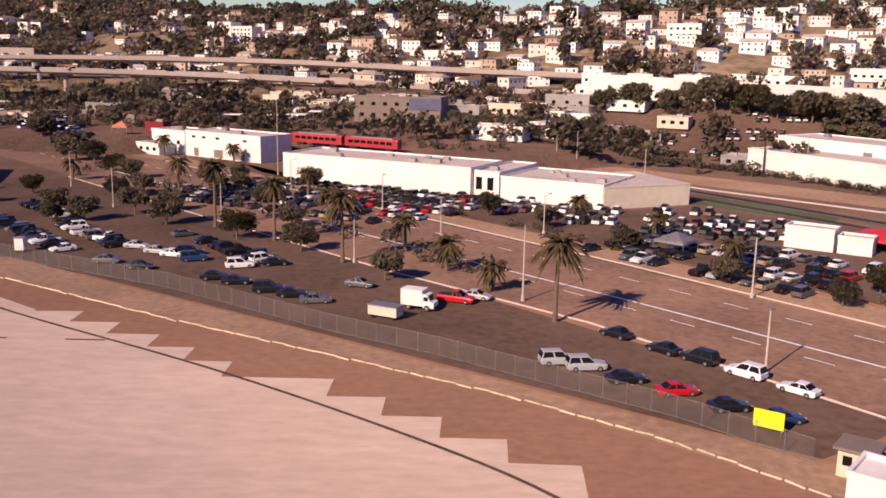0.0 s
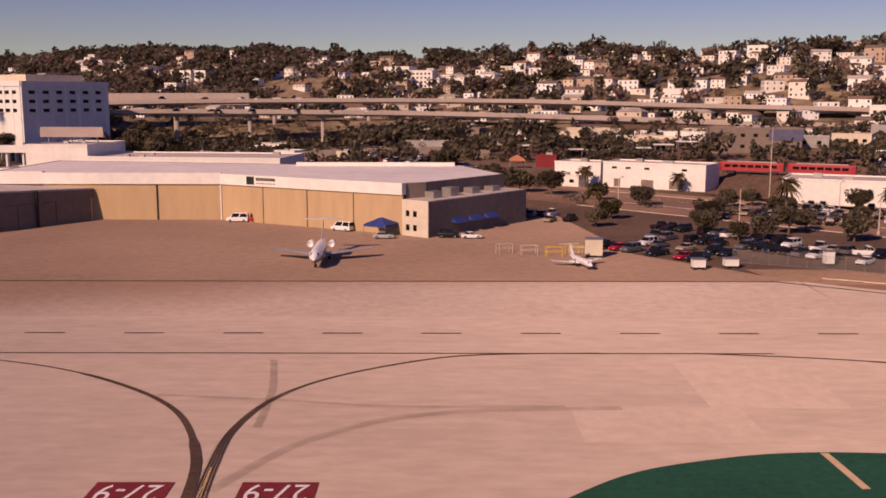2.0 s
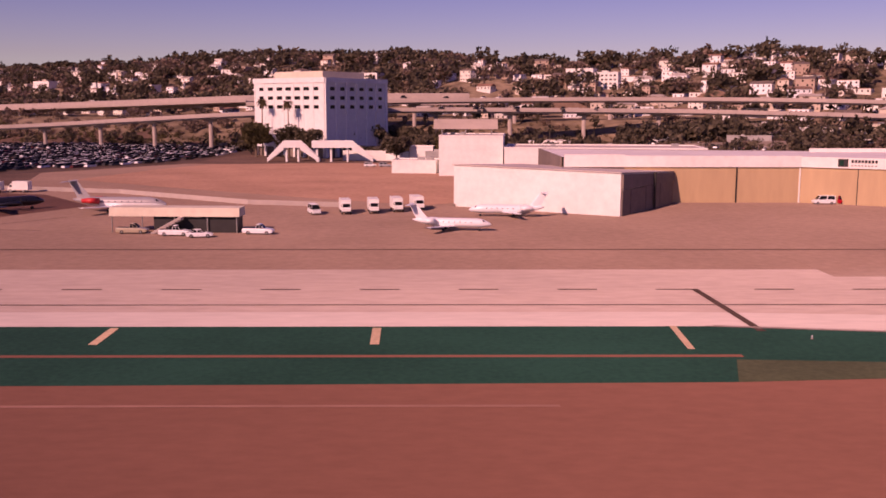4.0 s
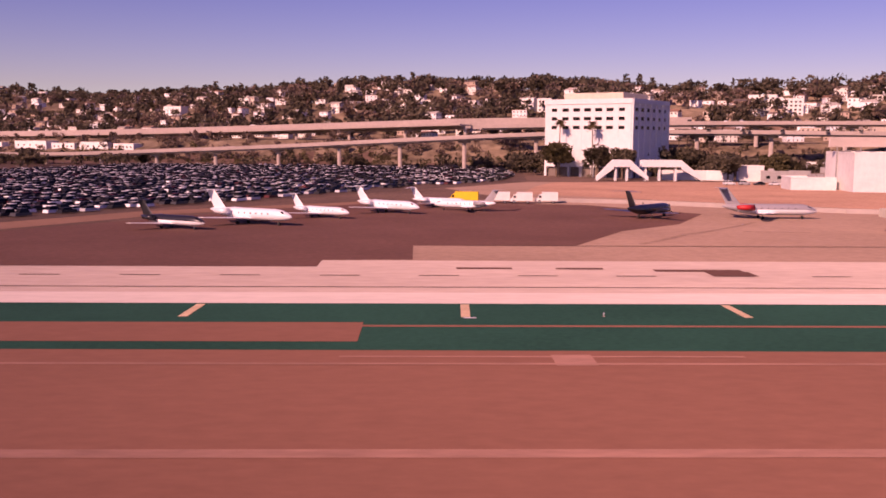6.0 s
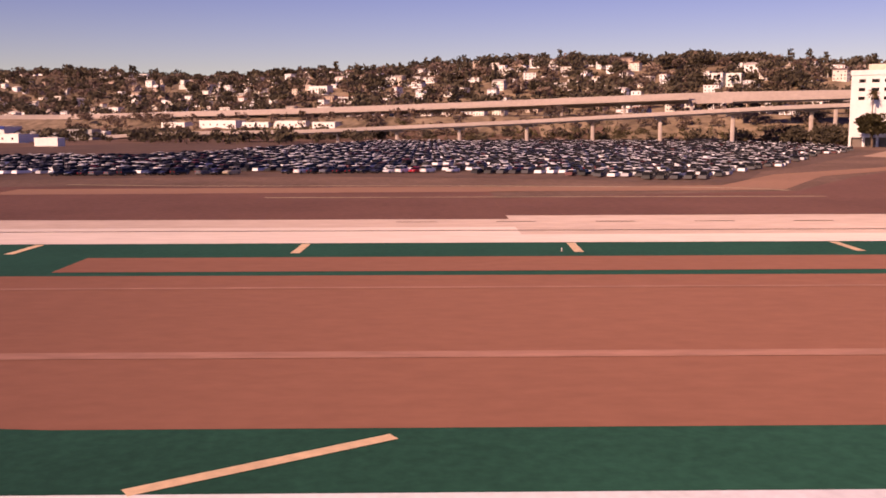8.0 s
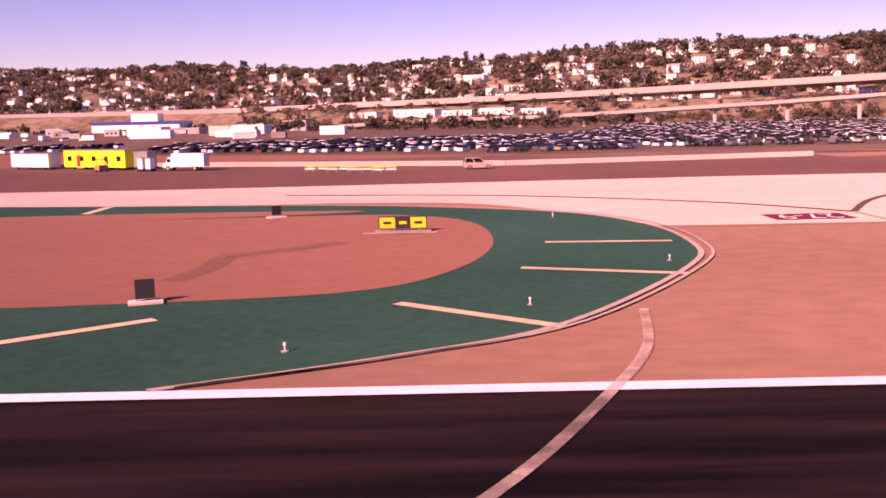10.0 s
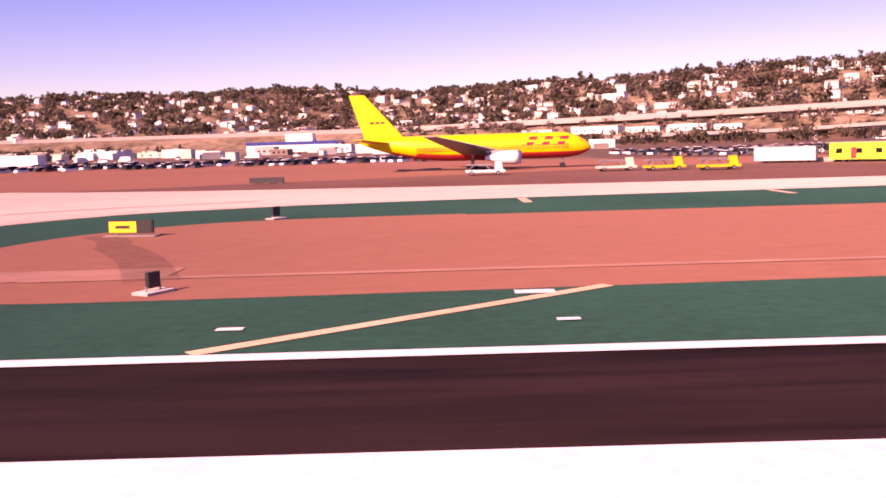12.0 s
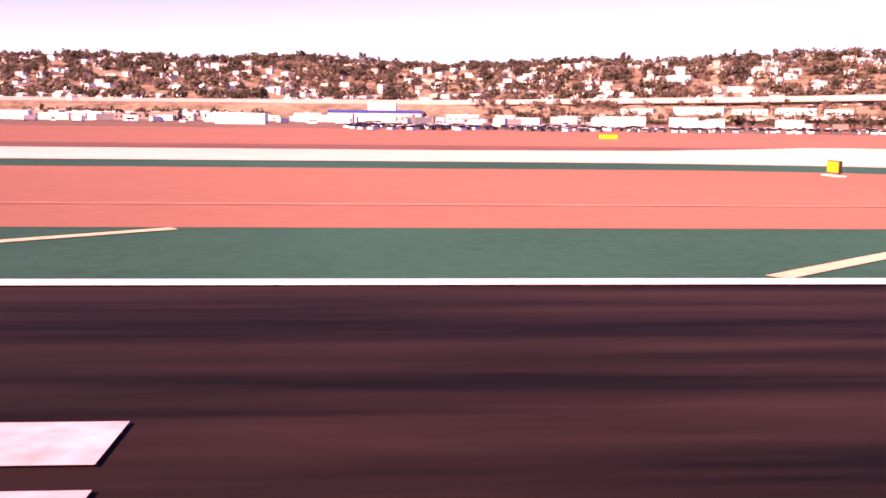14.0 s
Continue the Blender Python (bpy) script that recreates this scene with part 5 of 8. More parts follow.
# ---- buildings ----
def frame_at(a, b):
    """A pose whose x runs from plan point a to b, y to the left of it; and the length."""
    d = Vector((b[0] - a[0], b[1] - a[1]))
    return pose(a[0], a[1], 0, 0, 0, math.degrees(math.atan2(d.y, d.x))), d.length


def window_grid(parent, x0, x1, cols, z0, z1, rows, w, h, y=-0.03, mat=None, name="window", side=None):
    """Windows on the face y = 0 (or on the side face x = side)."""
    for r in range(rows):
        for c in range(cols):
            x = x0 + (x1 - x0) * (c + 0.5) / cols
            z = z0 + (z1 - z0) * (r + 0.5) / rows
            g = Mesh()
            if side is None:
                g.box(x - w / 2, x + w / 2, y, y + 0.12, z - h / 2, z + h / 2)
            else:
                g.box(side - 0.09, side + 0.03, x - w / 2, x + w / 2, z - h / 2, z + h / 2)
            part(name, g, mat or M_GLASS, parent)


def box_building(a, b, depth, h, wall, roof, label, name="building", cols=0, rows=0, group="", parapet=0.5, z=0.0, gear=2, seed=1, category="building"):
    """A flat-roofed building with its front from a to b."""
    m, l = frame_at(a, b)
    m = Matrix.Translation((0, 0, z)) @ m
    ob = thing(name, m, label, category, group)
    g = Mesh()
    g.box(0, l, 0, depth, 0, h)
    part("wall", g, wall, ob)
    g = Mesh()
    for x0, x1, y0, y1 in ((-0.1, l + 0.1, -0.1, 0.25), (-0.1, l + 0.1, depth - 0.25, depth + 0.1), (-0.1, 0.25, 0.25, depth - 0.25), (l - 0.25, l + 0.1, 0.25, depth - 0.25)):
        g.box(x0, x1, y0, y1, h - 0.05, h + parapet)
    part("parapet", g, wall, ob)
    g = Mesh()
    g.box(0.26, l - 0.26, 0.26, depth - 0.26, h, h + 0.1)
    part("roof", g, roof, ob)
    rr = random.Random(seed)
    for i in range(gear):
        x, y, s = rr.uniform(2, max(2.1, l - 4)), rr.uniform(2, max(2.1, depth - 4)), rr.uniform(0.8, 1.8)
        g = Mesh()
        g.box(x, x + s * 1.6, y, y + s, h + 0.1, h + 0.1 + s * 0.7, top=(x + 0.05, x + s * 1.55, y + 0.05, y + s - 0.05))
        part("roof_unit", g, M_METAL, ob, "grey roof unit")
    if cols:
        window_grid(ob, 0.8, l - 0.8, cols, 0.8, h - 0.4, rows, min(1.6, (l - 1.6) / cols * 0.5), min(1.3, (h - 1.2) / rows * 0.5))
    return ob


# white office block
M_PIER = material("office_precast", (0.78, 0.76, 0.72), 0.85, vary=0.06, grain=0.4, broad=0.05, space="Object")
m, l = frame_at((131.5, 463.6), (168.1, 437.8))
m = m @ Matrix.Diagonal((1, 1, 1.07, 1))
office = thing("office_block", m, "white precast office block with dark window rows", "office building")
d = 46.0
g = Mesh()
g.box(0, l, 0, d, 4.2, 33.2)
part("wall", g, M_PIER, office)
g = Mesh()
g.box(1.5, l - 1.5, 1.5, d - 1.5, 0, 4.2)
part("ground_floor", g, M_GREYWALL, office, "dark recessed ground floor")
for i in range(8):
    g = Mesh()
    x = 0.6 + (l - 1.2) * i / 7
    g.box(x - 0.6, x + 0.6, -0.25, 1.0, 0, 4.3)
    part("column", g, M_PIER, office)
for i in range(7):
    g = Mesh()
    y = 1.0 + (d - 2.0) * i / 6
    g.box(l - 0.6, l + 0.7, y - 0.8, y + 0.8, 0, 33.2)
    part("pilaster", g, M_PIER, office)
g = Mesh()
for q in ((-0.4, l + 0.4, -0.4, 0.3), (-0.4, l + 0.4, d - 0.3, d + 0.4), (-0.4, 0.3, 0.3, d - 0.3), (l - 0.3, l + 0.8, 0.3, d - 0.3)):
    g.box(*q, 32.0, 34.2)
part("cornice", g, M_PIER, office)
g = Mesh()
g.box(6, l - 8, 8, d - 8, 33.2, 37.2)
part("penthouse", g, M_CREAMWALL, office, "low rooftop plant room")
g = Mesh()
g.box(0.4, l - 0.4, 0.4, d - 0.4, 33.2, 33.35)
part("roof", g, M_ROOF, office)
window_grid(office, 2.5, l - 2.5, 7, 19.8, 31.4, 3, 3.6, 1.5, -0.05)
window_grid(office, 2.0, d - 2.0, 6, 19.8, 31.4, 3, 3.0, 1.5, side=l + 0.06)
for i in range(8):
    g = Mesh()
    x = 0.6 + (l - 1.2) * i / 7
    g.box(x - 0.35, x + 0.35, -0.18, 0.05, 4.2, 32.0)
    part("fin", g, M_PIER, office)

# footbridge with stairs in front of the office block
def footbridge(m):
    ob = thing("footbridge", m, "white concrete footbridge with sloping stair flights", "footbridge")
    for x0, x1 in ((7, 14), (19, 36)):
        g = Mesh()
        g.box(x0, x1, 0, 4, 6.4, 7.4)
        part("deck", g, M_PIER, ob)
        for y in (-0.2, 4.0):
            g = Mesh()
            g.box(x0, x1, y, y + 0.2, 6.0, 9.0)
            part("parapet", g, M_PIER, ob)
    for x0, x1 in ((0, 7), (22, 14), (45, 36)):
        g = Mesh()
        prof = [(x0, 0)]
        for i in range(18):
            prof += [(x0 + (x1 - x0) * i / 18, 0.4 * (i + 1)), (x0 + (x1 - x0) * (i + 1) / 18, 0.4 * (i + 1))]
        prof += [(x1, 6.0)]
        g.loft([[(px, y, pz) for px, pz in prof] for y in (0.2, 3.6)])
        st = part("stair", g, M_PIER, ob)
        for y in (-0.2, 3.7):
            g = Mesh()
            g.loft([[(x0, y, 0), (x0, y + 0.3, 0), (x0, y + 0.3, 1.8), (x0, y, 1.8)], [(x1, y, 5.2), (x1, y + 0.3, 5.2), (x1, y + 0.3, 9.0), (x1, y, 9.0)]])
            part("stair_wall", g, M_PIER, st)
    for x in (8, 13, 21, 27, 34):
        g = Mesh()
        g.box(x - 0.4, x + 0.4, 1, 3, 0, 6.5)
        part("pier", g, M_PIER, ob)


footbridge(pose(147, 406, 0, 0, 0, 0))

# hangars
h2, l = frame_at((219.4, 226.9), (255.0, 204.9))
west_hangar = thing("west_hangar", h2, "low white hangar with grey side wall", "hangar", "hangars")
D = 36.0
g = Mesh()
g.loft([[(0, 0, 0), (l, 0, 0), (l, 0, 9.4), (0, 0, 9.9)], [(0, D, 0), (l, D, 0), (l, D, 7.7), (0, D, 8.2)]])
part("wall", g, M_WHITEWALL, west_hangar)
g = Mesh()
g.loft([[(-0.3, -0.3, 9.92), (l + 0.3, -0.3, 9.42), (l + 0.3, -0.3, 9.62), (-0.3, -0.3, 10.12)], [(-0.3, D + 0.3, 8.22), (l + 0.3, D + 0.3, 7.72), (l + 0.3, D + 0.3, 7.92), (-0.3, D + 0.3, 8.42)]])
part("roof", g, M_ROOF, west_hangar, "flat pale gravel roof")
g = Mesh()
g.loft([[(l + 0.02, 0.2, 5.8), (l + 0.55, 0.2, 5.8), (l + 0.55, 0.2, 9.2), (l + 0.02, 0.2, 9.2)], [(l + 0.02, D, 5.6), (l + 0.55, D, 5.6), (l + 0.55, D, 7.5), (l + 0.02, D, 7.5)]])
part("side_fascia", g, M_GREYWALL, west_hangar, "grey brown upper side band")
for k in range(7):
    g = Mesh()
    y0, y1 = 0.4 + (D - 0.8) * k / 7, 0.4 + (D - 0.8) * (k + 1) / 7
    g.box(l + 0.02, l + 0.3 + 0.1 * (k % 2), y0 + 0.06, y1 - 0.06, 0, 5.6)
    part("side_door", g, M_GREYWALL, west_hangar, "grey brown sliding door leaf")
g = Mesh()
g.box(l + 0.6, l + 1.1, 20, 20.5, 0, 8.6)
part("post", g, M_DARKMETAL, west_hangar, "dark post with box top")
g = Mesh()
g.box(-0.1, 0.5, -0.5, 0.0, 0, 0.6)
part("corner_guard", g, M_GREYWALL, west_hangar)

main_hangar = thing("main_hangar", pose(0, 0, 0), "large tan-doored aircraft hangar with white fascia", "hangar", "hangars")
A0, A1, A2, A3 = (247, 236.2), (306, 236.2), (352, 210), (357.6, 205.4)
def wall_between(a, b, z0, z1, th, out=0.0):
    m, l = frame_at(a, b)
    g = Mesh()
    g.box(0, l, -out, th, z0, z1, m=m)
    return g
g = wall_between((262, 236.2), A1, 0, 8.9, 0.5)
part("door", g, M_TAN, main_hangar, "tan sliding hangar doors")
m_b, l_b = frame_at(A1, A2)
for i in range(4):
    g = Mesh()
    g.box(l_b * i / 4 + 0.08, l_b * (i + 1) / 4 - 0.08, -0.06 * (i % 2), 0.5, 0, 8.9, m=m_b)
    part("door", g, M_TAN, main_hangar, "tan sliding hangar door")
for i in range(1, 4):
    g = Mesh()
    g.box(l_b * i / 4 - 0.1, l_b * i / 4 + 0.1, -0.12, 0.3, 0, 8.9, m=m_b)
    part("door_seam", g, M_DARKMETAL, main_hangar)
for x in (290, 305.8):
    g = Mesh()
    g.box(x - 0.15, x + 0.15, 235.95, 236.6, 0, 8.9)
    part("door_seam", g, M_DARKMETAL if x < 300 else M_WHITEWALL, main_hangar)
for a, b_, z1 in ((A0, (262, 236.2), 12.0), ((262, 236.2), A1, 11.7), (A1, A2, 11.5)):
    g = wall_between(a, b_, 8.9, z1, 1.2, 0.5)
    part("fascia", g, M_WHITEWALL, main_hangar, "white fascia over doors")
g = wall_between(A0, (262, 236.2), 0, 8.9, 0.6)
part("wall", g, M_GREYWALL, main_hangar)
# roof body behind the fascia
g = Mesh()
sheet(g, [(246, 237), (306.5, 237.4), (353, 211.5), (357, 214), (376, 238), (366, 268), (328, 270), (246, 286)], 11.3)
part("roof", g, M_WHITEROOF, main_hangar, "broad pale flat roof")
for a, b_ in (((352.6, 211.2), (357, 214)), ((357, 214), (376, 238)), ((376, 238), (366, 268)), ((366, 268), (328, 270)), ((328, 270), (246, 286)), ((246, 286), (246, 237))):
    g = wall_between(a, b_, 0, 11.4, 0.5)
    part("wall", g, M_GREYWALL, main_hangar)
g = wall_between((320, 266), (364, 266), 11.3, 12.3, 1.0)
part("parapet", g, M_WHITEWALL, main_hangar)
# emblem and lettering bars on the fascia
g = Mesh()
g.box(8.6, 10.9, -0.62, -0.48, 9.3, 11.2, m=m_b)
part("emblem", g, M_DARKMETAL, main_hangar, "dark square emblem")
g = Mesh()
g.box(9.0, 9.9, -0.66, -0.6, 9.6, 10.9, m=m_b)
part("emblem_leaf", g, M_GREEN, main_hangar, "green emblem shape")
for i in range(8):
    g = Mesh()
    g.box(11.6 + i * 0.75, 12.15 + i * 0.75, -0.6, -0.48, 10.3, 11.0, m=m_b)
    part("lettering_bar", g, M_DARKMETAL, main_hangar)
for i in range(8):
    g = Mesh()
    g.box(11.6 + i * 0.75, 12.05 + i * 0.75, -0.6, -0.48, 9.5, 9.8, m=m_b)
    part("lettering_bar", g, M_METAL, main_hangar)

annex = thing("hangar_annex", frame_at(A2, A3)[0], "tan two-storey hangar annex with brown side", "hangar annex", "hangars")
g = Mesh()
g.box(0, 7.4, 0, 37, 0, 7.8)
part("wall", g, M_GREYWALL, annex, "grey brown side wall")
g = Mesh()
g.box(-0.1, 7.45, -0.25, 0.0, 0, 8.0)
part("front_wall", g, M_CREAMWALL, annex, "tan front wall")
for x in (1.6, 3.7):
    for z in (1.9, 5.0):
        g = Mesh()
        g.box(x - 0.5, x + 0.5, -0.32, -0.2, z - 0.65, z + 0.65)
        part("window", g, M_GLASS, annex)
g = Mesh()
g.box(0.1, 7.3, 0.1, 36.9, 7.8, 8.0)
part("roof", g, M_ROOF, annex)
for i, (y, h) in enumerate(((5, 1.5), (11, 2.0), (19, 1.4), (27, 1.2))):
    g = Mesh()
    g.box(2, 4.6, y, y + 3, 8.0, 8.0 + h)
    part("roof_unit", g, M_METAL, annex, "grey roof unit")
for y in (8, 14, 20):
    g = Mesh()
    g.box(7.35, 9.0, y, y + 4, 2.6, 3.6, top=(7.35, 7.6, y, y + 4))
    part("awning", g, M_BLUE, annex, "blue fabric awning")


def canopy_tent(m, mat, w, label):
    ob = thing("canopy_tent", m, label, "tent", "canopy tents")
    for x in (-w / 2, w / 2):
        for y in (-w / 2, w / 2):
            g = Mesh()
            g.tube((x, y, 0), (x, y, 2.6), 0.06, 0.06, 6)
            part("post", g, M_METAL, ob)
    g = Mesh()
    top = [(0, 0, 4.0)]
    c = [(-w / 2, -w / 2, 2.6), (w / 2, -w / 2, 2.6), (w / 2, w / 2, 2.6), (-w / 2, w / 2, 2.6)]
    for i in range(4):
        a, b_ = c[i], c[(i + 1) % 4]
        g.poly([a, b_, (b_[0] * 0.1, b_[1] * 0.1, 3.9), (a[0] * 0.1, a[1] * 0.1, 3.9)])
        g.poly([(a[0], a[1], 2.1), (b_[0], b_[1], 2.1), b_, a])
    g.poly([(q[0] * 0.1, q[1] * 0.1, 3.9) for q in c])
    part("canopy", g, mat, ob)
    return ob


canopy_tent(pose(347.2, 209.6, 0.03, 0, 0, -30), M_BLUE, 5.6, "blue canopy tent beside hangar annex")
canopy_tent(pose(549, 178, 0.05, 0, 0, -40), M_METAL, 6.0, "grey shade canopy in car park")
canopy_tent(pose(591, 185, 0.05, 0, 0, -40), M_SIGNRED, 12, "faded red tent roof beside white shed")
canopy_tent(pose(389, 336, height(389, 336), 0, 0, 0) @ Matrix.Scale(1.15, 4), M_ORANGE, 4.6, "orange market tent before low buildings")

# covered boarding ramp on the apron
ramp = thing("boarding_shelter", pose(158.5, 173, 0.03, 0, 0, -3), "long low boarding shelter with pale roof and stairs", "shelter")
g = Mesh()
g.box(0, 24, 0, 4.5, 3.0, 4.6, top=(0, 24, 0.3, 4.2))
part("roof", g, M_CREAMWALL, ramp)
# Solid dark box stands in for the shade under the shelter roof.
g = Mesh()
g.box(8, 23.6, 0.8, 4.0, 0, 3.0)
part("dark_bay", g, M_DARKMETAL, ramp, "dark block painting the shaded bay")
for x in (0.4, 6, 12, 18, 23.4):
    g = Mesh()
    g.tube((x, 0.4, 0), (x, 0.4, 3.0), 0.12, 0.12, 6)
    part("post", g, M_METAL, ramp)
g = Mesh()
for i in range(10):
    g.box(8.2 + i * 0.55, 8.8 + i * 0.55, -1.6, 0.1, max(0, i * 0.3 - 0.2), i * 0.3 + 0.3)
part("stair", g, M_PALECONC, ramp, "white boarding stair")

# white industrial buildings beyond the apron
box_building((219.5, 322), (241, 320), 30, 13.2, M_WHITEWALL, M_ROOF, "tall plain white industrial building", "warehouse", gear=4, seed=3)
box_building((241.3, 318), (307, 310), 30, 9.4, M_WHITEWALL, M_ROOF, "long plain white industrial building", "warehouse", gear=5, seed=4)
box_building((203, 335), (218.6, 333), 14, 4.2, M_WHITEWALL, M_ROOF, "low white shed beside industrial building", "shed", 0, 0, seed=5)
box_building((207.5, 404), (217.4, 402), 9, 6.4, M_WHITEWALL, M_ROOF, "small white storage building beside olive tree", "storage_building", 0, 0, gear=0, seed=16)
wall_run("yard_wall", [(178, 419), (197, 416.4), (207, 410)], 4.4, 0.4, M_WHITEWALL, "white plastered yard wall beside footbridge")
gantry = thing("gantry_sign", pose(217.7, 339, 0, 0, 0, -3), "long pale overhead sign board on steel posts", "sign")
g = Mesh()
g.box(0, 22.8, -0.5, 0.5, 15.4, 18.9, top=(0.2, 22.6, -0.4, 0.4))
part("board", g, M_PALECONC, gantry)
for x in (3, 11.4, 20.5):
    g = Mesh()
    g.tube((x, 0, 0), (x, 0, 15.5), 0.28, 0.22, 8)
    part("post", g, M_METAL, gantry)

# the long white store by the car park
box_building((458.5, 269), (511, 242.6), 19, 6.7, M_WHITEWALL, M_ROOF, "long windowless white store building", "store", gear=9, seed=6)
box_building((511.4, 244.2), (518.2, 240.6), 24, 6.0, M_WHITEWALL, M_ROOF, "recessed store entrance section", "store_entrance", gear=1, seed=7)
entrance = [o for o in scene.objects if o.get("label", "") == "recessed store entrance section"][0]
for x in (1.2, 4.4):
    g = Mesh()
    g.box(x, x + 1.7, -0.06, 0.08, 1.6, 4.8)
    part("doorway", g, M_GLASS, entrance, "dark tall doorway")
box_building((518.5, 238), (542, 225), 22, 5.4, M_WHITEWALL, M_ROOF, "white store wing facing car park", "store_wing", gear=5, seed=8)
box_building((542.3, 224.9), (564.5, 235), 24, 5.1, M_CREAMWALL, M_ROOF, "cream end wing of store building", "store_wing", parapet=0.2, gear=1, seed=9)
box_building((416.4, 319.1), (445.5, 300.1), 14, 8.0, M_WHITEWALL, M_ROOF, "white two-storey commercial building with small windows", "commercial_building", 0, 0, gear=3, seed=10)
wb = [o for o in scene.objects if o.get("label", "").startswith("white two-storey commercial")][0]
for x in (3.2, 8.0, 14.5, 27):
    g = Mesh()
    g.box(x, x + 1.7, -0.05, 0.08, 6.2, 6.9)
    part("window", g, M_GLASS, wb)
for x, w in ((4.0, 2.2), (13.5, 4.2), (23.0, 4.6)):
    g = Mesh()
    g.box(x, x + w, -0.06, 0.08, 0.3, 2.9)
    part("shop_door", g, M_GREYWALL, wb, "grey brown shop opening")
box_building((401.5, 330), (415.8, 320.3), 12, 7.4, M_WHITEWALL, M_ROOF, "pale commercial building with three small windows", "commercial_building", 3, 1, gear=2, seed=11)
box_building((396, 340), (403, 338), 5, 3.9, M_REDPAINT, M_GREYWALL, "dark red shop sign building beside orange tent", "shop", gear=1, seed=15, z=5.0)
box_building((398, 324), (408, 317), 6, 3.4, M_WHITEWALL, M_ROOF, "low white kiosk building", "kiosk", 3, 1, gear=1, seed=12)
box_building((599, 306), (650, 223), 40, 6.8, M_WHITEWALL, M_ROOF, "large plain white warehouse", "warehouse", gear=8, seed=13)
box_building((612, 318), (645, 265), 20, 10.0, M_WHITEWALL, M_ROOF, "white warehouse upper block", "warehouse", gear=2, seed=14)
box_building((571.6, 186), (579.2, 181), 5, 3.9, M_WHITEWALL, M_ROOF, "white site shed with pale roof", "shed", gear=0)
box_building((579.8, 180.6), (585, 177.4), 4.5, 3.0, M_WHITEWALL, M_ROOF, "small white site shed", "shed", gear=0)
def tram_car(a, b_):
    m, l = frame_at(a, b_)
    m = Matrix.Translation((0, 0, 5.2)) @ m
    ob = thing("tram_car", m, "bright red tram car standing on tracks", "tram", "tram train")
    g = Mesh()
    g.loft([[(x, y0, 0.9), (x, y1, 0.9), (x, y1, 3.2), (x, y1 - 0.3, 3.7), (x, y0 + 0.3, 3.7), (x, y0, 3.2)] for x, y0, y1 in ((0.3, 0.2, 2.5), (1.2, 0, 2.7), (l - 1.2, 0, 2.7), (l - 0.3, 0.2, 2.5))])
    part("body", g, M_TRAMRED, ob)
    for i in range(7):
        g = Mesh()
        x = 1.8 + (l - 3.6) * i / 7
        g.box(x, x + (l - 3.6) / 7 - 0.5, -0.04, 0.05, 2.0, 2.9)
        part("window", g, M_GLASS, ob)
    g = Mesh()
    g.box(2.5, l - 2.5, 0.6, 2.1, 3.7, 4.0)
    part("roof_unit", g, M_METAL, ob, "grey roof unit")
    for x in (3.5, l - 3.5):
        g = Mesh()
        g.box(x - 1.3, x + 1.3, 0.3, 2.4, 0.0, 0.9)
        part("bogie", g, M_DARKMETAL, ob)


for i in range(2):
    tram_car((453 + 18.4 * i, 312 - 10.4 * i), (453 + 18.4 * i + 17.8, 312 - 10.4 * i - 10))
box_building((510.8, 327), (528.5, 320), 9, 4.6, M_WHITEWALL, M_ROOF, "low white roadside building", "commercial_building", 4, 1, gear=2, seed=16, z=height(518, 325))
box_building((530, 346), (543, 341), 9, 4.6, M_WHITEWALL, M_ROOF, "white flat roadside building", "commercial_building", 0, 0, gear=2, seed=17, z=height(536, 344))
box_building((573, 382), (604, 374), 15, 6.0, M_METAL, M_METAL, "grey metal workshop building", "workshop", 4, 1, gear=2, seed=18)
box_building((577, 369), (590, 366), 7, 5.0, M_CREAMWALL, M_TILE, "cream cottage with tan roof", "cottage", 3, 1, gear=0)
depot = box_building((466.5, 373), (500, 366), 14, 9.6, M_GREYWALL, M_METAL, "flat-roofed depot with blue end panel", "depot", 7, 2, gear=3, seed=19, z=height(484, 370) - 0.6)
g = Mesh()
g.box(22, 34.6, -0.3, -0.02, 5.2, 9.4)
part("end_panel", g, M_DULLBLUE, depot, "faded navy wall panel")

g = Mesh()
g.loft([[(x, y, z) for x, y in ((541.9, 225.3), (564.2, 235.4), (557, 251), (532, 258), (527, 247))] for z in (0, 5.35)])
link_roof = tagged(part("store_link", g, M_ROOF), "pale flat roofed store section between wings", "building")

def carport(m):
    ob = thing("carport", m, "white-roofed carport over parked cars", "carport", "carports")
    g = Mesh()
    g.box(-3.9, 3.9, -2.8, 2.8, 3.0, 3.35)
    part("roof", g, M_WHITEWALL, ob)
    for x in (-3.4, 3.4):
        for y in (-2.3, 2.3):
            g = Mesh()
            g.tube((x, y, 0), (x, y, 3.0), 0.1, 0.1, 6)
            part("post", g, M_METAL, ob)
    return ob


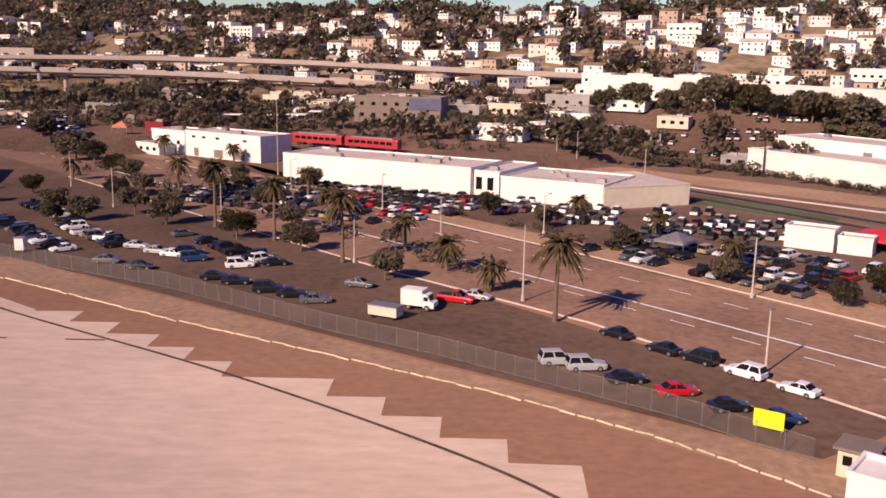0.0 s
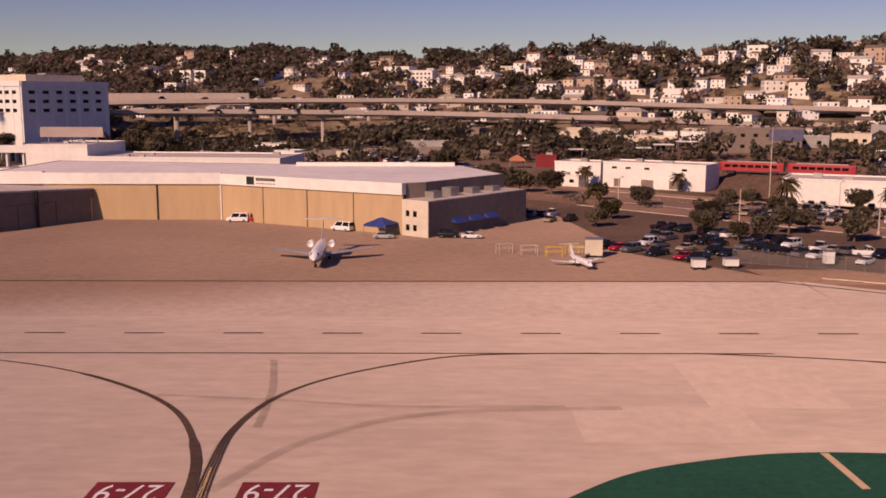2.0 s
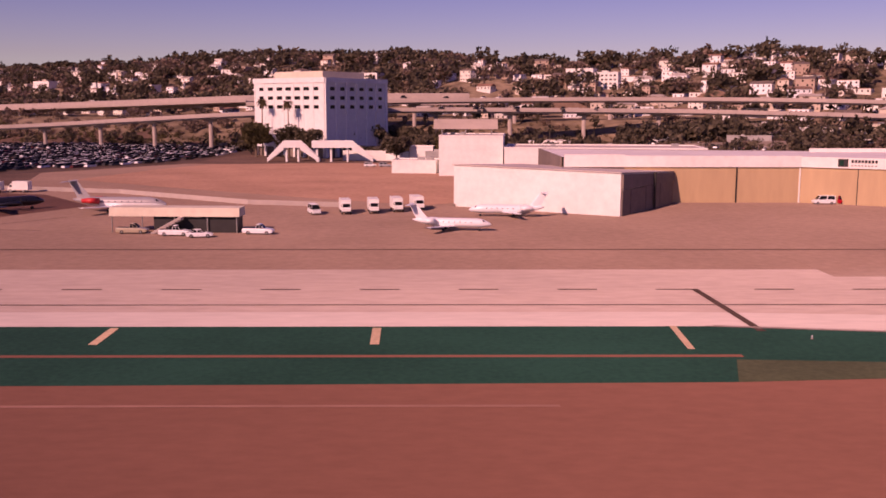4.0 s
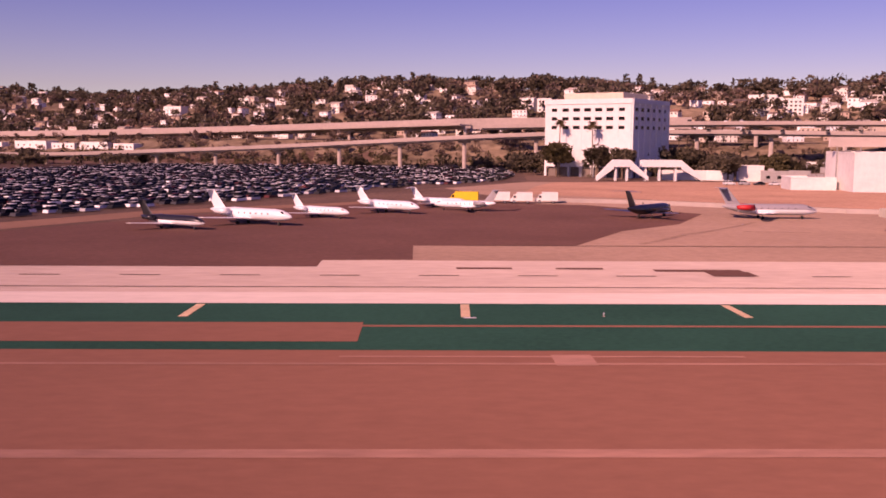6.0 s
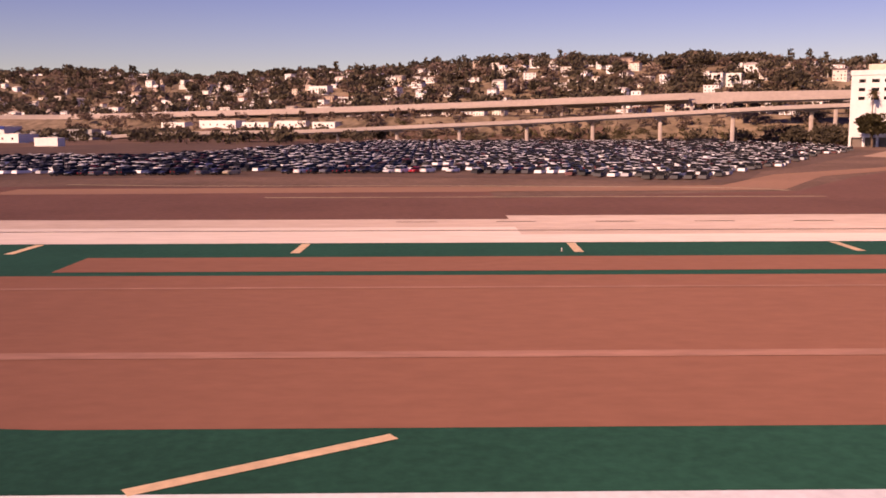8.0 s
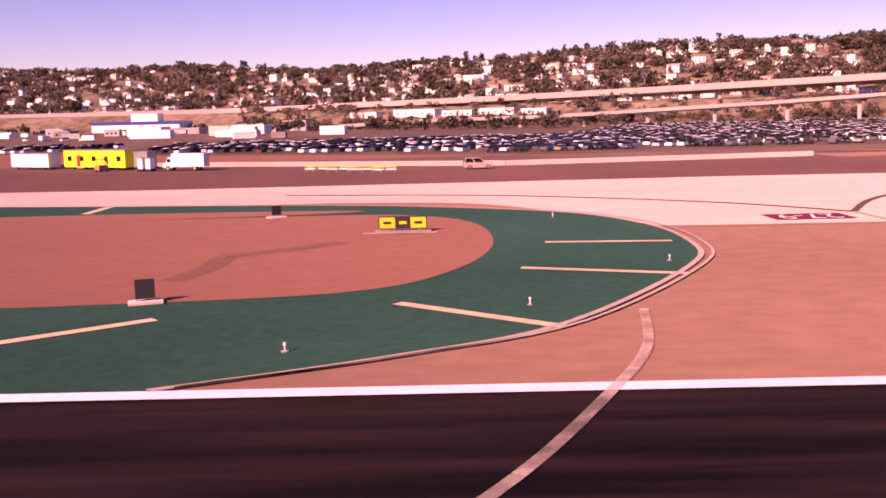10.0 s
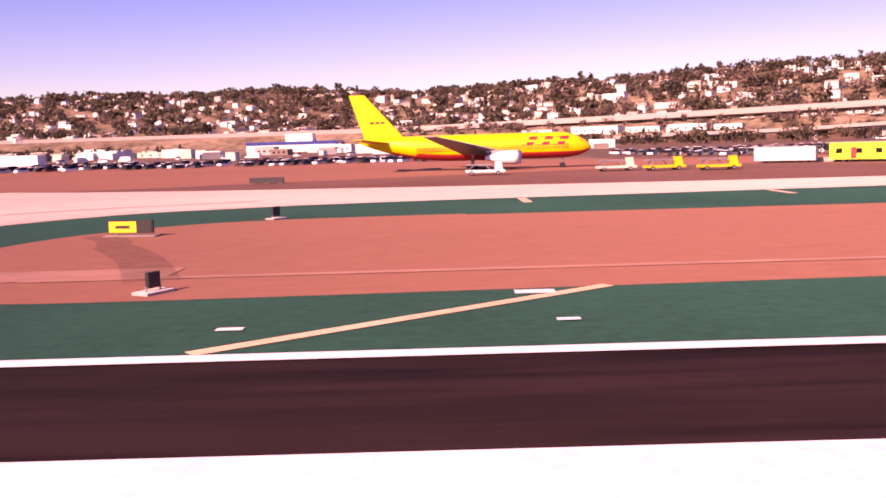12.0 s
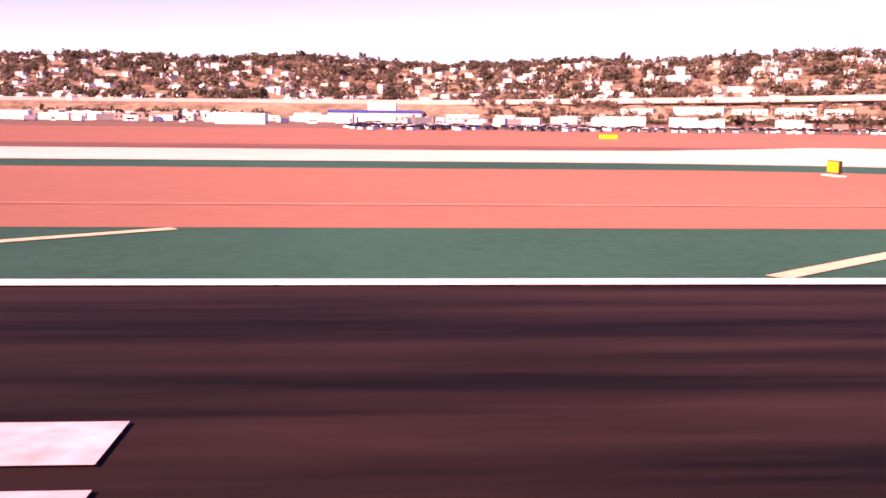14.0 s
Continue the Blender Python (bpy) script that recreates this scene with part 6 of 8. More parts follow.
cp = carport(pose(398, 390, height(398, 390)))
for i in range(1, 10):
    x, y = 398 + 8.9 * i, 390 - 0.9 * i
    copy_thing(cp, pose(x, y, height(x, y) + 0.2 * (i % 3), 0, 0, -6))
for i, (a, b_, dp, h, mt) in enumerate((((417, 441), (441, 439), 10, 6.5, M_CREAMWALL), ((446, 432), (466, 428), 9, 5.0, M_WHITEWALL), ((264.5, 470), (284.6, 465), 12, 7.0, M_WHITEWALL), ((290, 462), (306, 458), 10, 5.0, M_CREAMWALL), ((300, 430), (318, 425), 9, 4.5, M_GREYWALL), ((380, 420), (396, 416), 9, 5, M_WHITEWALL), ((345, 440), (362, 436), 9, 5, M_GREYWALL))):
    box_building(a, b_, dp, h, mt, M_ROOF, "low pale commercial building below viaduct", "commercial_building", (4, 3, 0, 3, 3, 0, 3)[i], 1, "commercial strip", 0.4, height(*a) - 0.4, 2, 400 + i)
g = Mesh()
pts = [(222, 470), (272, 445), (318, 414), (358, 388), (378, 372)]
for a, b_ in zip(pts, pts[1:]):
    za, zb = height(*a), height(*b_)
    g.loft([[(p[0], p[1], z - 1), (p[0] + 0.3, p[1] + 0.6, z - 1), (p[0] + 0.3, p[1] + 0.6, z + 3.2), (p[0], p[1], z + 3.2)] for p, z in ((a, za), (b_, zb))])
setting("yard_wall", g, M_SLABCONC, "weathered pale wall before brush and yards", "wall")

# small equipment yard at the apron's east end
def pipe_rack(m, mat, label):
    ob = thing("pipe_rack", m, label, "equipment rack", "yard equipment")
    for x in (-1.5, 1.5):
        for y in (-0.6, 0.6):
            g = Mesh()
            g.tube((x, y, 0), (x, y, 1.9), 0.045, 0.045, 6)
            part("post", g, mat, ob)
    for z in (1.0, 1.85):
        for y in (-0.6, 0.6):
            g = Mesh()
            g.tube((-1.6, y, z), (1.6, y, z), 0.04, 0.04, 6)
            part("rail", g, mat, ob)
    return ob


pr1 = pipe_rack(pose(376, 178, 0, 0, 0, 12), M_CREAMWALL, "pale metal pipe rack in equipment yard")
pr2 = pipe_rack(pose(380.5, 176, 0, 0, 0, 5), M_SIGNYELLOW, "yellow metal pipe rack in equipment yard")
for x, y, rz in ((371.5, 180, 30), (388, 176, -10)):
    copy_thing(pr1, pose(x, y, 0, 0, 0, rz))
copy_thing(pr2, pose(384.5, 178.5, 0, 0, 0, 25))
box_trailer(pose(391, 176, 0, 0, 0, -10), 3.2, 2.4, 3.4, M_CREAMWALL, "tall beige plant box in equipment yard", "plant_box")
box_trailer(pose(407, 163.2, 0, 0, 0, 0), 2.2, 1.6, 1.8, M_WHITEWALL, "white equipment cabinet at apron edge", "equipment_cabinet")
box_trailer(pose(413, 164.5, 0, 0, 0, 0), 2.4, 1.6, 1.7, M_WHITEWALL, "white equipment cabinet at apron edge", "equipment_cabinet")
box_trailer(pose(431, 167, 0, 0, 0, 0), 1.6, 1.4, 2.6, M_WHITEWALL, "white gate kiosk by fence", "gate_kiosk")

# guard booth and yellow board by the fence
booth = thing("guard_booth", pose(545, 84, 0, 0, 0, -35), "beige guard booth with flat roof by fence", "booth")
g = Mesh()
g.box(-1.5, 1.5, -1.5, 1.5, 0, 2.6)
part("wall", g, M_CREAMWALL, booth)
g = Mesh()
g.box(-1.9, 1.9, -1.9, 1.9, 2.6, 2.85)
part("roof", g, M_GREYWALL, booth)
window_grid(booth, -1.3, 1.3, 2, 1.0, 2.2, 1, 0.8, 0.9, -1.54)
box_building((541.5, 78), (552, 70), 5, 2.6, M_WHITEWALL, M_WHITEWALL, "white ribbed shed beside guard booth", "shed", gear=0)
yb = thing("notice_board", pose(539.8, 93.0, 0, 0, 0, -33), "bright yellow blank notice board on fence", "sign")
g = Mesh()
g.box(-1.5, 1.5, -0.06, 0.06, 0.5, 2.3)
part("board", g, M_LIMEYELLOW, yb)
for x in (-1.3, 1.3):
    g = Mesh()
    g.tube((x, 0.1, 0), (x, 0.1, 2.3), 0.06, 0.06, 6)
    part("post", g, M_METAL, yb)

# ---- roads, lots and fence on the east side ----
def area(name, pts, z, mat, label, category):
    g = Mesh()
    sheet(g, pts, z)
    return setting(name, g, mat, label, category)


area("frontage_lot", [(380, 240), (388, 176), (417, 158), (432, 163), (543, 87), (556, 96), (498, 158), (440, 221), (400, 262)], 0.012, M_LOT, "dark asphalt frontage car park", "car park")
area("service_road", [(418, 150), (436, 149), (470, 127.5), (495, 113.5), (515, 101), (541, 80), (560, 66), (560, 84), (543, 86), (431, 163), (415, 163)], 0.016, M_DIRT, "brown airport perimeter service road", "road")
area("highway", [(300, 372), (400, 264), (498, 158.5), (527.3, 130.8), (553.6, 98.6), (640, -10), (665, 8), (567, 129.9), (536.8, 166.5), (506.7, 200.7), (415, 300), (320, 400)], 0.02, M_ROAD, "wide asphalt highway with worn lanes", "road")
area("dirt_verge", [(300, 400), (415, 302), (508, 202), (538, 168), (569, 131), (667, 10), (676, 16), (574, 138), (543, 174), (512, 208), (420, 309), (306, 408)], 0.024, M_DIRT, "bare dirt verge along highway", "verge")
area("store_lot", [(425, 308), (514, 209), (545, 175), (576, 139), (640, 60), (700, 120), (600, 200), (566, 232), (543, 223), (456, 268), (440, 300)], 0.018, M_LOT, "dark asphalt car park before store", "car park")
area("rail_strip", [(440, 400), (541, 302), (612, 236), (760, 110), (775, 125), (624, 250), (552, 316), (455, 412)], 0.02, M_DIRT, "brown gravel railway strip", "railway")
area("side_street", [(560, 352), (574, 338), (592, 345), (620, 380), (648, 428), (632, 436), (606, 396)], 0.022, M_SLABCONC, "pale side street", "road")
area("midtown_yards", [(130, 520), (150, 430), (240, 400), (330, 400), (440, 385), (440, 392), (300, 478), (200, 520)], 0.012, M_LOT, "dark asphalt yards before freeway", "yard")
area("dirt_yard", [(104, 303), (138.4, 276), (179.2, 246), (215, 222), (262, 262), (266.6, 328), (241, 398), (170, 396), (126, 388), (114, 351)], 0.040, M_SANDYARD, "bare reddish dirt yard behind low white wall", "yard")
area("long_term_lot", [(-318, 258), (-215, 214), (-190, 202), (-157, 214), (-100, 222), (-75, 214), (-42, 206), (-26, 194), (-8, 194), (10, 236), (30, 262), (78, 338), (116, 396), (124, 490), (124, 545), (62, 574), (-60, 632), (-110, 620), (-210, 600), (-250, 580), (-330, 420)], 0.018, M_LOT, "dark asphalt long-stay car park", "car park")
area("tan_yard", [(100, 268), (134, 256), (176, 228), (222, 240), (232, 330), (205, 345), (190, 385), (116, 392), (80, 335)], 0.022, M_APRON, "tan bare yard behind apron", "yard")
area("west_field", [(-1500, 150), (-420, 150), (-320, 190), (-200, 205), (-320, 262), (-420, 330), (-1500, 360)], 0.014, M_RED, "reddish brown open ground", "ground")
area("lot_service_road", [(-150, 166), (-8, 172), (16, 214), (70, 262), (66, 268), (8, 222), (-16, 184), (-150, 180)], 0.026, M_ASPHALT, "pale service road beside dark apron", "road")

for k, (a, b_) in enumerate((((541, 297), (603, 213)), ((540, 284), (598, 204)))):
    track = thing("railway_track", pose(0, 0, 0), "dark steel railway track on gravel bed", "railway", "railway tracks")
    d_ = Vector((b_[0] - a[0], b_[1] - a[1])).normalized()
    p0, p1 = Vector(a) - d_ * 150, Vector(b_) + d_ * 150
    for s in (-0.72, 0.72):
        n_ = Vector((-d_.y, d_.x)) * s
        g = Mesh()
        m, l = frame_at(p0 + n_, p1 + n_)
        g.box(0, l, -0.06, 0.06, 0.12, 0.3, m=m)
        part("rail", g, M_DARKMETAL, track)
    g = Mesh()
    band(g, [tuple(p0), tuple(p1)], 3.4, 0.06)
    part("ballast", g, M_GREYWALL, track, "dark gravel bed")
g = Mesh()
band(g, [(530, 318), (575.6, 261.3), (609.3, 228.9), (690, 140)], 2.2, 0.05)
setting("rail_path", g, M_PALECONC, "pale path beside railway", "path")
area("court", [(571, 249), (597, 222), (590, 212), (566, 236)], 0.03, M_FADEDGREEN, "faded green fenced court behind store", "court")
g = Mesh()
for off in (0.0, 14.0):
    pts = [(316 + off * 0.72, 372 + off * 0.7), (420 + off * 0.72, 262 + off * 0.7), (512 + off * 0.72, 163 + off * 0.7), (565 + off * 0.72, 102 + off * 0.7), (650 + off * 0.72, -4 + off * 0.7)]
    for a, b_ in zip(pts, pts[1:]):
        n = int(math.dist(a, b_) / 9)
        for i in range(n):
            t0, t1 = i / n, (i + 0.4) / n
            band(g, [(a[0] + (b_[0] - a[0]) * t, a[1] + (b_[1] - a[1]) * t) for t in (t0, t1)], 0.25, 0.04)
band(g, [(408, 276), (506, 172), (535, 142), (570, 103), (640, 14)], 0.5, 0.045)
setting("lane_marking", g, M_WHITEPAINT, "white dashed lane lines on highway", "road marking")
for name, pts in (("kerb_near", [(400, 262.5), (498, 157.4), (527, 130), (553, 97.8), (640, -11)]), ("kerb_far", [(415, 301.5), (507, 202), (537.4, 167.6), (568, 131), (666, 9)])):
    g = Mesh()
    for a, b_ in zip(pts, pts[1:]):
        m, l = frame_at(a, b_)
        g.box(0, l, -0.15, 0.15, 0, 0.17, m=m)
    setting(name, g, M_PALECONC, "pale concrete kerb along highway", "kerb")

FENCE_LINE = [(415, 170), (429, 163), (464.3, 144.1), (493.1, 122.8), (506.7, 114.5), (517.8, 106.3), (531.5, 96.3), (541.8, 86)]
fence = thing("chain_link_fence", pose(0, 0, 0), "grey chain-link perimeter fence with posts", "fence")
gm, gr = Mesh(), Mesh()
for a, b_ in zip(FENCE_LINE, FENCE_LINE[1:]):
    m, l = frame_at(a, b_)
    n = max(1, round(l / 3.0))
    for i in range(n):
        p = m @ Vector((l * i / n, 0, 0))
        g = Mesh()
        g.tube(p, p + Vector((0, 0, 2.5)), 0.035, 0.035, 5)
        part("post", g, M_METAL, fence)
    gm.box(0, l, -0.01, 0.01, 0.05, 2.4, m=m)
    for z in (0.15, 2.4):
        gr.tube(m @ Vector((0, 0, z)), m @ Vector((l, 0, z)), 0.02, 0.02, 4)
part("mesh_panel", gm, M_FENCE, fence, "see-through wire mesh")
part("rail", gr, M_METAL, fence)

kerb = thing("wheel_stop_row", pose(0, 0, 0), "row of pale yellow concrete wheel stops", "kerb")
CHAIN = [(425, 154.5), (435.7, 148.8), (469.4, 127.5), (494.4, 113.2), (514.4, 101.3), (530.1, 89.9), (541, 79)]
stop = Mesh()
stop.box(0, 2.0, -0.07, 0.07, 0, 0.15, top=(0.04, 1.96, -0.05, 0.05))
stop_mesh = stop.data("wheel_stop", material("aged_cream_concrete", (0.62, 0.50, 0.36), 0.9, vary=0.2, grain=2, broad=0.3, space="Object", objrand=0.2))
for a, b_ in zip(CHAIN, CHAIN[1:]):
    m, l = frame_at(a, b_)
    n = int(l / 1.95)
    for i in range(n):
        o = new("wheel_stop", stop_mesh)
        o.parent = kerb
        o.matrix_basis = m @ pose(l * i / n, 0.06 * ((i * 3) % 4 - 1.5), 0.03, 0, 0, 3.0 * ((i * 7) % 5 - 2))


def lamp_post(m, h, arm, label="tall pale street lamp by highway"):
    ob = thing("street_lamp", m, label, "street lamp", "street lamps")
    g = Mesh()
    g.tube((0, 0, 0), (0, 0, 0.8), 0.28, 0.24, 8)
    part("footing", g, M_PALECONC, ob)
    g = Mesh()
    g.tube((0, 0, 0.6), (0, 0, h), 0.14, 0.09, 8)
    part("pole", g, M_PALECONC, ob)
    g = Mesh()
    if arm:
        g.tube((0, 0, h - 0.3), (arm, 0, h + 0.2), 0.06, 0.05, 6)
    g.box(arm - 0.1, arm + 0.7, -0.16, 0.16, h + 0.1, h + 0.28)
    part("lamp_head", g, M_METAL, ob)
    return ob


for x, y, h, arm in ((518.4, 141.1, 11.2, 0), (553.7, 145.8, 9.4, 2.0), (545.1, 111.1, 7.5, 0), (490.8, 218.6, 8, 0), (525.7, 193.5, 8, 1.2), (490.6, 164.2, 8.5, 0), (457.1, 205.1, 9, 1.2), (456.3, 272.4, 21, 0), (538.8, 307.6, 10, 0), (545.4, 308.6, 11, 0),
                     (430, 215, 9, 1.2), (408, 245, 9, 1.2), (465, 245, 8, 1.2), (576, 120, 9, 1.6), (505, 186, 8, 0), (470, 360, 14, 0), (560, 270, 10, 0), (612, 290, 12, 0)):
    lamp_post(pose(x, y, 0, 0, 0, 40), h, arm)


# ---- plants ----
def palm(m, h, label, spread=2.6, seed=0):
    rr = random.Random(seed)
    ob = thing("palm_tree", m, label, "tree", "palm trees")
    g = Mesh()
    lean = rr.uniform(-0.3, 0.3)
    rings = []
    for i in range(7):
        t = i / 6
        r = 0.34 * (1 - 0.35 * t) + (0.08 if i == 0 else 0)
        rings.append([(lean * t * t + r * math.cos(k * math.pi / 4), r * math.sin(k * math.pi / 4), h * t) for k in range(8)])
    g.loft(rings)
    part("trunk", g, M_BARK, ob)
    g = Mesh()
    for i in range(64):
        a = rr.uniform(0, 2 * math.pi)
        up = rr.uniform(-0.9, 1.15)
        ln = spread * rr.uniform(0.85, 1.35)
        pts = []
        for s in range(6):
            t = s / 5
            rad = ln * t * math.cos(up * 0.7)
            z = h + ln * (math.sin(up) * t - 0.55 * t * t) + 0.1
            pts.append(Vector((lean + rad * math.cos(a), rad * math.sin(a), z)))
        side_v = Vector((-math.sin(a), math.cos(a), 0))
        for s in range(5):
            w0, w1 = 0.42 * (1 - (s / 5) ** 2) + 0.05, 0.42 * (1 - ((s + 1) / 5) ** 2) + 0.03
            for sd in (-1, 1):
                g.poly([pts[s], pts[s + 1], pts[s + 1] + side_v * sd * w1 - Vector((0, 0, 0.18)), pts[s] + side_v * sd * w0 - Vector((0, 0, 0.18))])
    part("crown", g, M_FROND, ob, "drooping green and dry fronds")
    return ob


PALMS = [(522.2, 130.4, 11.0, 3.4), (488.6, 164, 11.5, 3.2), (473.3, 181.5, 11.2, 3.0), (458.7, 194, 12.6, 3.0), (506.7, 159.4, 5.0, 2.6), (498.8, 174.4, 6, 2.4), (514.1, 146.8, 4.0, 2.2), (471.6, 231.6, 6.6, 2.4), (443, 222, 10, 2.8), (535, 215, 4, 2.2), (548, 190, 4.5, 2.2),
         (437, 300, 5, 2.4), (410, 316, 6, 2.4), (420, 330, 8, 2.4), (137, 452, 26, 2.4), (151, 442, 25, 2.4), (152, 436, 8, 2.4), (556, 166, 4.5, 2.2), (404, 256, 5, 2.4), (480, 205, 6, 2.4)]
for i, (x, y, h, sp) in enumerate(PALMS):
    palm(pose(x, y, 0, 0, 0, i * 37), h, "tall palm with shaggy crown by car park" if h > 9 else "short palm with green fronds", sp, i)


def leaf_clump(g, c, r, n, rr, squash=0.8, slot=0, size=0.9):
    for i in range(n):
        d = Vector((rr.gauss(0, 1), rr.gauss(0, 1), rr.gauss(0, 1))).normalized()
        q = Vector(c) + Vector((d.x * r, d.y * r, d.z * r * squash)) * (0.55 + 0.5 * rr.random())
        u = Vector((rr.gauss(0, 1), rr.gauss(0, 1), rr.gauss(0, 1))).normalized()
        v = u.orthogonal().normalized()
        s = size * (0.6 + 0.7 * rr.random())
        g.poly([q - u * s, q + v * s * 0.8, q + u * s, q - v * s * 0.8], slot)


def tree(m, h, r, label, seed=0, mat=None, group="broadleaf trees"):
    rr = random.Random(seed)
    ob = thing("tree", m, label, "tree", group)
    g = Mesh()
    g.tube((0, 0, 0), (0.1, 0, h * 0.45), 0.05 * h ** 0.9, 0.035 * h ** 0.9, 8)
    for i in range(5):
        a = i * 1.26 + rr.random()
        g.tube((0.08, 0, h * (0.3 + 0.04 * i)), (r * 0.55 * math.cos(a), r * 0.55 * math.sin(a), h * (0.6 + 0.05 * i)), 0.02 * h, 0.008 * h, 5)
    part("trunk", g, M_BARK, ob)
    g = Mesh()
    for i in range(20):
        a = rr.uniform(0, 6.28)
        q = r * math.sqrt(rr.random()) * 0.78
        leaf_clump(g, (q * math.cos(a), q * math.sin(a), h * rr.uniform(0.45, 0.9)), r * rr.uniform(0.34, 0.54), 110, rr, 0.78, size=0.105 * r)
    part("crown", g, mat or M_LEAF, ob, "dense dark leaves")
    return ob


TREES = [(578, 390, 10, 6), (590, 386, 8, 5), (608, 384, 13, 8), (620, 380, 11, 7), (630, 376, 9, 6), (642, 372, 12, 9), (656, 366, 12, 9), (655, 354, 8, 6), (664, 352, 7, 5), (600, 392, 8, 5), (135, 446, 17, 7.5), (152, 434, 15, 6.5), (162, 427, 14, 6), (128, 470, 10, 6), (202, 402, 11, 6), (212, 446, 10, 6), (226, 440, 9, 5), (240, 430, 8, 5),
         (470, 245, 6, 3), (440, 258, 4.6, 2.8), (447, 240, 4.4, 2.6), (462, 225, 4, 2.4), (430, 236, 4.6, 2.6), (418, 262, 5, 3), (408, 276, 4.6, 3), (396, 292, 7, 4), (384, 300, 7, 4.5), (376, 316, 7, 4.5), (360, 330, 7, 5), (508, 345, 7, 4), (516, 338, 6, 4), (528, 326, 6, 3.5), (535, 372, 8, 5), (556, 362, 9, 5), (570, 352, 9, 5), (566, 392, 9, 5),
         (497, 152, 4.5, 2.8), (480, 172, 5, 3), (466, 182, 5.5, 3.2), (448, 196, 6, 3.4), (438, 206, 6, 3.2), (430, 198, 5, 3), (420, 208, 5, 3), (552, 155, 4, 2.4), (566, 142, 4, 2.4), (575, 150, 4.5, 2.6), (540, 180, 4.5, 2.6), (526, 200, 4.5, 2.6), (515, 214, 5, 2.8),
         # first six: added dark crowns standing in for shade under the viaduct
         (176, 462, 13, 8), (186, 474, 14, 9), (196, 486, 13, 9), (180, 490, 13, 8), (208, 478, 12, 8), (220, 466, 11, 7), (424, 196, 4, 2.4), (444, 212, 4.6, 2.6), (474, 196, 4.4, 2.6), (426, 228, 5, 2.8), (404, 232, 4.4, 2.6), (398, 218, 4, 2.4), (452, 246, 4, 2.4), (448, 262, 4.4, 2.6)]
for i, (x, y, h, r) in enumerate(TREES):
    tree(pose(x, y, height(x, y), 0, 0, i * 53), h, r, "dark green broadleaf street tree" if h < 8 else "large dark rounded tree", i, M_HEDGE if i % 7 == 3 else None)

tree(pose(225, 408, 0, 0, 0, 20), 11, 7.0, "broad olive green tree beside white storage building", 77, M_HEDGE)
# shrub belts, railway hedge
def shrub_belt(name, pts, width, h, label, seed, mat=None, n_per=0.35):
    rr = random.Random(seed)
    g = Mesh()
    for a, b_ in zip(pts, pts[1:]):
        l = math.dist(a, b_)
        for i in range(int(l * n_per)):
            t = rr.random()
            x = a[0] + (b_[0] - a[0]) * t + rr.gauss(0, width / 2.5)
            y = a[1] + (b_[1] - a[1]) * t + rr.gauss(0, width / 2.5)
            s = h * rr.uniform(0.5, 1.1)
            leaf_clump(g, (x, y, height(x, y) + s * 0.45), s * 0.6, 44, rr, 0.8, size=0.13 * s)
    ob = part(name, g, mat or M_LEAF, None)
    return tagged(ob, label, "shrubs", kind="stuff")


shrub_belt("highway_shrubs", [(395, 282), (430, 244), (470, 205), (500, 172), (520, 150)], 7, 2.4, "low dark shrubs in highway median", 31)
shrub_belt("rail_hedge", [(470, 420), (548, 350), (593, 300), (622, 257), (720, 150)], 3.5, 2.4, "dark hedge along railway strip", 32, None, 1.8)
shrub_belt("lot_shrubs", [(456, 262), (512, 208), (545, 172), (578, 136)], 4, 1.8, "low shrubs edging car park", 33)
shrub_belt("bench_shrubs", [(-420, 800), (-180, 720), (80, 575), (180, 520)], 26, 4.5, "olive brush on freeway bench slope", 34, M_HEDGE, 0.8)
shrub_belt("midground_brush", [(150, 470), (260, 452), (380, 420), (480, 400), (560, 385)], 34, 3.2, "dark brush and trees before freeway", 35, None, 0.55)
shrub_belt("bench_brush_east", [(150, 560), (300, 505), (450, 420), (560, 372)], 34, 2.6, "dry dark brush on freeway slope", 37, M_HEDGE, 0.7)
shrub_belt("rail_brush", [(320, 400), (420, 352), (520, 300)], 16, 2.6, "brush beside commercial yards", 36, None, 0.5)

mid = random.Random(23)
made = 0
while made < 46:
    x = mid.uniform(430, 760)
    y = mid.uniform(0, 1)
    lo, hi = lerp_table(x, [(430, 400), (548, 362), (622, 285), (760, 190)]), lerp_table(x, FOOT) - 34
    if hi - lo < 20:
        continue
    y = lo + 6 + (hi - lo - 12) * y
    if 555 < x < 655 and y < 440 and mid.random() < 0.8:
        continue
    made += 1
    l = mid.uniform(8, 22)
    box_building((x, y), (x + l * 0.86, y - l * 0.5), mid.uniform(7, 11), mid.uniform(3.2, 6.0), mid.choice((M_WHITEWALL, M_WHITEWALL, M_CREAMWALL, M_METAL, M_GREYWALL)), mid.choice((M_ROOF, M_TILE, M_METAL)), "low commercial building among brush below freeway", "commercial_building", mid.choice((0, 3, 4)), 1, "commercial strip", 0.3, height(x + 5, y) - 0.6, 1, made)

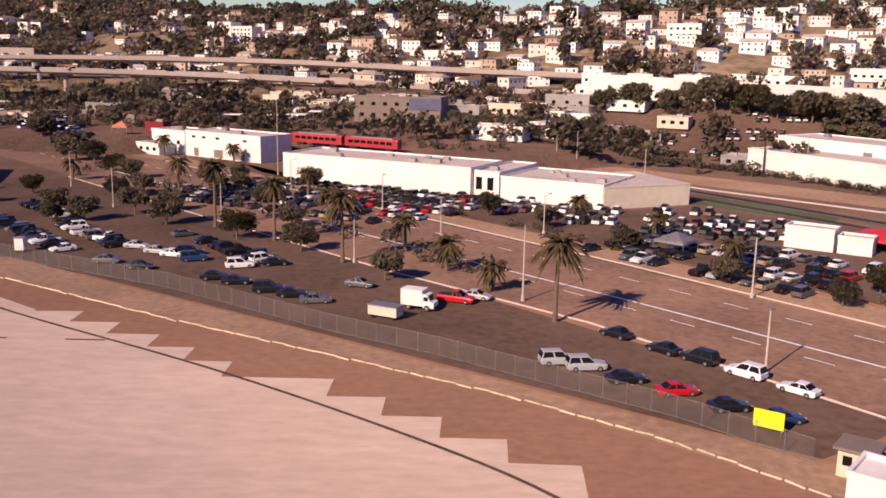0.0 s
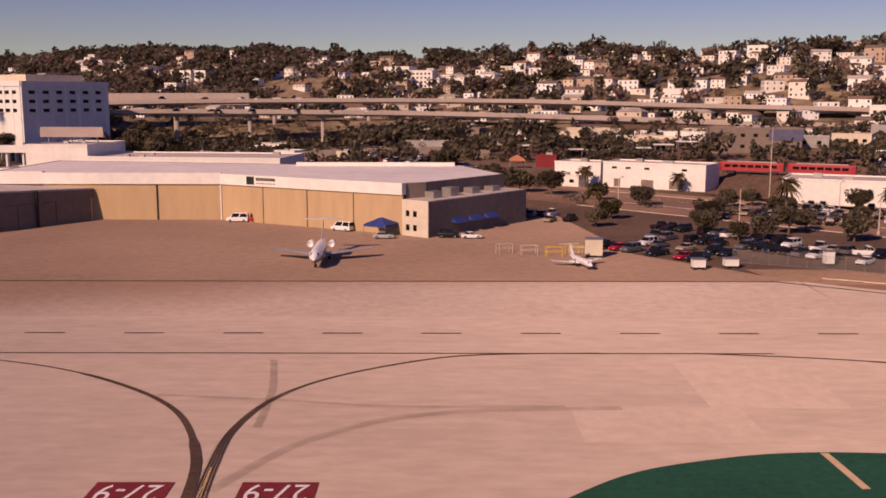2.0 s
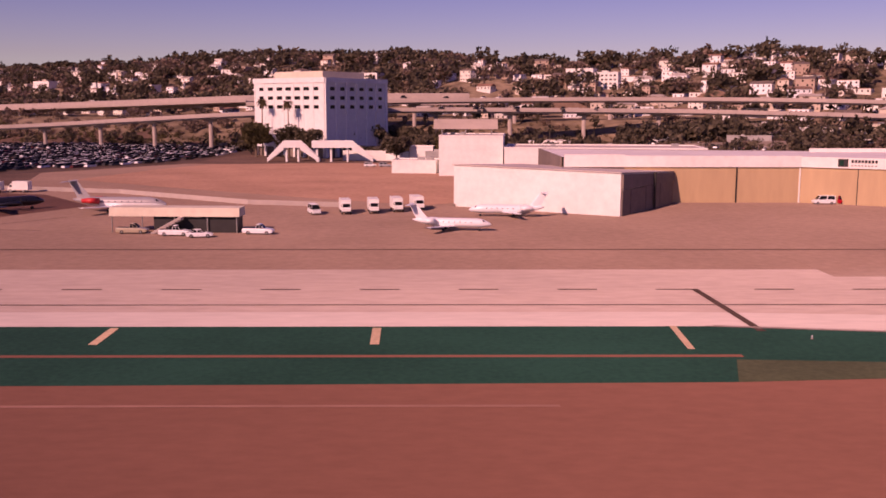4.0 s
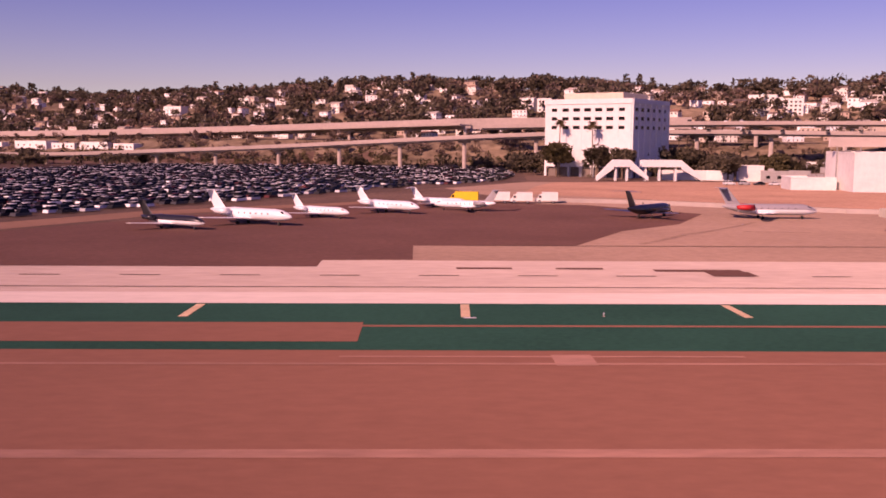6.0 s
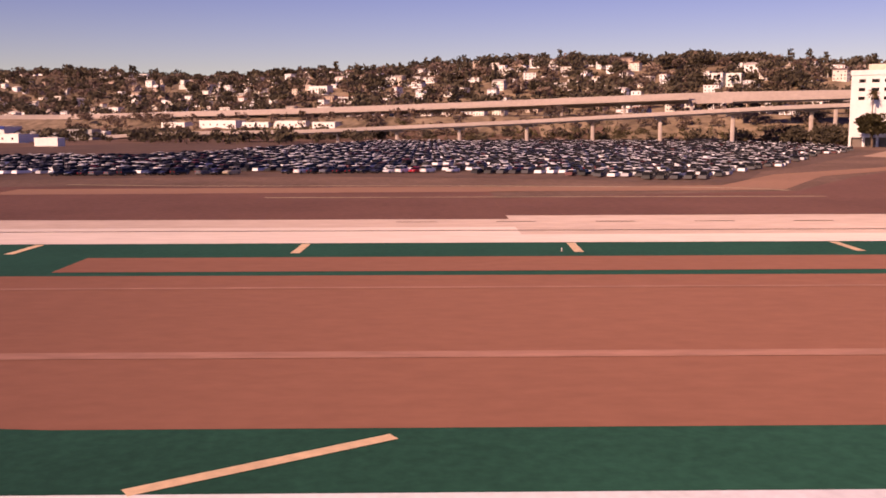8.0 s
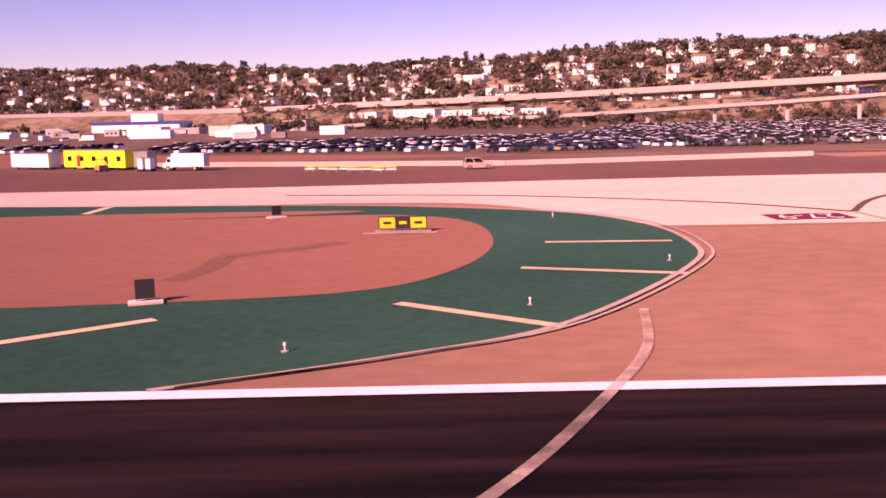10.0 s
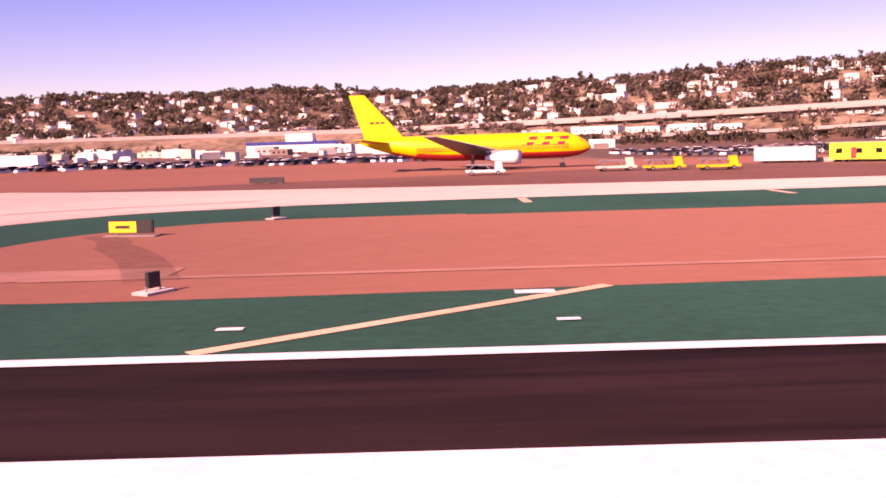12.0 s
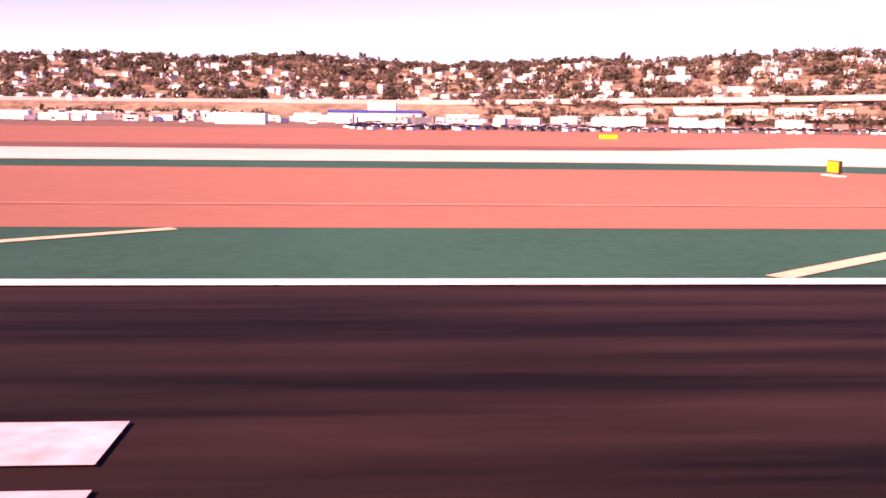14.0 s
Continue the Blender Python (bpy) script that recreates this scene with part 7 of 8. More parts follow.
# ---- parked cars on the east side ----
D1 = Vector((0.69, -0.73))
N1 = Vector((0.73, 0.69))
ang = math.degrees(math.atan2(-0.73, 0.69))
for x, y, k, c in ((529.6, 123.9, "sedan", "black"), (534.5, 117.7, "sedan", "black"), (538.1, 114.3, "suv", "black"), (542.3, 109.4, "suv", "white"), (546.6, 104.2, "sedan", "white")):
    put_car(k, c, x, y, ang + 180, "along the highway kerb")
for x, y, k, c, rz in ((521, 112.5, "suv", "silver", 10), (524, 110.6, "suv", "silver", 8), (528, 106.5, "sedan", "black", 10), (533, 103, "sedan", "red", 10), (537.5, 98.6, "sedan", "black", 10), (542, 95.6, "sedan", "blue", 10), (508.5, 139.6, "pickup", "red", -20), (511.5, 141.5, "sedan", "silver", -20),
                       (493.4, 147.4, "sedan", "grey", -15), (477.5, 160.8, "sedan", "black", 20), (472, 158.5, "suv", "white", 20), (442.6, 177.8, "pickup", "white", -10), (455, 168, "sedan", "silver", -10), (458.6, 165.8, "sedan", "white", -10), (463, 163, "suv", "blue", 20), (461, 167.5, "suv", "black", 20), (450, 172, "sedan", "silver", -10),
                       (470, 150, "sedan", "black", 10), (474, 147.5, "sedan", "black", 10), (480, 143, "suv", "black", 10), (484, 140.5, "sedan", "black", 10), (488, 137.5, "sedan", "grey", 10), (456, 156, "sedan", "black", 0), (449, 160, "sedan", "grey", 0)):
    put_car(k, c, x, y, rz, "in the frontage lot")
tk = step_van(pose(503.3, 135.4, 0.03, 0, 0, -20), "white box van in frontage lot", 5.0)
box_trailer(pose(498.8, 130.6, 0.03, 0, 0, -25), 4.5, 2.0, 1.8, M_CREAMWALL, "low pale cargo trailer in frontage lot")
for r, (x, y, n) in enumerate(((455, 184, 11), (430, 190, 9), (424, 183, 8), (408, 200, 10), (402, 192, 8), (395, 186, 8), (412, 214, 9))):
    rows_of_cars((x, y), (0.69, -0.73), n, 40, "in the frontage lot", 2.9, 0.7)
for r in range(5):
    o = Vector((463, 262)) - N1 * (4 + r * 9.5)
    rows_of_cars((o.x, o.y), (0.88, -0.47), 27 if r < 2 else 24, 62, "before the white store", 3.0, 0.8)
for r in range(4):
    o = Vector((548, 200)) - N1 * 2 - N1 * r * 8.0
    rows_of_cars((o.x + 4, o.y - 4), (0.69, -0.73), 15, 43, "before the white store", 3.0, 0.75)
rows_of_cars((379, 235), (0.74, 0.2), 6, 60, "beside the hangar annex", 3.0, 0.8)
rows_of_cars((386, 226), (0.74, 0.2), 5, 60, "beside the hangar annex", 3.4, 0.6)
rows_of_cars((193, 372), (0.96, -0.1), 5, 10, "in the tan yard", 6.0, 0.9)
# nearest rows of the long-stay lot
for x, y, n in ((-207, 220, 12), (-160, 226, 14), (-110, 232, 15), (-60, 238, 14)):
    rows_of_cars((x, y), (0.99, 0.06), n, 60, "in the long-stay lot", 3.1, 0.9)

# the rest of the lot, past counting
def car_field(name, test, x0, x1, y0, y1, rowgap, label, seed, keep=0.9, hfun=None):
    rr = random.Random(seed)
    gb, gg = Mesh(), Mesh()
    y = y0
    row = 0
    while y < y1:
        x = x0 + rr.random()
        while x < x1:
            if test(x, y) and rr.random() < keep:
                h = 1.45 + 0.4 * (rr.random() < 0.4)
                z = hfun(x, y) if hfun else 0.03
                m = pose(x, y + rr.uniform(-0.3, 0.3), z, 0, 0, 62 + rr.uniform(-3, 3) + 180 * (rr.random() < 0.5))
                gb.box(-2.25, 2.25, -0.9, 0.9, 0.25, 0.92, top=(-2.1, 2.0, -0.84, 0.84), m=m)
                gb.box(-1.35, 0.45, -0.66, 0.66, h - 0.1, h, top=(-1.2, 0.3, -0.6, 0.6), m=m)
                gg.box(-1.75, 1.05, -0.82, 0.82, 0.92, h - 0.1, top=(-1.35, 0.45, -0.66, 0.66), m=m)
            x += 3.0
        row += 1
        y += rowgap if row % 2 else 5.4
    b_ = tagged(part(name, gb, M_CARS), label, "cars", kind="stuff")
    w = part("window_glass", gg, M_GLASS, b_, "dark glass")
    return b_


def in_poly(x, y, poly):
    c = False
    for i in range(len(poly)):
        (x1, y1), (x2, y2) = poly[i], poly[i - 1]
        if (y1 > y) != (y2 > y) and x < (x2 - x1) * (y - y1) / (y2 - y1) + x1:
            c = not c
    return c


LOT = [(-300, 262), (-212, 226), (-160, 232), (-100, 236), (-75, 227), (-42, 219), (-24, 202), (-12, 202), (4, 233), (23, 258), (70, 345), (108, 400), (118, 470), (118, 540), (60, 566), (0, 596), (-60, 622), (-105, 600), (-150, 430), (-175, 345), (-310, 325)]
car_field("long_stay_cars", lambda x, y: in_poly(x, y, LOT) and not (-209 < x < -14 and abs(y - 220 - 0.1 * (x + 207)) < 6) and noise.noise((x * 0.02, y * 0.02, 2)) > -0.5, -320, 120, 204, 600, 9.5, "hundreds of parked cars in mixed colours, mostly dark", 41, 0.84)
LOT2 = [(-520, 300), (-330, 280), (-330, 345), (-520, 380)]
car_field("far_lot_cars", lambda x, y: in_poly(x, y, LOT2), -530, -320, 280, 400, 14, "scattered parked cars on far open ground", 42, 0.45)
LOT3 = [(240, 480), (330, 430), (470, 395), (480, 410), (350, 462), (260, 500)]
car_field("mid_lot_cars", lambda x, y: in_poly(x, y, LOT3), 230, 490, 390, 505, 9, "parked cars in lots before freeway", 43, 0.7, lambda x, y: height(x, y))
LOT4 = [(300, 402), (372, 318), (388, 314), (330, 420)]
car_field("highway_cars", lambda x, y: in_poly(x, y, LOT4), 290, 430, 295, 425, 10, "parked cars beside highway", 44, 0.6, lambda x, y: height(x, y))
LOT6 = [(440, 412), (540, 372), (640, 300), (740, 215), (780, 250), (690, 345), (600, 395), (500, 440)]
car_field("slope_lot_cars", lambda x, y: in_poly(x, y, LOT6) and noise.noise((x * 0.03, y * 0.03, 5)) > 0.05, 430, 790, 210, 445, 10, "parked cars in lots below freeway", 47, 0.6, lambda x, y: height(x, y))
LOT7 = [(499, 249), (517, 239), (532, 236), (541, 226), (556, 226), (577, 212), (584, 200), (566, 186), (548, 188), (528, 206), (509, 224), (492, 243)]
car_field("store_lot_cars", lambda x, y: in_poly(x, y, LOT7), 490, 590, 184, 252, 8.5, "dark and white cars parked before store", 48, 0.7)
LOT5 = [(650, 310), (760, 240), (800, 300), (690, 350)]
car_field("east_lot_cars", lambda x, y: in_poly(x, y, LOT5), 640, 800, 240, 350, 12, "parked cars by warehouses", 45, 0.5)


# ---- freeway ----
def freeway(name, pts, width, label, pier_every=32.0, thick=1.9, rail=1.1, deck_only=False):
    """pts: plan and level of the deck's top."""
    ob = thing(name, pose(0, 0, 0), label, "freeway")
    fine = []
    for a, b_ in zip(pts, pts[1:]):
        n = max(1, int(math.dist(a[:2], b_[:2]) / 18))
        fine += [tuple(a[k] + (b_[k] - a[k]) * i / n for k in range(3)) for i in range(n)]
    fine.append(pts[-1])
    for k in range(3):
        fine = [fine[0]] + [tuple((p[i] + 2 * q[i] + r[i]) / 4 for i in range(3)) for p, q, r in zip(fine, fine[1:], fine[2:])] + [fine[-1]]
    deck, pr, road = [], [[], []], Mesh()
    left = []
    for i, p in enumerate(fine):
        a, b_ = fine[max(0, i - 1)], fine[min(len(fine) - 1, i + 1)]
        d = Vector((b_[0] - a[0], b_[1] - a[1])).normalized()
        n = Vector((-d.y, d.x))
        w = width / 2
        def at(s, z):
            return (p[0] + n.x * s, p[1] + n.y * s, p[2] + z)
        deck.append([at(-w, -thick * 0.5), at(-w * 0.7, -thick), at(w * 0.7, -thick), at(w, -thick * 0.5), at(w, 0), at(-w, 0)])
        for j, s in enumerate((-w, w - 0.4)):
            pr[j].append([at(s, 0), at(s + 0.4, 0), at(s + 0.4, rail), at(s, rail)])
        left.append((at(-w + 0.5, 0.03), at(w - 0.5, 0.03)))
    g = Mesh()
    g.loft(deck)
    part("deck", g, M_PALECONC, ob, "pale concrete deck")
    for q in pr:
        g = Mesh()
        g.loft(q)
        part("parapet", g, M_PALECONC, ob)
    for i in range(len(left) - 1):
        road.poly([left[i][0], left[i + 1][0], left[i + 1][1], left[i][1]])
    part("road_surface", road, M_SLABCONC, ob)
    run = 0.0
    for a, b_ in zip(fine, fine[1:]):
        run += math.dist(a[:2], b_[:2])
        if run > pier_every:
            run = 0
            gz = height(b_[0], b_[1])
            if b_[2] - thick - gz > 2.0:
                g = Mesh()
                g.tube((b_[0], b_[1], gz), (b_[0], b_[1], b_[2] - thick), 1.1, 1.1, 10)
                g.box(b_[0] - 3.5, b_[0] + 3.5, b_[1] - 1.0, b_[1] + 1.0, b_[2] - thick - 1.2, b_[2] - thick + 0.3)
                part("pier", g, M_PALECONC, ob)
    return ob


freeway("viaduct_lower", [(-290, 655, 3.2), (-232, 640, 6.0), (-150, 612, 6.4), (-112, 600, 8.4), (-56, 586, 10.7), (-13, 574, 12.4), (23, 563, 14.6), (131, 511, 20.4), (200, 510, 22.3), (355, 500, 21.5), (455, 478, 19), (508, 460, 17.2), (545, 448, 16.6), (640, 425, 17), (760, 400, 17)], 13, "pale concrete freeway viaduct on round piers")
freeway("viaduct_upper", [(110, 575, 25), (160, 553, 26), (210, 549, 27.2), (300, 545, 28), (372, 538, 28), (425, 528, 27.5), (485, 508, 25.5), (523, 494, 25), (600, 470, 23.2), (703, 452, 19.5), (820, 430, 18)], 15, "upper pale concrete freeway viaduct", 40)
def bench_z(x):
    return lerp_table(x, [(-700, 16), (-405, 17), (-200, 19.5), (-66, 22.5), (106, 27.4), (190, 28.0), (1000, 26)])
pts = [(x, lerp_table(x, FOOT) + 6, bench_z(x)) for x in range(-900, 130, 40)]
freeway("hillside_freeway", pts, 16, "hillside freeway with bright concrete wall", 44, 1.2, 1.0)
g = Mesh()
for x in range(-900, 230, 30):
    a, b_ = [(q, lerp_table(q, FOOT) + 15.5, bench_z(q)) for q in (x, x + 30)]
    g.loft([[(p[0], p[1], p[2] - 3), (p[0], p[1] + 1.2, p[2] - 3), (p[0], p[1] + 1.2, p[2] + 4.2), (p[0], p[1], p[2] + 4.2)] for p in (a, b_)])
setting("retaining_wall_west", g, M_PALECONC, "bright concrete retaining wall above freeway", "wall")
g = Mesh()
for x in range(560, 900, 30):
    a, b_ = [(q, lerp_table(q, FOOT) - 8, 25.9 - (q - 587) * 0.036) for q in (x, x + 30)]
    g.loft([[(p[0], p[1], 9), (p[0], p[1] + 1.5, 9), (p[0], p[1] + 1.5, p[2]), (p[0], p[1], p[2])] for p in (a, b_)])
setting("retaining_wall_east", g, M_WHITEWALL, "tall pale retaining wall at hill foot", "wall")
car_field("freeway_cars", lambda x, y: abs(y - 500) < 3 or abs(y - 545) < 3, 200, 360, 498, 548, 42, "few cars on freeway decks", 46, 0.10, lambda x, y: 21.9 if y < 520 else 28.1)

# ---- hillside houses and trees ----
def house_mesh(w, d, h, roof, storeys, rr):
    """Walls, roof, windows as three builders; front faces -y."""
    wl, rf, wn = Mesh(), Mesh(), Mesh()
    wl.box(-w / 2, w / 2, -d / 2, d / 2, -4, h)
    if roof == "flat":
        rf.box(-w / 2 - 0.2, w / 2 + 0.2, -d / 2 - 0.2, d / 2 + 0.2, h, h + 0.35)
    elif roof == "gable":
        k = d * 0.22
        o = 0.5
        rf.loft([[(x, -d / 2 - o, h - 0.1), (x, d / 2 + o, h - 0.1), (x, 0.05, h + k), (x, -0.05, h + k)] for x in (-w / 2 - o, w / 2 + o)])
    else:
        o = 0.5
        k = d * 0.24
        rf.box(-w / 2 - o, w / 2 + o, -d / 2 - o, d / 2 + o, h - 0.05, h + k, top=(-w / 2 + d * 0.4, w / 2 - d * 0.4, -0.1, 0.1))
    cols = max(2, int(w / 3.2))
    for s in range(storeys):
        z = h * (s + 0.5) / storeys
        for c in range(cols):
            x = -w / 2 + w * (c + 0.5) / cols
            if rr.random() < 0.85:
                ww = rr.uniform(0.7, 1.3)
                wn.box(x - ww / 2, x + ww / 2, -d / 2 - 0.06, -d / 2 + 0.05, z - 0.6, z + 0.7)
        for y in (-d / 4, d / 4):
            for sx in (-1, 1):
                wn.box(sx * w / 2 - 0.06, sx * w / 2 + 0.06, y - 0.5, y + 0.5, z - 0.6, z + 0.7)
    return wl, rf, wn


def split_windows(mesh):
    out = []
    for i in range(0, len(mesh.v), 8):
        w = Mesh()
        w.v, w.f, w.s = mesh.v[i:i + 8], [tuple(k - i for k in f) for f in mesh.f[i // 8 * 6:i // 8 * 6 + 6]], [0] * 6
        out.append(w.data("window", M_GLASS))
    return out


rr = random.Random(77)
STYLES = []
for i in range(10):
    w, d, st = rr.uniform(8, 15), rr.uniform(7, 11), rr.choice((1, 1, 2, 2, 2, 3))
    roof = rr.choice(("flat", "gable", "hip", "hip", "flat", "gable"))
    STYLES.append((w, d, 3.0 * st + 0.4, roof, st))
HOUSE_DATA = []
for i, (w, d, h, roof, st) in enumerate(STYLES):
    wl, rf, wn = house_mesh(w, d, h, roof, st, rr)
    HOUSE_DATA.append((wl.data("wall", M_HOUSEOBJ), rf.data("roof", M_TILE if roof != "flat" else M_ROOF), split_windows(wn), wl, rf, wn))
spots = []
tries = 0
cells = {}
while len(spots) < 1500 and tries < 40000:
    tries += 1
    x = rr.uniform(-1250, 1150)
    if x < 250 and rr.random() < 0.5:
        continue
    f, sp = lerp_table(x, FOOT), lerp_table(x, SPAN)
    y = f + 16 + (sp * 1.12) * rr.random() ** 0.9
    if noise.noise((x * 0.012, y * 0.012, 9.0)) < -0.12 and rr.random() < (0.8 if x < 400 else 0.3):
        continue
    key = (int(x // 15), int(y // 15))
    if any((key[0] + a, key[1] + b_) in cells and math.dist(cells[(key[0] + a, key[1] + b_)], (x, y)) < (14 if x < 400 else 12.5) for a in (-1, 0, 1) for b_ in (-1, 0, 1)):
        continue
    cells[key] = (x, y)
    spots.append((x, y))
spots.sort(key=lambda p: p[1])
bigw, bigr, bigg = Mesh(), Mesh(), Mesh()
def add_mesh(dst, src, m):
    i = len(dst.v)
    dst.v.extend(tuple(m @ Vector(v)) for v in src.v)
    dst.f.extend(tuple(i + k for k in f) for f in src.f)
    dst.s.extend(src.s)
HOUSE_LABELS = {"flat": "pale stucco hillside house with flat roof", "gable": "pale hillside house with pitched roof", "hip": "stucco hillside house with hipped tile roof"}
for i, (x, y) in enumerate(spots):
    k = rr.randrange(10)
    m = pose(x, y, height(x, y) - 0.3, 0, 0, rr.choice((-38, -30, 52, -35, 0, -42)) + rr.uniform(-6, 6)) @ Matrix.Scale(rr.uniform(0.72, 0.95), 4)
    if 380 < x < 900 and i % 8 == 0 and i < 900:
        ob = thing("house", m, HOUSE_LABELS[STYLES[k][3]], "house", "hillside houses")
        for nm, me in [("wall", HOUSE_DATA[k][0]), ("roof", HOUSE_DATA[k][1])] + [("window", q) for q in HOUSE_DATA[k][2]]:
            o = new(nm, me)
            o.parent = ob
    else:
        add_mesh(bigw, HOUSE_DATA[k][3], m)
        add_mesh(bigr, HOUSE_DATA[k][4], m)
        add_mesh(bigg, HOUSE_DATA[k][5], m)
town = tagged(part("hillside_town", bigw, M_HOUSE), "hundreds of white and cream hillside houses", "houses", kind="stuff")
part("roofs", bigr, M_TILE, town)
part("windows", bigg, M_GLASS, town)

# larger hillside blocks
def hill_block(a, b_, depth, h, label, cols, rows, seed):
    z = min(height(*a), height(*b_)) - 1.0
    return box_building(a, b_, depth, h, M_WHITEWALL, M_ROOF, label, "apartment_block", cols, rows, "apartment blocks", 0.6, z, 2, seed)


hill_block((316, 716), (335, 708), 14, 15, "white mid-rise apartment block on hill", 5, 4, 51)
hill_block((336, 706), (352, 700), 14, 13, "white balconied apartment block on hill", 5, 4, 52)
for i, (x, y, l, h, c, r) in enumerate(((560, 452, 14, 8, 4, 2), (580, 446, 12, 8, 3, 2), (600, 440, 16, 8, 5, 2), (640, 455, 18, 7, 4, 2), (690, 470, 20, 9, 5, 2), (740, 520, 22, 11, 6, 3), (620, 560, 20, 10, 5, 3), (680, 600, 22, 10, 5, 3), (560, 640, 20, 9, 5, 3), (780, 600, 24, 12, 6, 3), (480, 560, 30, 6, 8, 1),
                                         (150, 770, 12, 10, 3, 3), (163, 764, 12, 9, 3, 3), (-60, 900, 22, 7, 5, 2), (-200, 1010, 24, 8, 6, 2), (-420, 1020, 24, 8, 6, 2), (-120, 1000, 14, 8, 4, 2), (850, 560, 26, 12, 6, 3))):
    hill_block((x, y), (x + l * 0.86, y - l * 0.5), 11, h + 2, "pale stuccoed apartment building on hillside", c, r, 60 + i)
# yards and gabled sheds along the side street
for i, (x, y, l, dp, h, mt) in enumerate(((556, 372, 15, 9, 4.2, M_GREYWALL), (570, 362, 13, 8, 4.0, M_METAL), (583, 372, 12, 8, 4.4, M_CREAMWALL), (566, 392, 16, 9, 4.2, M_WHITEWALL), (588, 396, 14, 9, 3.6, M_GREYWALL))):
    box_building((x, y), (x + l * 0.9, y - l * 0.42), dp, h, mt, M_METAL if i % 2 else M_ROOF, "low grey roofed yard building along side street", "yard_building", 3, 1, "commercial strip", 0.2, height(x + l / 2, y) - 0.5, 1, 400 + i)
# dirt cut and a road on the slope
g = Mesh()
for (cx, cy, w) in ((300, 640, 22), (395, 610, 16)):
    n = 10
    top, low = [], []
    for i in range(n + 1):
        x = cx - w + 2 * w * i / n
        hh = 8 * (1 - (2 * i / n - 1) ** 2) + 0.4
        low.append((x, cy - 12, height(x, cy - 12) + 0.3))
        top.append((x, cy, height(x, cy - 12) + hh + 1.0))
    for i in range(n):
        g.poly([low[i], low[i + 1], top[i + 1], top[i]])
        g.poly([top[i], top[i + 1], (top[i + 1][0], cy + 14, height(top[i + 1][0], cy + 14)), (top[i][0], cy + 14, height(top[i][0], cy + 14))])
setting("dirt_bank", g, M_DIRT, "orange brown bare dirt bank on hillside", "bank")

# long brown terrace building under the ridge
m, l = frame_at((56, 912), (147, 876))
terrace = thing("terrace_building", Matrix.Translation((0, 0, 40)) @ m, "long low reddish brown terrace stepping along hillside", "building")
for x0, x1, z0, z1 in ((0, 34, 1.5, 5.4), (34, 68, 4.8, 9.6), (68, l, 8.4, 15.0)):
    g = Mesh()
    g.box(x0, x1 - 0.05, 0, 12, z0 - 9, z1)
    part("wall", g, M_TERRACE, terrace)
    g = Mesh()
    g.box(x0 - 0.4, x1 + 0.3, -0.8, 12.6, z1, z1 + 0.8)
    part("roof_slab", g, M_TILE, terrace, "flat red brown roof edge")

# industrial strip beyond the western lots
for i in range(58):
    x = -1000 + i * 16 + rr.uniform(-6, 6)
    y = lerp_table(x, FOOT) - rr.uniform(95, 230)
    l = rr.uniform(12, 28)
    if x > -330 or (-620 < x < -380 and y > 640):
        continue
    box_building((x, y), (x + l * 0.97, y - l * rr.uniform(0.05, 0.35)), rr.uniform(9, 14), rr.uniform(4, 7.5), rr.choice((M_WHITEWALL, M_WHITEWALL, M_CREAMWALL, M_WHITEWALL, M_METAL)), M_ROOF, "low white industrial building beyond car parks", "industrial_building", rr.choice((0, 3, 4)), 1, "industrial strip", 0.4, 0.0, 1, 100 + i)
for i in range(22):
    x = 215 + i * 16.5 + rr.uniform(-5, 5)
    y = rr.uniform(395, 450) - max(0, x - 450) * 0.25
    l = rr.uniform(9, 20)
    box_building((x, y), (x + l * 0.9, y - l * 0.4), rr.uniform(7, 11), rr.uniform(3.5, 6), rr.choice((M_WHITEWALL, M_GREYWALL, M_CREAMWALL, M_METAL)), M_ROOF, "low commercial building before freeway", "commercial_building", rr.choice((0, 3, 4)), 1, "commercial strip", 0.4, height(x, y) - 0.5, 1, 200 + i)
for i, (x, l, dp, h) in enumerate(((-262, 38, 12, 6.5), (-222, 26, 10, 5.0), (-194, 30, 12, 6.0), (-162, 20, 10, 5.0), (-300, 26, 10, 5.0))):
    a, b_ = (x, lerp_table(x, FOOT) - 43), (x + l * 0.9, lerp_table(x + l * 0.9, FOOT) - 43)
    box_building(a, b_, dp, h, M_WHITEWALL, M_ROOF, "white commercial building below hillside freeway", "commercial_building", 5, 1, "industrial strip", 0.4, height(*b_) - 0.6, 2, 300 + i)
town2 = random.Random(66)
for i in range(70):
    x = town2.uniform(-1050, -330)
    y = lerp_table(x, FOOT) - town2.uniform(70, 330)
    l = town2.uniform(9, 30)
    if -600 < x < -400 and y > 700:
        continue
    box_building((x, y), (x + l * 0.97, y - l * town2.uniform(0.0, 0.4)), town2.uniform(8, 14), town2.uniform(3.5, 6.5), town2.choice((M_WHITEWALL, M_WHITEWALL, M_CREAMWALL, M_METAL, M_GREYWALL, M_WHITEWALL)), town2.choice((M_ROOF, M_TILE, M_ROOF)), "low industrial building on western flats", "industrial_building", town2.choice((0, 3, 5)), 1, "industrial strip", 0.4, height(x, y) - 0.4, 1, 500 + i)
blue = box_building((-553, 901), (-467, 890), 30, 9.5, M_WHITEWALL, M_ROOF, "long white building with blue roof band", "depot_building", 0, 0, "", 0.4, 0.0, 0)
g = Mesh()
g.box(-0.4, 87.0, -0.5, 0.3, 7.0, 9.9)
part("roof_band", g, M_BLUE, blue, "blue roof band")
g = Mesh()
g.box(36, 62, 8, 22, 9.5, 17)
part("upper_block", g, M_WHITEWALL, blue, "white upper block")
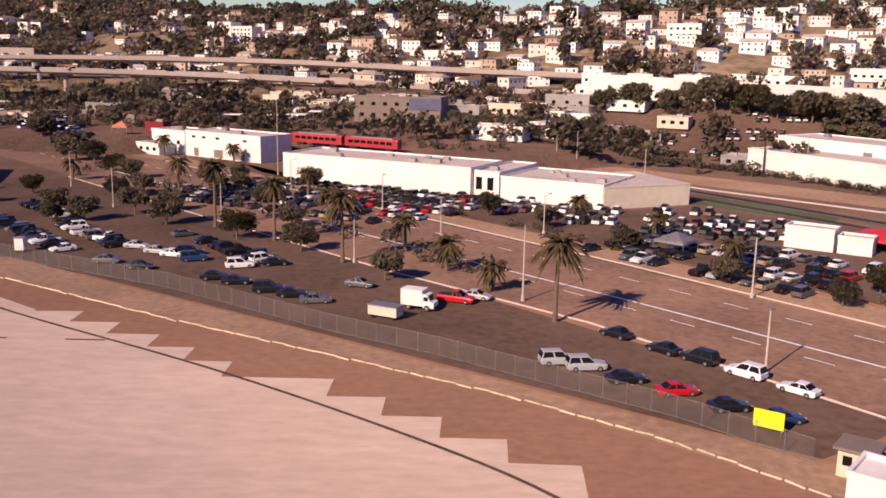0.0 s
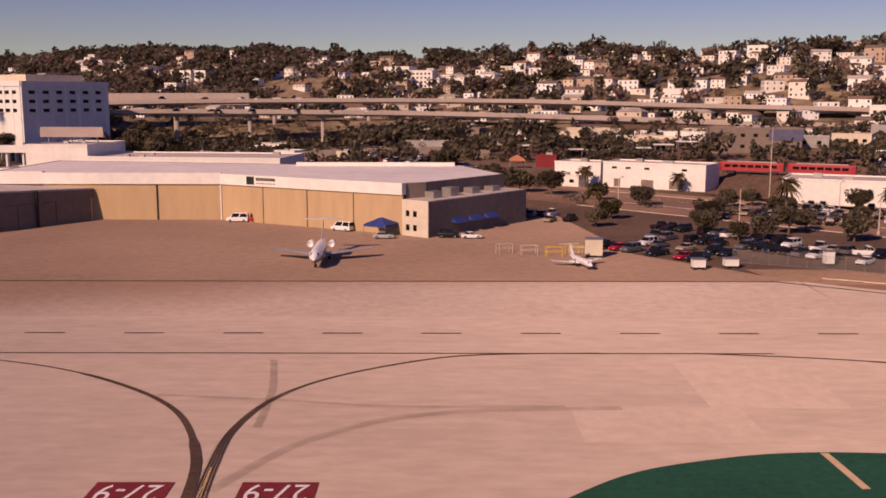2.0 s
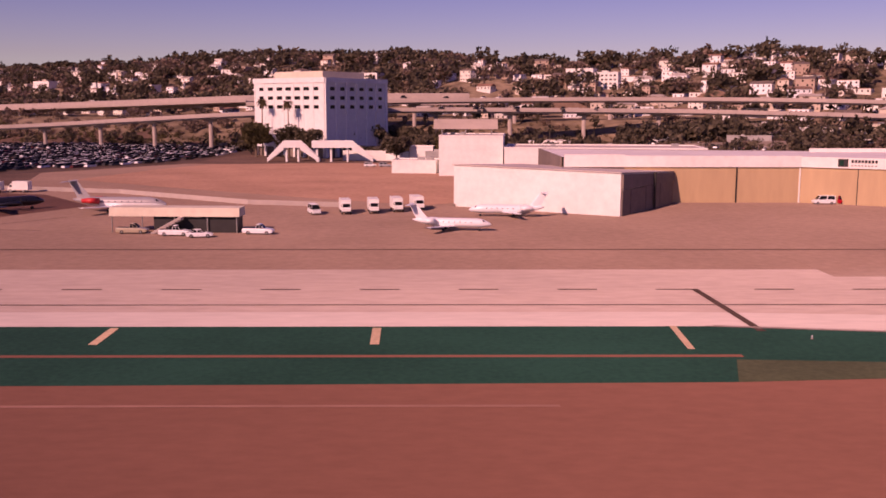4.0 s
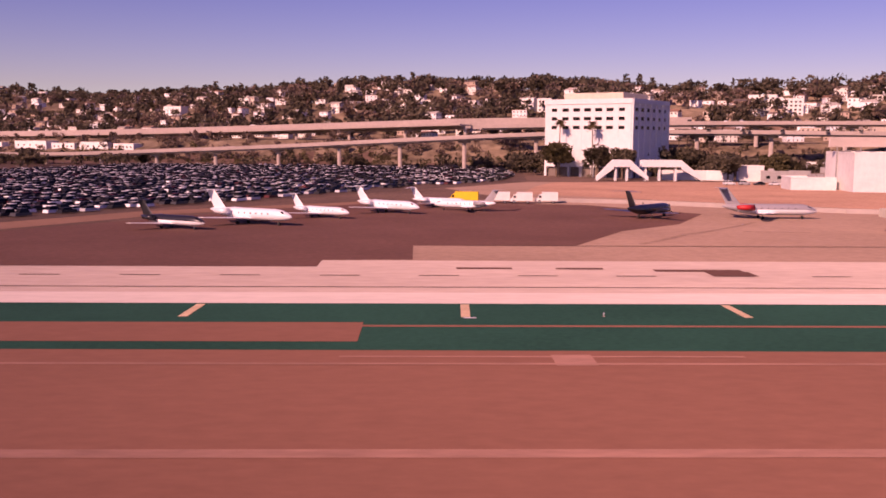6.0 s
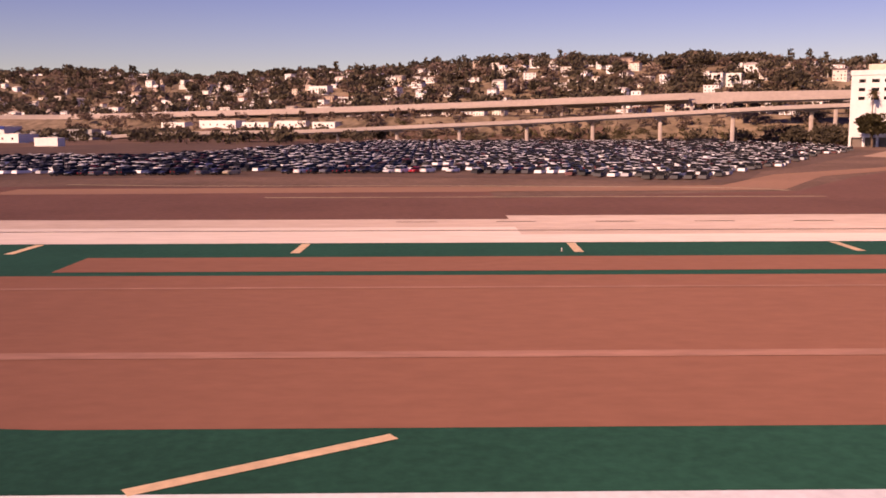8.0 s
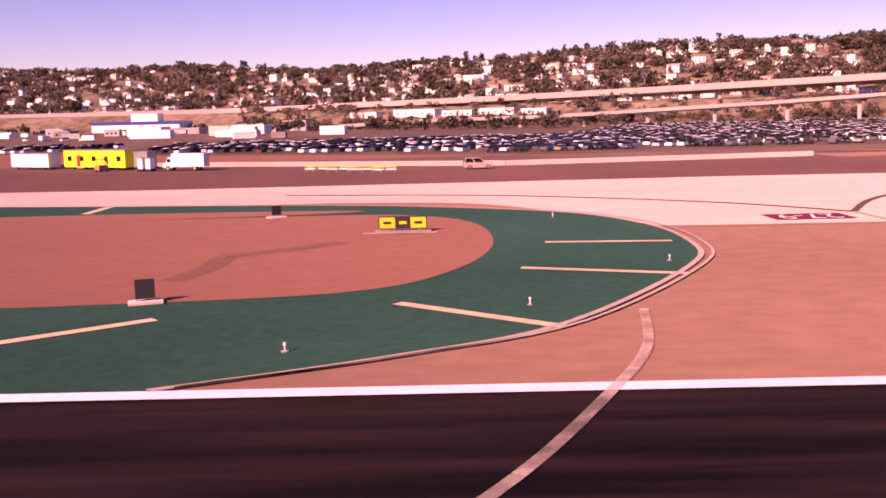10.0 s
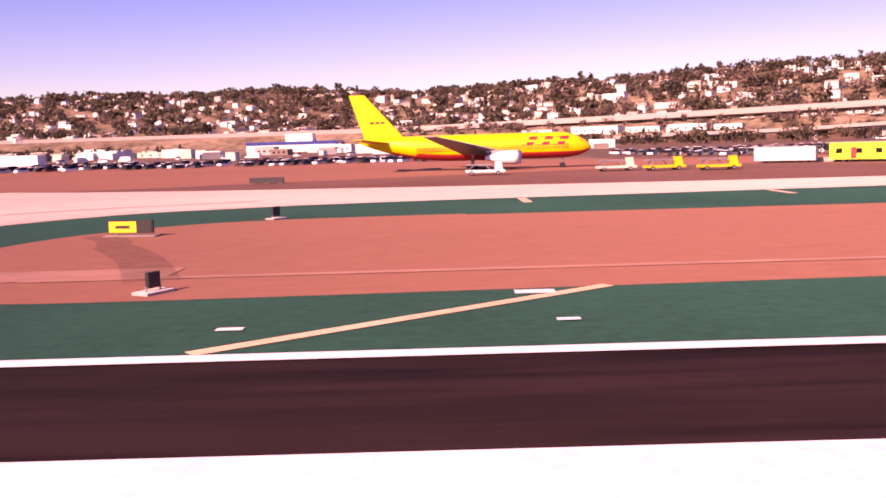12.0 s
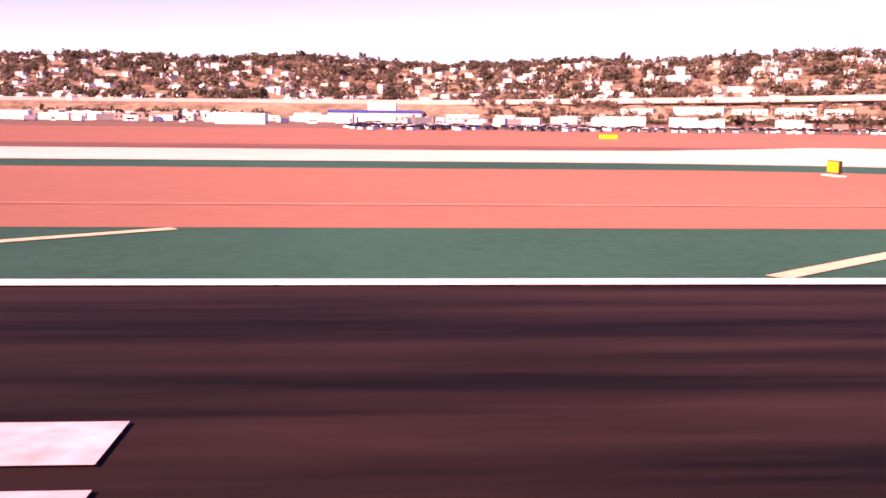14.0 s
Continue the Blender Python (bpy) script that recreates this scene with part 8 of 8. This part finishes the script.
yard = random.Random(12)
for i in range(52):
    x = -900 + i * 12 + yard.uniform(-6, 6)
    y = 395 + yard.uniform(0, 330) + max(0, -x - 450) * 0.25
    kind = yard.random()
    if kind < 0.4:
        l = yard.uniform(8, 24)
        box_building((x, y), (x + l, y - l * yard.uniform(0, 0.2)), yard.uniform(6, 9), yard.uniform(3.2, 5.5), yard.choice((M_WHITEWALL, M_WHITEWALL, M_CREAMWALL)), M_ROOF, "low white shed on far yard", "shed", 0, 0, "far yard sheds", 0.3, 0.0, 0)
    else:
        box_trailer(pose(x, y, 0.02, 0, 0, yard.uniform(-50, 30)), yard.uniform(4, 12), 2.6, yard.uniform(2.6, 4.2), yard.choice((M_WHITEWALL, M_CREAMWALL, M_METAL, M_WHITEWALL, M_GREYWALL)), "white cargo trailer parked on far yard")
for i in range(20):
    x = -700 + i * 16
    y = 470 + (i * 37 % 50)
    step_van(pose(x, y, 0.02, 0, 0, (i * 47) % 180), "white truck parked on far yard", 8, None, "far yard trucks") if i % 2 else put_car("van", "white", x, y, (i * 53) % 180, "on far yard")

# hillside trees, ridge trees
def far_trees(name, n, seed, test, size, label, mat, leaves=96):
    r2 = random.Random(seed)
    g = Mesh()
    made = 0
    guard = 0
    while made < n and guard < n * 12:
        guard += 1
        q = test(r2)
        if q is None:
            continue
        x, y = q
        made += 1
        z = height(x, y)
        s = size * r2.uniform(0.5, 1.5)
        kind = r2.random()
        if kind < 0.012:
            g.tube((x, y, z - 1), (x, y, z + s * 1.4), 0.3, 0.22, 4)
            leaf_clump(g, (x, y, z + s * 1.45), s * 0.3, 30, r2, 0.6, size=0.1 * s)
        elif kind < 0.09:
            g.tube((x, y, z - 1), (x, y, z + s), 0.3, 0.15, 4)
            for t in range(3):
                leaf_clump(g, (x, y, z + s * (0.55 + 0.33 * t)), s * (0.38 - 0.09 * t), 16, r2, 1.3, size=0.16 * s)
        else:
            g.tube((x, y, z - 1), (x, y, z + s * 0.8), 0.35, 0.2, 4)
            for t in range(3):
                leaf_clump(g, (x + r2.gauss(0, s * 0.38), y + r2.gauss(0, s * 0.3), z + s * r2.uniform(0.45, 0.85)), s * r2.uniform(0.38, 0.62), leaves // 3, r2, 0.72, size=0.15 * s)
    return tagged(part(name, g, mat), label, "trees", kind="stuff")


def on_slope(r2):
    x = r2.uniform(-1350, 1250)
    f, sp = lerp_table(x, FOOT), lerp_table(x, SPAN)
    y = f + 22 + sp * 1.1 * r2.random() ** 0.85
    if noise.noise((x * 0.010, y * 0.014, 21.0)) < -0.15 and r2.random() < 0.6:
        return None
    if x < 150 and r2.random() < 0.35:
        return None
    if x > 240 and r2.random() < (0.42 if x < 450 else 0.68):
        return None
    return x, y
def on_ridge(r2):
    x = r2.uniform(-1400, 1300)
    return x, lerp_table(x, FOOT) + lerp_table(x, SPAN) * r2.uniform(0.88, 1.12)
def on_flat(r2):
    x = r2.uniform(-800, 760)
    y = lerp_table(x, FOOT) - r2.uniform(62, 240 if x < 100 else 120)
    if x > 430:
        if r2.random() < 0.65:
            return None
        y = lerp_table(x, FOOT) - r2.uniform(40, 130)
    if in_poly(x, y, LOT) or (x > -330 and x < 120 and y < 545) or (-600 < x < -400 and y > 600) or (x < 100 and r2.random() < 0.5):
        return None
    return x, y
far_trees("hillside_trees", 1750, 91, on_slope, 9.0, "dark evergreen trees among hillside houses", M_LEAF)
# paler second set of trees, with haze put into the leaf colour
far_trees("hillside_dry_trees", 1250, 96, on_slope, 7.5, "olive brown trees lightened for haze among hillside houses", M_HAZELEAF)
far_trees("ridge_trees", 330, 92, on_ridge, 9.2, "tall dark trees along ridge line", M_LEAF, 110)
far_trees("flatland_trees", 560, 93, on_flat, 6.0, "small trees among low buildings", M_LEAF)


def on_streets(r2):
    x = r2.uniform(150, 560)
    y = r2.uniform(lerp_table(x, [(150, 470), (240, 410), (300, 345), (400, 352), (450, 345), (500, 300), (560, 345)]), lerp_table(x, FOOT) - 4)
    if 392 < x < 485 and 376 < y < 398 or 462 < x < 545 and y < 385 and r2.random() < 0.6 or r2.random() < 0.35 and noise.noise((x * 0.03, y * 0.03, 4)) > 0.05:
        return None
    return x, y


far_trees("street_trees", 300, 94, on_streets, 4.4, "dark street trees below viaducts", M_LEAF)
far_trees("street_brush", 260, 97, on_streets, 3.2, "pale brown brush below viaducts", M_HAZELEAF)


def on_slope_foot(r2):
    x = r2.uniform(-420, 160)
    return x, lerp_table(x, FOOT) - r2.uniform(8, 70)


def on_east_slope(r2):
    x = r2.uniform(548, 760)
    lo, hi = lerp_table(x, [(548, 372), (600, 330), (660, 340), (760, 260)]), lerp_table(x, FOOT) - 12
    y = r2.uniform(lo, hi)
    if noise.noise((x * 0.03, y * 0.03, 14)) < -0.1 or 560 < x < 650 and y < 372:
        return None
    return x, y


far_trees("east_slope_brush", 150, 98, on_east_slope, 3.4, "dark brush below retaining wall", M_HAZELEAF)
far_trees("bench_trees", 260, 95, on_slope_foot, 4.2, "olive trees on bank between freeways", M_HAZELEAF)

# ---- bring the plan to scale ----
# The blocks east of the hangar stand 3.1 m further west than their plan is drawn.
EAST_SHIFT = Matrix.Translation((-3.1, 0, 0))
EAST_WHOLE = ("chain_link_fence", "wheel_stop_row", "railway_track")
NOT_EAST = ("dashed_line", "ground", "taxiway", "apron", "retaining_wall", "runway")


def stands_east(ob):
    if ob.name.startswith(EAST_WHOLE):
        return True
    if ob.name.startswith(NOT_EAST) or ob.get("kind") == "stuff":
        return False
    if ob.type == "MESH":
        c = ob.matrix_basis @ (sum((Vector(q) for q in ob.bound_box), Vector()) / 8)
    else:
        c = ob.matrix_basis.translation
    return 385 < c.x < 680 and c.y < 430


def by_hangar(ob):
    c = ob.matrix_basis.translation
    return ob.name in ("main_hangar", "hangar_annex", "west_hangar") or ob.type == "EMPTY" and 255 < c.x < 372 and 200 < c.y < 245


# The hangar block stands nearer the taxiway by a thirtieth of its distance.
HANGAR_SHIFT = Matrix.Translation((326.7, 1.5, 0)) @ Matrix.Scale(0.972, 4) @ Matrix.Translation((-326.7, -1.5, 0))
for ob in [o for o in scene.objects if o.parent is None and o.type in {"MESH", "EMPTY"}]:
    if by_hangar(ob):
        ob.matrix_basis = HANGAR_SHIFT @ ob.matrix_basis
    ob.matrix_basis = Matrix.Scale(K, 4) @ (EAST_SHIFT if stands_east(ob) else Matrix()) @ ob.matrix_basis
